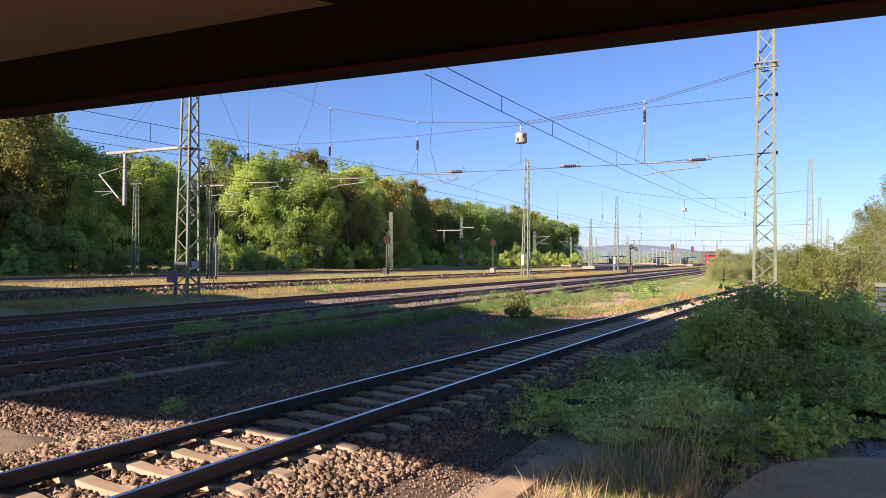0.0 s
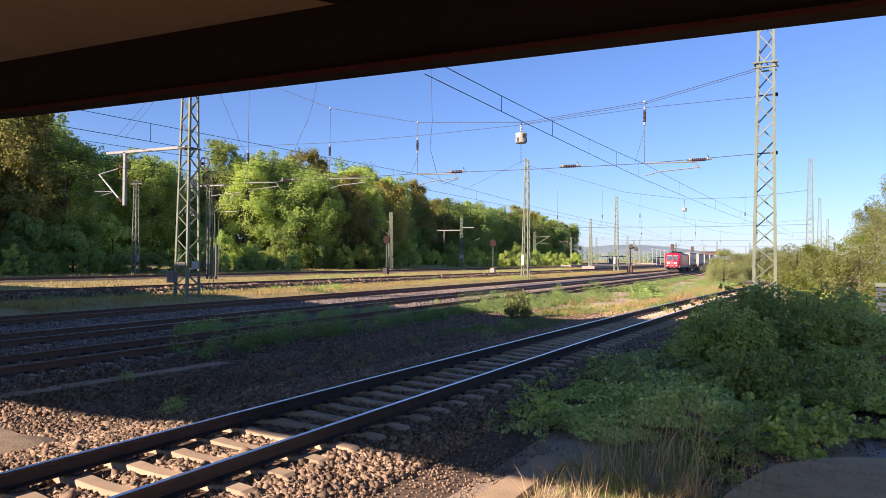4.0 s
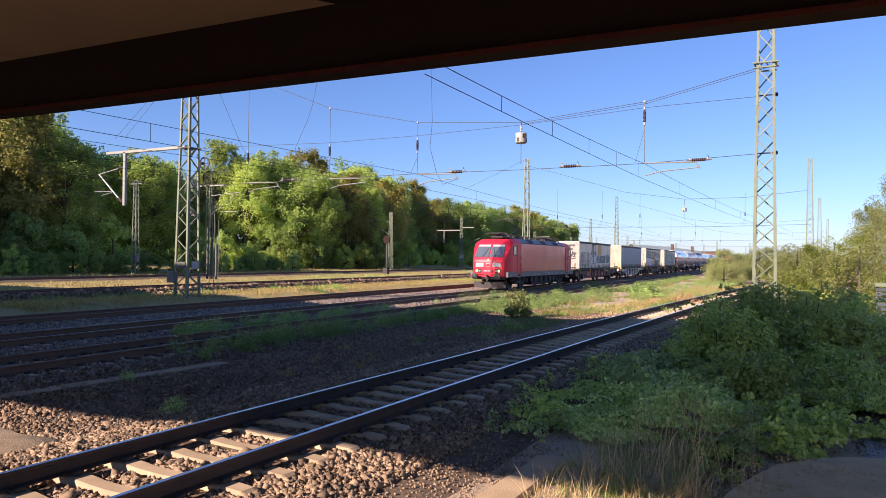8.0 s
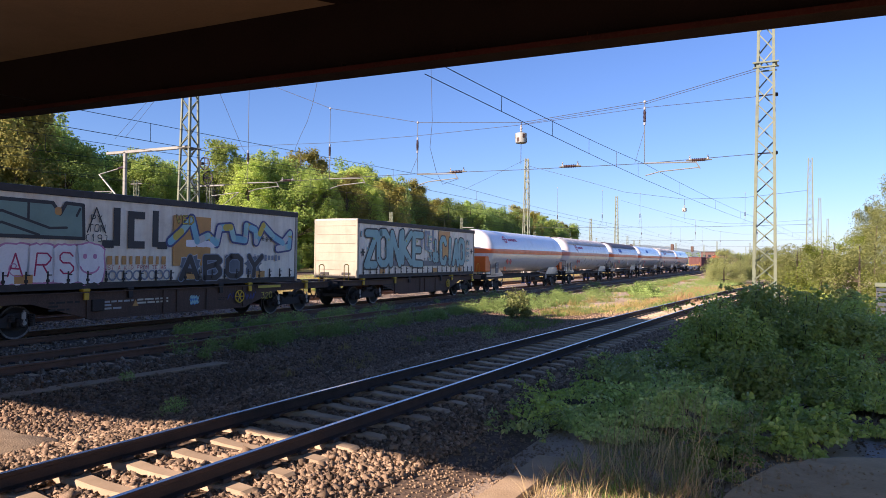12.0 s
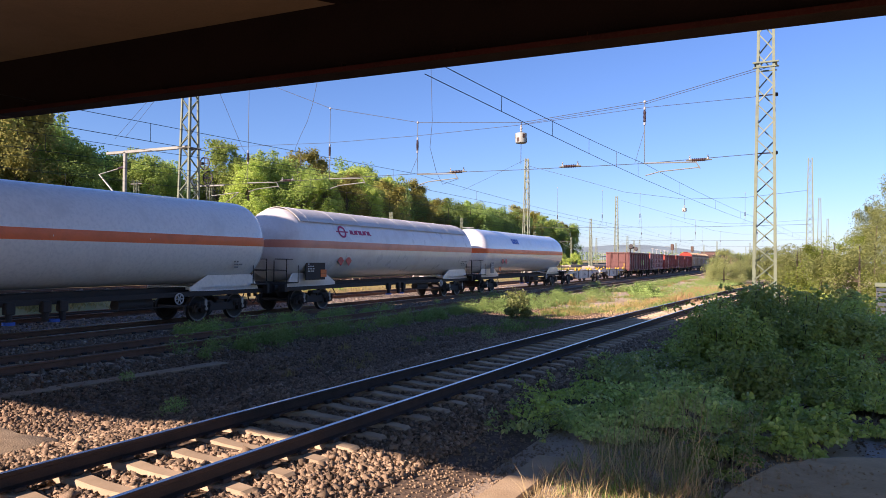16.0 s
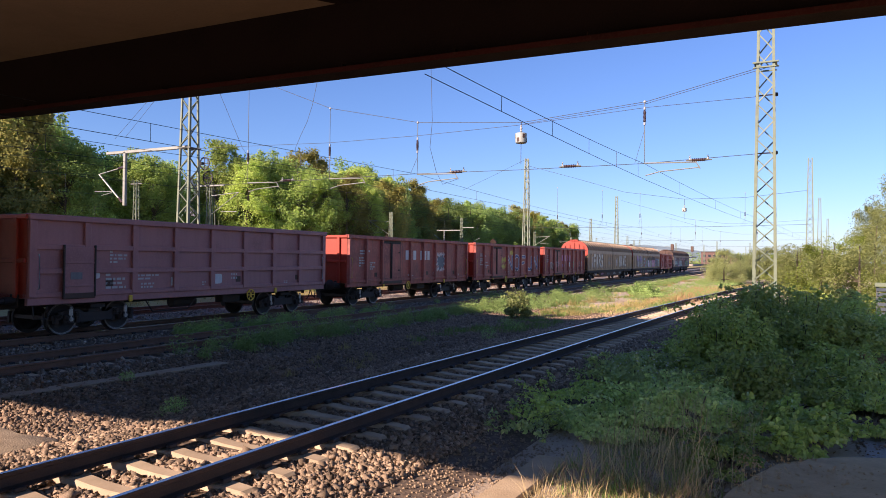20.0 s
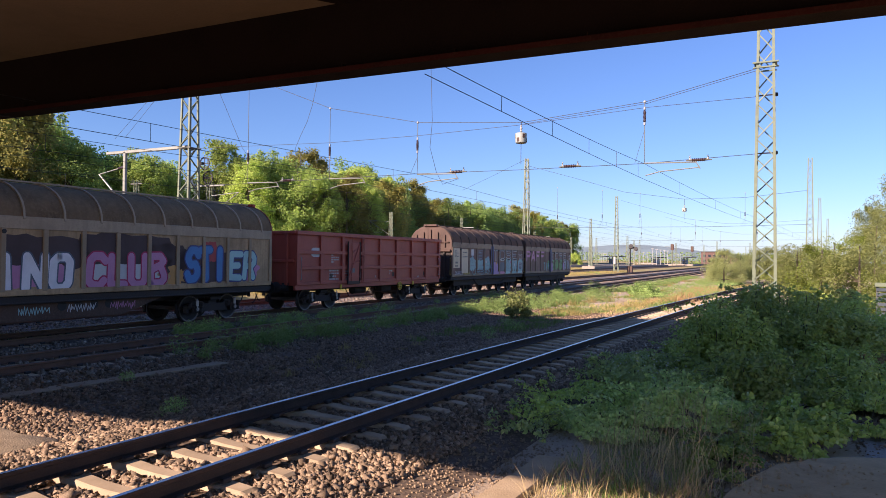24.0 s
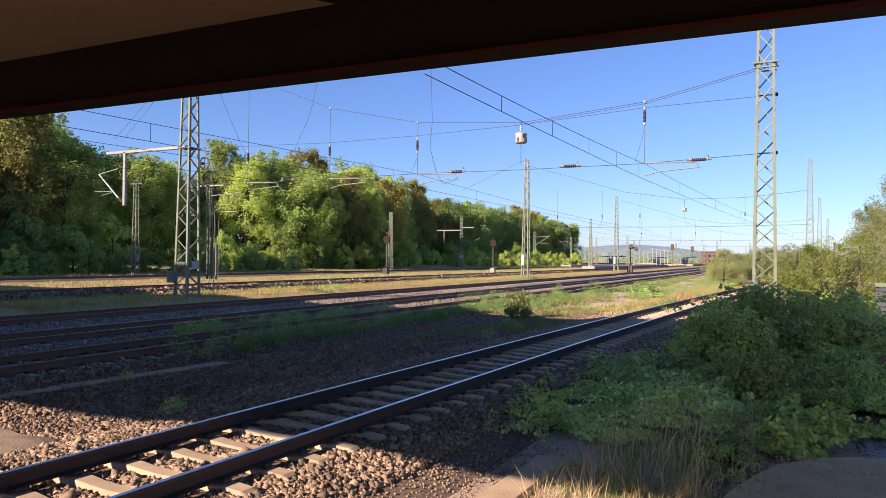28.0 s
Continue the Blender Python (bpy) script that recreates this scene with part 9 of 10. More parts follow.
curve_line(c3, [(-4.83 + 0.05 * b * math.cos(b), 1.95 + 0.05 * b * math.sin(b)) for b in np.linspace(0, 5.5, 18)], "pink", 0.03, 1.277)
for yy in (-2.82, -2.5):
    blob(c3, 1.2740, yy, 2.25, 0.12, 0.14, INK["pink"], "paint_dot", 19, 0.0, 12, 0.002)
curve_line(c3, [(-2.66 + 0.3 * math.cos(a), 1.98 + 0.22 * math.sin(a)) for a in np.linspace(3.3, 6.1, 9)], "pink", 0.05, 1.276)
curve_line(c3, [(-2.76, 2.95), (-2.47, 3.68), (-2.16, 2.95)], "black", 0.04)
tag(c3, "PY\nTON\n(19)", 0.27, "black", -2.46, 3.36, 1.266)
for i in range(9):
    part("firm_print", box((1.263, -2.0 + i * 0.25, 2.14), (0.004, 0.1 if i % 2 else 0.16, 0.26)), INK["orange"], c3, smooth=0)
tag(c3, "JUST A KID FROM TEXAS", 0.155, "red", -1.1, 1.92, 1.266)
for i in range(8):
    curve_line(c3, [(-1.9 + i * 0.29 + 0.13 * math.cos(a), 1.68 + 0.14 * math.sin(a)) for a in np.linspace(0, 6.3, 12)], "grey", 0.05, 1.2635)
tag(c3, "VED", 0.36, "yellow", 0.85, 3.5, 1.278, "black")
zig = [(0.25, 2.75), (0.7, 3.1), (1.15, 3.55), (1.4, 2.8), (1.9, 3.0), (2.3, 2.75), (2.45, 3.3), (3.0, 3.35), (3.15, 2.95), (3.75, 2.9), (3.8, 3.45), (4.3, 3.3), (4.35, 2.85), (4.75, 3.5), (5.3, 3.1), (5.9, 2.85), (6.35, 3.25), (6.3, 2.7), (5.6, 2.62)]
curve_line(c3, zig, "navy", 0.38, 1.266)
for k, (p, q) in enumerate(zip(zig, zig[1:])):
    for j in range(2):
        t0, t1 = j / 2, (j + 1) / 2
        curve_line(c3, [(p[0] + (q[0] - p[0]) * t, p[1] + (q[1] - p[1]) * t) for t in (t0, t1)], ("cyan", "mint", "yellow", "white", "cyan", "mint")[(k * 5 + j * 2) % 6], 0.24, 1.2705 + 0.0006 * ((k + j) % 4), "painted_patch")
for i in range(3):
    blob(c3, 1.268, 1.15 + 0.45 * i, 2.72, 0.5, 0.26, INK["chalk"], "painted_patch", 40 + i, 0.1, 16, 0.002)
tag(c3, "***", 0.34, "black", 4.95, 2.98, 1.279)
for yy, ww in ((1.1, 1.0), (2.1, 0.95), (3.15, 1.0), (4.2, 1.0)):
    blob(c3, 1.2650, yy, 1.93, ww + 0.06, 0.98, INK["white"], "painted_patch", 50 + int(yy), 0.4, 26, 0.002)
    blob(c3, 1.2672, yy, 1.93, ww, 0.9, INK["slate"], "painted_patch", 50 + int(yy), 0.4, 26, 0.002)
tag(c3, "ABOY", 0.95, "black", 2.65, 1.93, 1.269, "grey", bold=0.06, span=3.9)
for i in range(8):
    part("firm_print", box((1.263, 4.3 + i * 0.2, 2.25), (0.004, 0.12, 0.18 if i % 3 else 0.24)), INK["grey"], c3, smooth=0)
# a flower and a round shape drawn on the end wall
for i in range(6):
    a0 = i * math.pi / 3
    mb = MB()
    ribbon(mb, [(-0.45 + 0.28 * math.cos(a0) + 0.2 * math.cos(b), 3.25 + 0.28 * math.sin(a0) + 0.2 * math.sin(b)) for b in np.linspace(0, 6.3, 12)], 0.025, 6.874)
    part("drawn_petal", mb, INK["black"], c3, smooth=0).matrix_basis = ON_END
mb = MB()
ribbon(mb, [(0.5 + 0.42 * math.cos(b), 2.9 + 0.7 * math.sin(b)) for b in np.linspace(0, 6.3, 22)], 0.025, 6.874)
part("drawn_outline", mb, INK["black"], c3, smooth=0).matrix_basis = ON_END
# fourth swap body
blocks(c4, 1.262, "grey", MARK, -0.9, 3.3, 1.1)
part("orange_panel", box((1.2625, 2.4, 3.15), (0.006, 1.5, 1.5)), INK["orange"], c4, "faded orange square")
part("painted_patch", box((1.2635, -0.3, 2.02), (0.005, 11.0, 0.3)), INK["slate"], c4, "dark band under the letters", smooth=0)
tag(c4, "ZONKE", 2.1, "teal", -3.3, 2.78, 1.27, "black", bold=0.03, spacing=0.5, span=5.7)
tag(c4, "F", 0.7, "mint", 0.55, 3.25, 1.275, "black")
tag(c4, "3", 0.7, "mint", 0.55, 2.45, 1.275, "black")
blob(c4, 1.268, 1.25, 2.35, 0.95, 0.75, INK["black"], "painted_patch", 45, 0.2)
blob(c4, 1.272, 1.25, 2.35, 0.82, 0.62, INK["teal"], "painted_patch", 46, 0.2)
curve_line(c4, [(1.25, 2.5), (1.25, 3.3)], "black", 0.3, 1.2685)
curve_line(c4, [(1.25, 2.5), (1.25, 3.28)], "teal", 0.2, 1.2735)
tag(c4, "CIAO", 1.85, "teal", 3.55, 2.72, 1.27, "black", bold=0.03, spacing=0.5, span=3.2)
tag(c4, "1312", 0.5, "mint", 5.75, 2.75, 1.274, "black", tilt=90)
for yy, zz in ((-6.4, 2.55), (6.35, 2.75)):
    tag(c4, "*", 0.6, "black", yy, zz, 1.266)
tag(c4, "''", 0.7, "teal", -6.35, 3.25, 1.272, "black")
for i in range(22):
    blob(c4, 1.2795, -6.0 + i * 0.52 + 0.2 * math.sin(i * 3), 2.75 + 0.55 * math.sin(i * 2.1), 0.11, 0.13, INK[("mint", "lime", "slate")[i % 3]], "paint_dot", 40 + i, 0.1, 8)
# faint firm lettering on the blue body
blocks(c2, 1.257, "grey", [(0, 0, 0.9, 0.16)], 5.5, 2.0, 1.0)
tri = MB().ext([(-5.6, 1.78), (-5.35, 1.78), (-5.475, 1.55)], "x", 1.262, 1.268)
part("triangle_sign", tri, INK["orange"], c2, "orange warning triangle")
# orange end box of the first tank wagon
first = [o for o, q in TRAIN if abs(q - 100.75) < 0.1][0]
part("end_box", box((0.62, -8.55, 1.95), (1.35, 0.9, 1.05), 0.03), M_ORANGE, first, "orange equipment box")
part("end_box", box((0.9, 8.55, 1.75), (0.8, 0.7, 0.7), 0.03), M_ORANGE, first, "orange equipment box")
dark = [o for o, q in TRAIN if abs(q - 137.9) < 0.1][0]
tag(dark, "EUOH L", 0.8, "slate", -1.2, 2.1, 1.37, span=4.6, line_width=0.032)
scribble(dark, 0.9, 2.4, 0.9, 0.3, "slate", 400, 1.375, 0.03, 1)
tag(dark, "1LEO(EFT)WZT", 0.75, "slate", 4.9, 2.12, 1.37, span=4.4, line_width=0.032)
scribble(dark, 5.0, 2.6, 0.7, 0.25, "slate", 401, 1.44, 0.03, 1)
blob(dark, 1.37, 1.1, 1.95, 0.95, 0.4, M_PALE, "worn_patch", 402, 0.08)
# open wagons
for yy in (2.2, 3.5, 4.35):
    blob(g1, 1.386, yy, 2.0, 0.62, 0.85, INK["lime"], "green_stencil", int(yy * 10), 0.12)
    for k in range(6):
        blob(g1, 1.391, yy + 0.2 * math.sin(k * 2.4), 2.0 + 0.3 * math.cos(k * 1.7), 0.06, 0.06, INK["white"], "paint_dot", k, 0.1, 8)
for g, sd in ((g3, 1), (g5, 2)):
    for i in range(6):
        part("faded_mark", box((1.386, -1.0 + i * 0.42 + (0.35 if i > 2 else 0), 2.45), (0.006, 0.26 if i % 2 else 0.32, 0.5 if i != 1 else 0.36)), INK["white"] if g is g3 else INK["pink"], g, smooth=0)
scribble(g3, 3.0, 2.1, 1.1, 1.1, "white", 51, 1.379, 0.035, 4)
blob(g3, 1.378, 3.0, 2.1, 1.1, 1.0, INK["slate"], "painted_patch", 51, 0.5)
for ch, yy in zip("NOFUN", (0.0, 1.44, 2.87, 4.31, 5.72)):
    tag(g4, ch, 1.3, "navy", yy, 2.02, 1.379, "white", span=0.86, line_width=0.13)
scribble(g4, -1.4, 2.0, 1.2, 0.9, "yellow", 52, 1.379, 0.05, 2)
scribble(g4, 0.3, 2.75, 0.8, 0.4, "yellow", 57, 1.3785, 0.05, 1)
blob(g4, 1.412, -3.2, 1.75, 0.8, 0.5, INK["mint"], "painted_patch", 53, 0.2)
tag(g5, "D61Y", 0.55, "black", -4.2, 1.75, 1.39, "white")
blob(g5, 1.387, 1.2, 1.9, 0.6, 0.6, INK["white"], "painted_patch", 54, 0.5)
blob(g5, 1.387, -0.6, 1.8, 1.0, 0.45, INK["lilac"], "painted_patch", 55, 0.5)
tag(g5, "R P", 0.75, "green", 3.2, 1.75, 1.39, "white")
tag(g5, "GD", 0.6, "red", -2.7, 1.9, 1.44, "white")
blob(g2, 1.386, 0.3, 1.5, 0.4, 0.35, INK["white"], "notice", 56, 0.05)
blob(g2, 1.386, -4.6, 1.75, 0.42, 0.3, INK["white"], "notice", 58, 0.05)
part("ladder", MB().tube([(1.5, -2.6, 1.2), (1.5, -2.6, 3.2)], 0.02, 5).tube([(1.5, -1.6, 1.2), (1.5, -1.6, 3.2)], 0.02, 5).tube([(1.5, -2.6, 1.9), (1.5, -1.6, 2.4)], 0.02, 5).tube([(1.5, -2.6, 2.5), (1.5, -1.6, 3.0)], 0.02, 5).tube([(1.5, -2.6, 3.2), (1.5, -1.6, 3.2)], 0.02, 5), M_GOND_NEW, g6)
blob(g6, 1.386, -5.1, 2.5, 0.85, 0.4, INK["white"], "notice", 59, 0.03)
# taupe vans
tag(v1, "FARS", 1.5, "cream", -7.0, 2.2, 1.4140, "slate", bold=0.06, span=3.8)
blob(v1, 1.4060, -9.2, 2.1, 0.9, 1.4, INK["white"], "painted_patch", 61, 0.5)
tag(v1, "NINE", 1.4, "cream", 5.6, 2.2, 1.4140, "slate", bold=0.06, span=3.6)
blob(v1, 1.4060, 2.4, 2.1, 0.9, 1.2, INK["white"], "painted_patch", 62, 0.5)
blob(v2, 1.4060, -6.6, 2.7, 5.2, 0.7, INK["yellow"], "painted_patch", 63, 0.45)
tag(v2, "WISPA", 1.2, "lilac", -6.6, 2.72, 1.4190, "navy", bold=0.05, tilt=-3)
tag(v2, "NAHER", 1.25, "grey", -6.2, 2.0, 1.4140, "white", bold=0.01, span=4.2)
blob(v2, 1.4045, -1.9, 2.05, 4.3, 1.4040, INK["white"], "painted_patch", 64, 0.3)
blob(v2, 1.4060, -1.9, 2.05, 4.2, 1.38, INK["red"], "painted_patch", 64, 0.3)
tag(v2, "FUN", 1.4, "teal", -2.0, 2.0, 1.4190, "black", bold=0.06, span=3.0)
INK["soot"] = paint("ink_soot", (0.09, 0.055, 0.05), rough=0.7)
for yy, zz, ww, hh, sd in ((2.0, 2.3, 3.6, 1.1, 65), (5.0, 2.4, 3.6, 1.2, 66), (6.6, 2.2, 1.6, 1.0, 67), (8.6, 1.9, 4.0, 1.2, 70)):
    blob(v2, 1.4062, yy, zz, ww, hh, INK["soot"], "painted_patch", sd, 0.2, 34, 0.003)
for yy, ink, edge, tx in ((1.7, "chalk", "pink", "RINO"), (5.0, "pink", "white", "CLUB")):
    blob(v2, 1.4100, yy, 1.72, 3.0, 0.75, INK[edge], "painted_patch", 65 + int(yy), 0.3, 30, 0.003)
    tag(v2, tx, 1.15, ink, yy, 1.82, 1.4190, "crimson" if ink == "pink" else "slate", bold=0.06, span=2.7)
blob(v2, 1.4100, 6.9, 1.65, 0.9, 0.7, INK["orange"], "painted_patch", 71, 0.5, 26, 0.003)
tag(v2, "STI", 1.3, "blue", 8.15, 2.0, 1.4220, "navy", bold=0.06, span=1.7)
blob(v2, 1.4100, 8.35, 2.45, 0.7, 0.75, INK["red"], "painted_patch", 68, 0.2)
tag(v2, "ER", 1.15, "mint", 9.9, 1.92, 1.4220, "navy", bold=0.06, span=1.2)
blob(v2, 1.4060, 10.4, 1.75, 1.0, 0.8, INK["pink"], "painted_patch", 69, 0.5)
for i, yy in enumerate((-5.6, -4.0, -2.2, -0.6, 0.8, 2.2, 3.6, 5.0)):
    scribble(v2, yy, 0.78, 0.95, 0.26, ("white", "grey", "white", "pink", "white", "mint", "white", "pink")[i], 300 + i, 1.24, 0.02, 1)
# brown vans: posters and letters
M_POSTER = mat("yellowed_poster", (0.78, 0.66, 0.46), (0.6, 0.49, 0.33), (0.7, 0.6, 0.42), rough=0.8, scale=1.6, fine=14, bump=0.02, streak=0.4)
part("poster", box((1.4160, -5.63, 2.33), (0.01, 0.96, 1.2), 0.003), M_POSTER, v3, "pale torn poster")
part("poster", box((1.4160, -4.41, 2.14), (0.01, 0.98, 1.5), 0.003), M_POSTER, v3, "pale yellow poster")
part("notice", box((1.4160, -3.25, 2.7), (0.01, 0.4, 0.4), 0.003), INK["white"], v3, "small white notice")
for i, (yy, zz, ww, rr) in enumerate(((-5.63, 2.6, 0.6, 6), (-4.41, 2.55, 0.7, 3), (-5.63, 1.95, 0.4, 2))):
    bars(v3, 1.4220, yy, zz, ww, 0.4, rr, M_SKIRT, 70 + i)
scribble(v3, -1.98, 2.5, 0.6, 0.6, "grey", 69, 1.4180, 0.02, 3)
curve_line(v3, [(-2.35, 2.15), (-2.35, 2.85), (-1.6, 2.85), (-1.6, 2.15), (-2.35, 2.15)], "grey", 0.02, 1.4185)
tag(v3, "TOSE", 0.95, "black", 2.58, 2.6, 1.4240, "white", bold=0.0, span=4.55, line_width=0.1)
for yy, zz, ww, hh, ink in ((-3.2, 1.95, 1.0, 0.9, "teal"), (-2.0, 1.9, 1.05, 0.75, "teal"), (-0.78, 1.95, 1.0, 1.0, "teal"), (0.72, 1.75, 0.95, 0.8, "lilac"), (1.95, 1.75, 1.0, 0.8, "slate"),
                            (3.2, 1.9, 1.1, 0.95, "teal"), (4.4, 1.9, 1.1, 0.95, "teal"), (5.6, 1.85, 0.95, 0.95, "slate")):
    blob(v3, 1.4170, yy, zz, ww, hh, INK[ink], "painted_patch", 80 + int(yy * 3), 0.3)
tag(v3, "ALA", 0.85, "teal", -2.0, 2.05, 1.4240, "grey", bold=0.06, span=3.5)
tag(v3, "URBAN", 0.4, "teal", -1.75, 1.44, 1.4600, "slate", bold=0.03, span=3.1)
tag(v3, "ZWO", 0.95, "teal", 4.4, 1.85, 1.4240, "grey", bold=0.06, span=3.4)
for yy, ink in ((3.0, "mint"), (4.3, "teal"), (5.5, "mint"), (1.9, "pink"), (0.8, "lilac")):
    blob(v3, 1.4420, yy, 1.34, 1.15, 0.2, INK[ink], "painted_patch", 131 + int(yy), 0.25)
for i in range(7):
    blob(v3, 1.4290, -1.0 + i * 0.9, 2.1 + 0.2 * math.sin(i * 5), 0.18, 0.18, INK[("white", "pink", "orange", "white", "yellow", "pink", "white")[i]], "paint_dot", 90 + i, 0.1, 10)
blob(v3, 1.4170, 0.0, 2.6, 0.4, 0.9, INK["orange"], "painted_patch", 97, 0.5)
tag(v3, "TOSES\nPAFF\nSNIDE\n708", 0.26, "white", 5.75, 2.55, 1.4200)
tag(v3, "SNAKES", 0.26, "white", -5.4, 1.42, 1.4600)
scribble(v3, -4.2, 1.36, 1.1, 0.16, "yellow", 73, 1.4600, 0.02, 1)
tag(v4, "PAFF", 0.95, "pink", -3.8, 2.56, 1.412, None, bold=0.06, span=4.2)
tag(v4, "TOSE", 0.9, "black", 2.58, 2.6, 1.424, "white", bold=0.0, span=4.5, line_width=0.1)
for i in range(8):
    blob(v4, 1.4170, -1.2 + i * 0.85, 1.75 + 0.1 * math.sin(i * 2), 0.85, 0.8, INK[("grey", "green", "lilac", "green", "green", "lime", "lilac", "grey")[i]], "painted_patch", 100 + i, 0.35)
tag(v4, "STAR", 1.0, "green", 2.2, 1.85, 1.4240, "black", bold=0.05)
tag(v4, "TIM", 0.75, "teal", -0.9, 1.7, 1.4240, "black", bold=0.04)
tag(v4, "ZHA", 0.85, "grey", 5.1, 1.85, 1.4240, "white", bold=0.03)
blob(v4, 1.4170, 0.0, 2.4, 0.4, 0.6, INK["orange"], "painted_patch", 110, 0.3)
for v in (v3, v4):
    for s in (-1, 1):
        part("pillar_stripe", box((1.478, s * 0.18, 2.2), (0.012, 0.14, 1.9), 0.004), INK["navy"], v, "blue-painted joint strip")

for i in range(5):
    scribble(v1, -7.5 + i * 3.1, 0.78, 1.2, 0.28, ("white", "pink", "grey", "white", "mint")[i], 200 + i, 1.245, 0.025, 1)
scribble(v1, -1.5, 2.2, 2.0, 0.9, "grey", 210, 1.4080, 0.03, 2)
scribble(g5, 5.2, 1.9, 1.0, 0.6, "white", 211, 1.379, 0.03, 2)
scribble(v4, 6.0, 2.5, 0.5, 0.5, "white", 212, 1.4200, 0.025, 2)


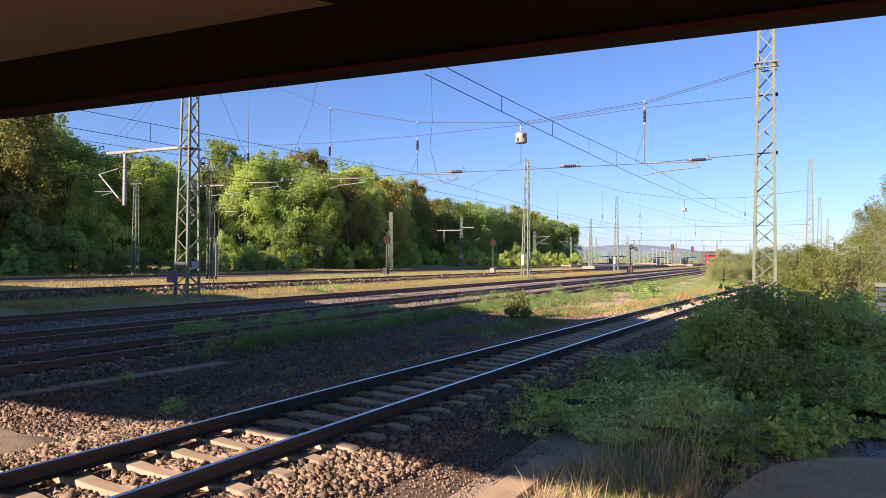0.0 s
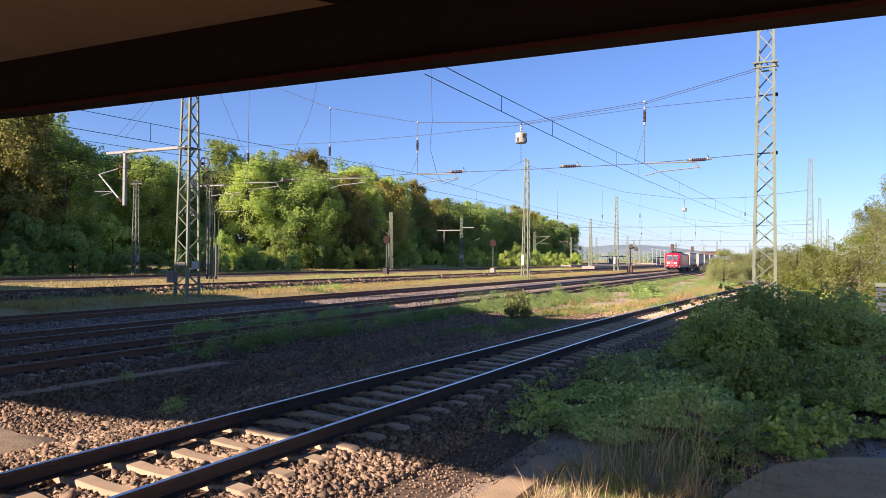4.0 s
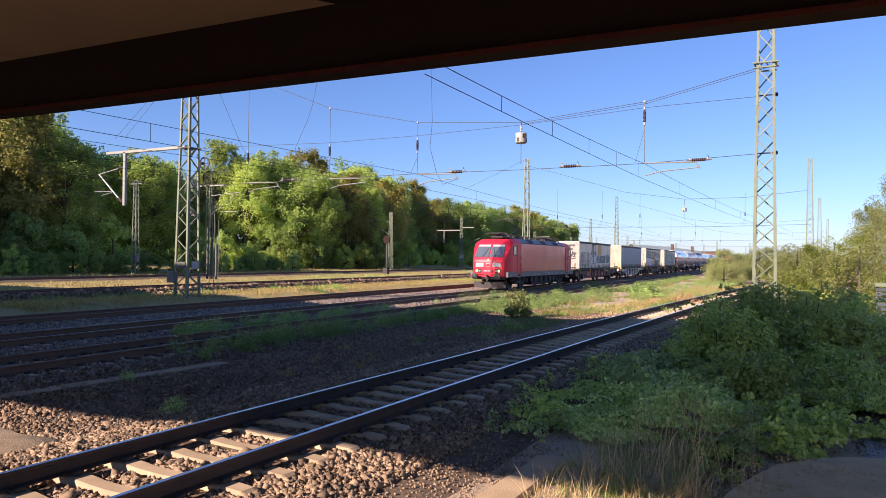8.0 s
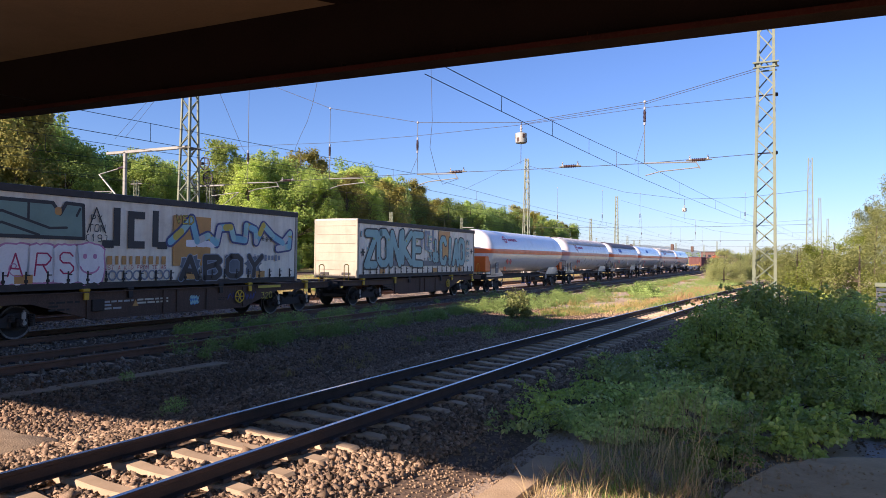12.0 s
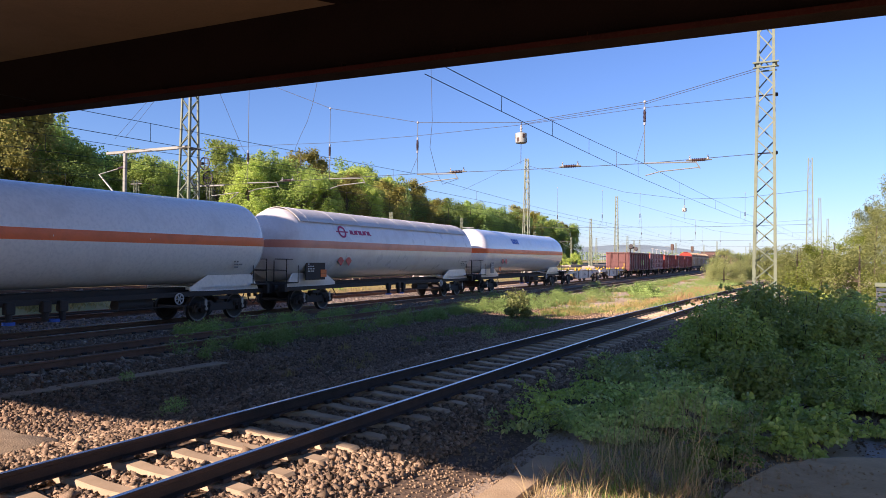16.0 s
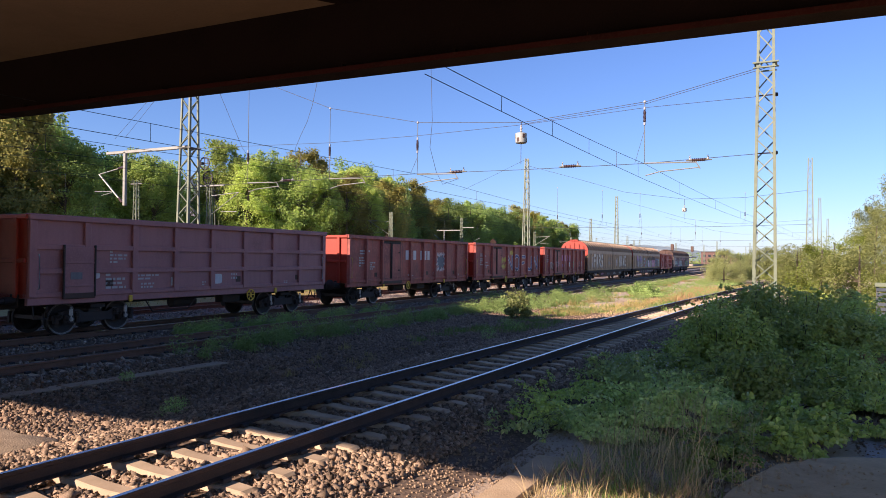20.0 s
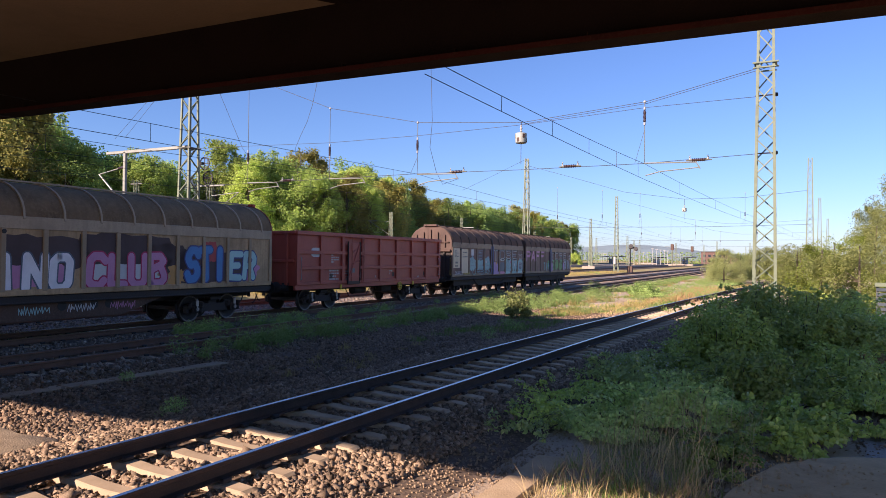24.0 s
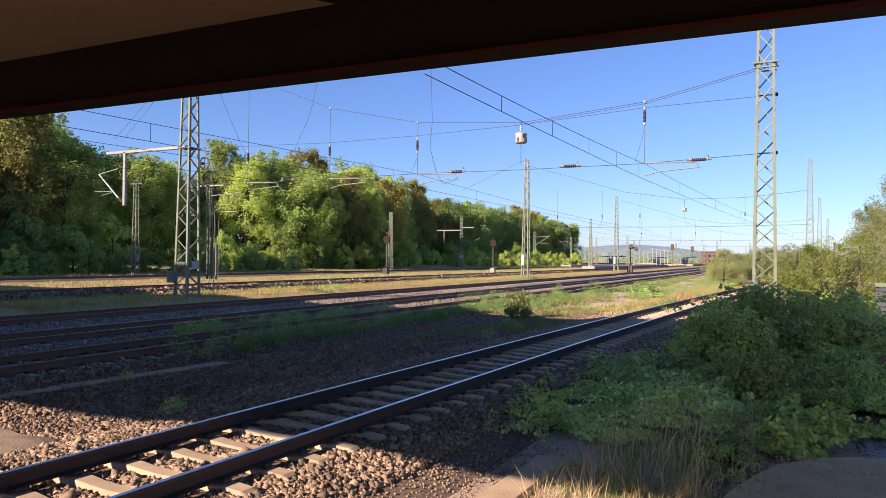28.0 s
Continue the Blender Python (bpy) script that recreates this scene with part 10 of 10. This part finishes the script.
def stones(name, label, n, size, xr, yr, material, seed, sink=0.3, keep=None, lift=0.0):
    """Loose stones on the ground: one mesh of many small angular lumps."""
    rng = np.random.default_rng(seed)
    tv = np.array([(x, y, z) for x in (-0.8, 0.8) for y in (-0.8, 0.8) for z in (-0.8, 0.8)])
    tf = np.array([(0, 1, 3), (0, 3, 2), (4, 6, 7), (4, 7, 5), (0, 4, 5), (0, 5, 1), (2, 3, 7), (2, 7, 6), (0, 2, 6), (0, 6, 4), (1, 5, 7), (1, 7, 3)])
    x = rng.uniform(*xr, n)
    y = rng.uniform(*yr, n) if keep is None or len(keep) < 2 else yr[0] + (yr[1] - yr[0]) * rng.random(n) ** keep[1]
    x = x + (path_a(y) if keep and keep[0] == "A" else bend(y))
    s = rng.uniform(size[0], size[1], n) * np.where(rng.random(n) < 0.06, 1.6, 1)
    z = ground_z(x, y) + lift + s * (0.45 - sink) + rng.uniform(-0.01, 0.012, n)
    if keep and keep[0] == "A":
        on_sleeper = (np.abs(x - path_a(y)) < 1.24) & (np.abs((y - 9.0 + 0.3) % 0.6 - 0.3) < 0.15)
        on_rail = np.abs(np.abs(x - path_a(y)) - 0.7535) < 0.085
        inside = np.abs(x - path_a(y)) < 0.68
        z = np.where(inside, z - 0.015, z)
        ok = ~(on_sleeper | on_rail)
        x, y, z, s = x[ok], y[ok], z[ok], s[ok]
        n = len(x)
    else:
        ok = np.ones(n, bool)
        for xt, ph in ((X_NEAR, 0.1), (X_RUN, 0.3), (X_FAR, 0.2)):
            off = np.abs(x - xt - bend(y))
            ok &= ~((off < 1.26) & (np.abs((y - ph + 0.3) % 0.6 - 0.3) < 0.13)) & ~(np.abs(off - 0.7535) < 0.09)
        x, y, z, s = x[ok], y[ok], z[ok], s[ok]
        n = len(x)
    q = rng.normal(size=(n, 4))
    q /= np.linalg.norm(q, axis=1)[:, None]
    w, a, b, c = q.T
    R = np.stack([np.stack([1 - 2 * (b * b + c * c), 2 * (a * b - c * w), 2 * (a * c + b * w)], -1),
                  np.stack([2 * (a * b + c * w), 1 - 2 * (a * a + c * c), 2 * (b * c - a * w)], -1),
                  np.stack([2 * (a * c - b * w), 2 * (b * c + a * w), 1 - 2 * (a * a + b * b)], -1)], 1)
    loc = (tv[None] + rng.uniform(-0.62, 0.62, (n, len(tv), 3))) * (s[:, None, None] * np.stack([rng.uniform(0.75, 1.25, n), rng.uniform(0.7, 1.1, n), rng.uniform(0.5, 0.9, n)], 1)[:, None, :])
    P = np.einsum("nij,nkj->nki", R, loc) + np.stack([x, y, z], 1)[:, None, :]
    F = tf[None] + (np.arange(n) * len(tv))[:, None, None]
    me = bpy.data.meshes.new(name)
    me.vertices.add(n * len(tv))
    me.vertices.foreach_set("co", P.ravel())
    k = n * len(tf)
    me.loops.add(k * 3)
    me.loops.foreach_set("vertex_index", F.ravel().astype(np.int32))
    me.polygons.add(k)
    me.polygons.foreach_set("loop_start", np.arange(0, k * 3, 3, dtype=np.int32))
    me.update(calc_edges=True)
    me.materials.append(material)
    ob = new(name, me)
    return tagged(ob, label, "ballast", kind="stuff")


stones("ballast_stones", "coarse brown ballast stones round the siding", 50000, (0.016, 0.04), (-3.6, 2.05), (4.2, 13), M_STONE, 1, keep=("A", 1.3))
stones("ballast_stones", "coarse brown ballast stones along the siding", 30000, (0.018, 0.042), (-3.2, 2.7), (13, 40), M_STONE, 2, keep=("A", 1.6))
stones("ballast_stones", "dark ballast stones between the siding and main tracks", 46000, (0.015, 0.038), (-13.6, -7.6), (4.5, 36), M_STONE_DARK, 3, keep=("B", 1.4))
stones("ballast_stones", "grey ballast stones round the main tracks", 38000, (0.022, 0.045), (-27.4, -13.0), (6, 60), M_STONE_GREY, 4, keep=("B", 1.5))
stones("gravel", "small loose sandy gravel on the dirt beside the trough", 13000, (0.006, 0.016), (2.0, 6.3), (3.2, 12), M_TROUGH, 5, keep=("A", 1.2))
stones("ballast_stones", "dark rubble bank beside the yard track", 7000, (0.05, 0.11), (-36.7, -35.5), (20, 130), M_STONE_DARK, 7, keep=("B", 1.4))
stones("gravel", "loose gravel and grit on the damp path", 3500, (0.008, 0.022), (0.9, 4.2), (10.4, 22), M_STONE_DARK, 6, keep=("B", 1.3))
rl = np.random.default_rng(61)
lx, ly = rl.uniform(0.3, 4.0, 700), 10.9 + 7 * rl.random(700) ** 1.3
litter = leaves("leaf_litter", np.stack([lx, ly, ground_z(lx, ly) + 0.03], 1), (0.035, 0.08), leaf_mat("fallen_leaves", (0.2, 0.11, 0.05), (0.42, 0.26, 0.12), through=0.1, rough=0.8), rl, flat=2.5)
tagged(new("leaf_litter", litter), "brown fallen leaves on the damp path", "fallen leaves", kind="stuff")
stones("gravel", "grit and small stones on the concrete slab", 1600, (0.005, 0.014), (-0.5, 2.4), (6.2, 9.8), M_SLAB, 8, keep=("B", 1.0), lift=0.2)

stones("ballast_stones", "stones strewn over the sunken slab's edges", 1500, (0.014, 0.034), (-11.1, -8.5), (4.5, 6.5), M_STONE, 9, keep=("B", 1.0), lift=0.03)


motions()
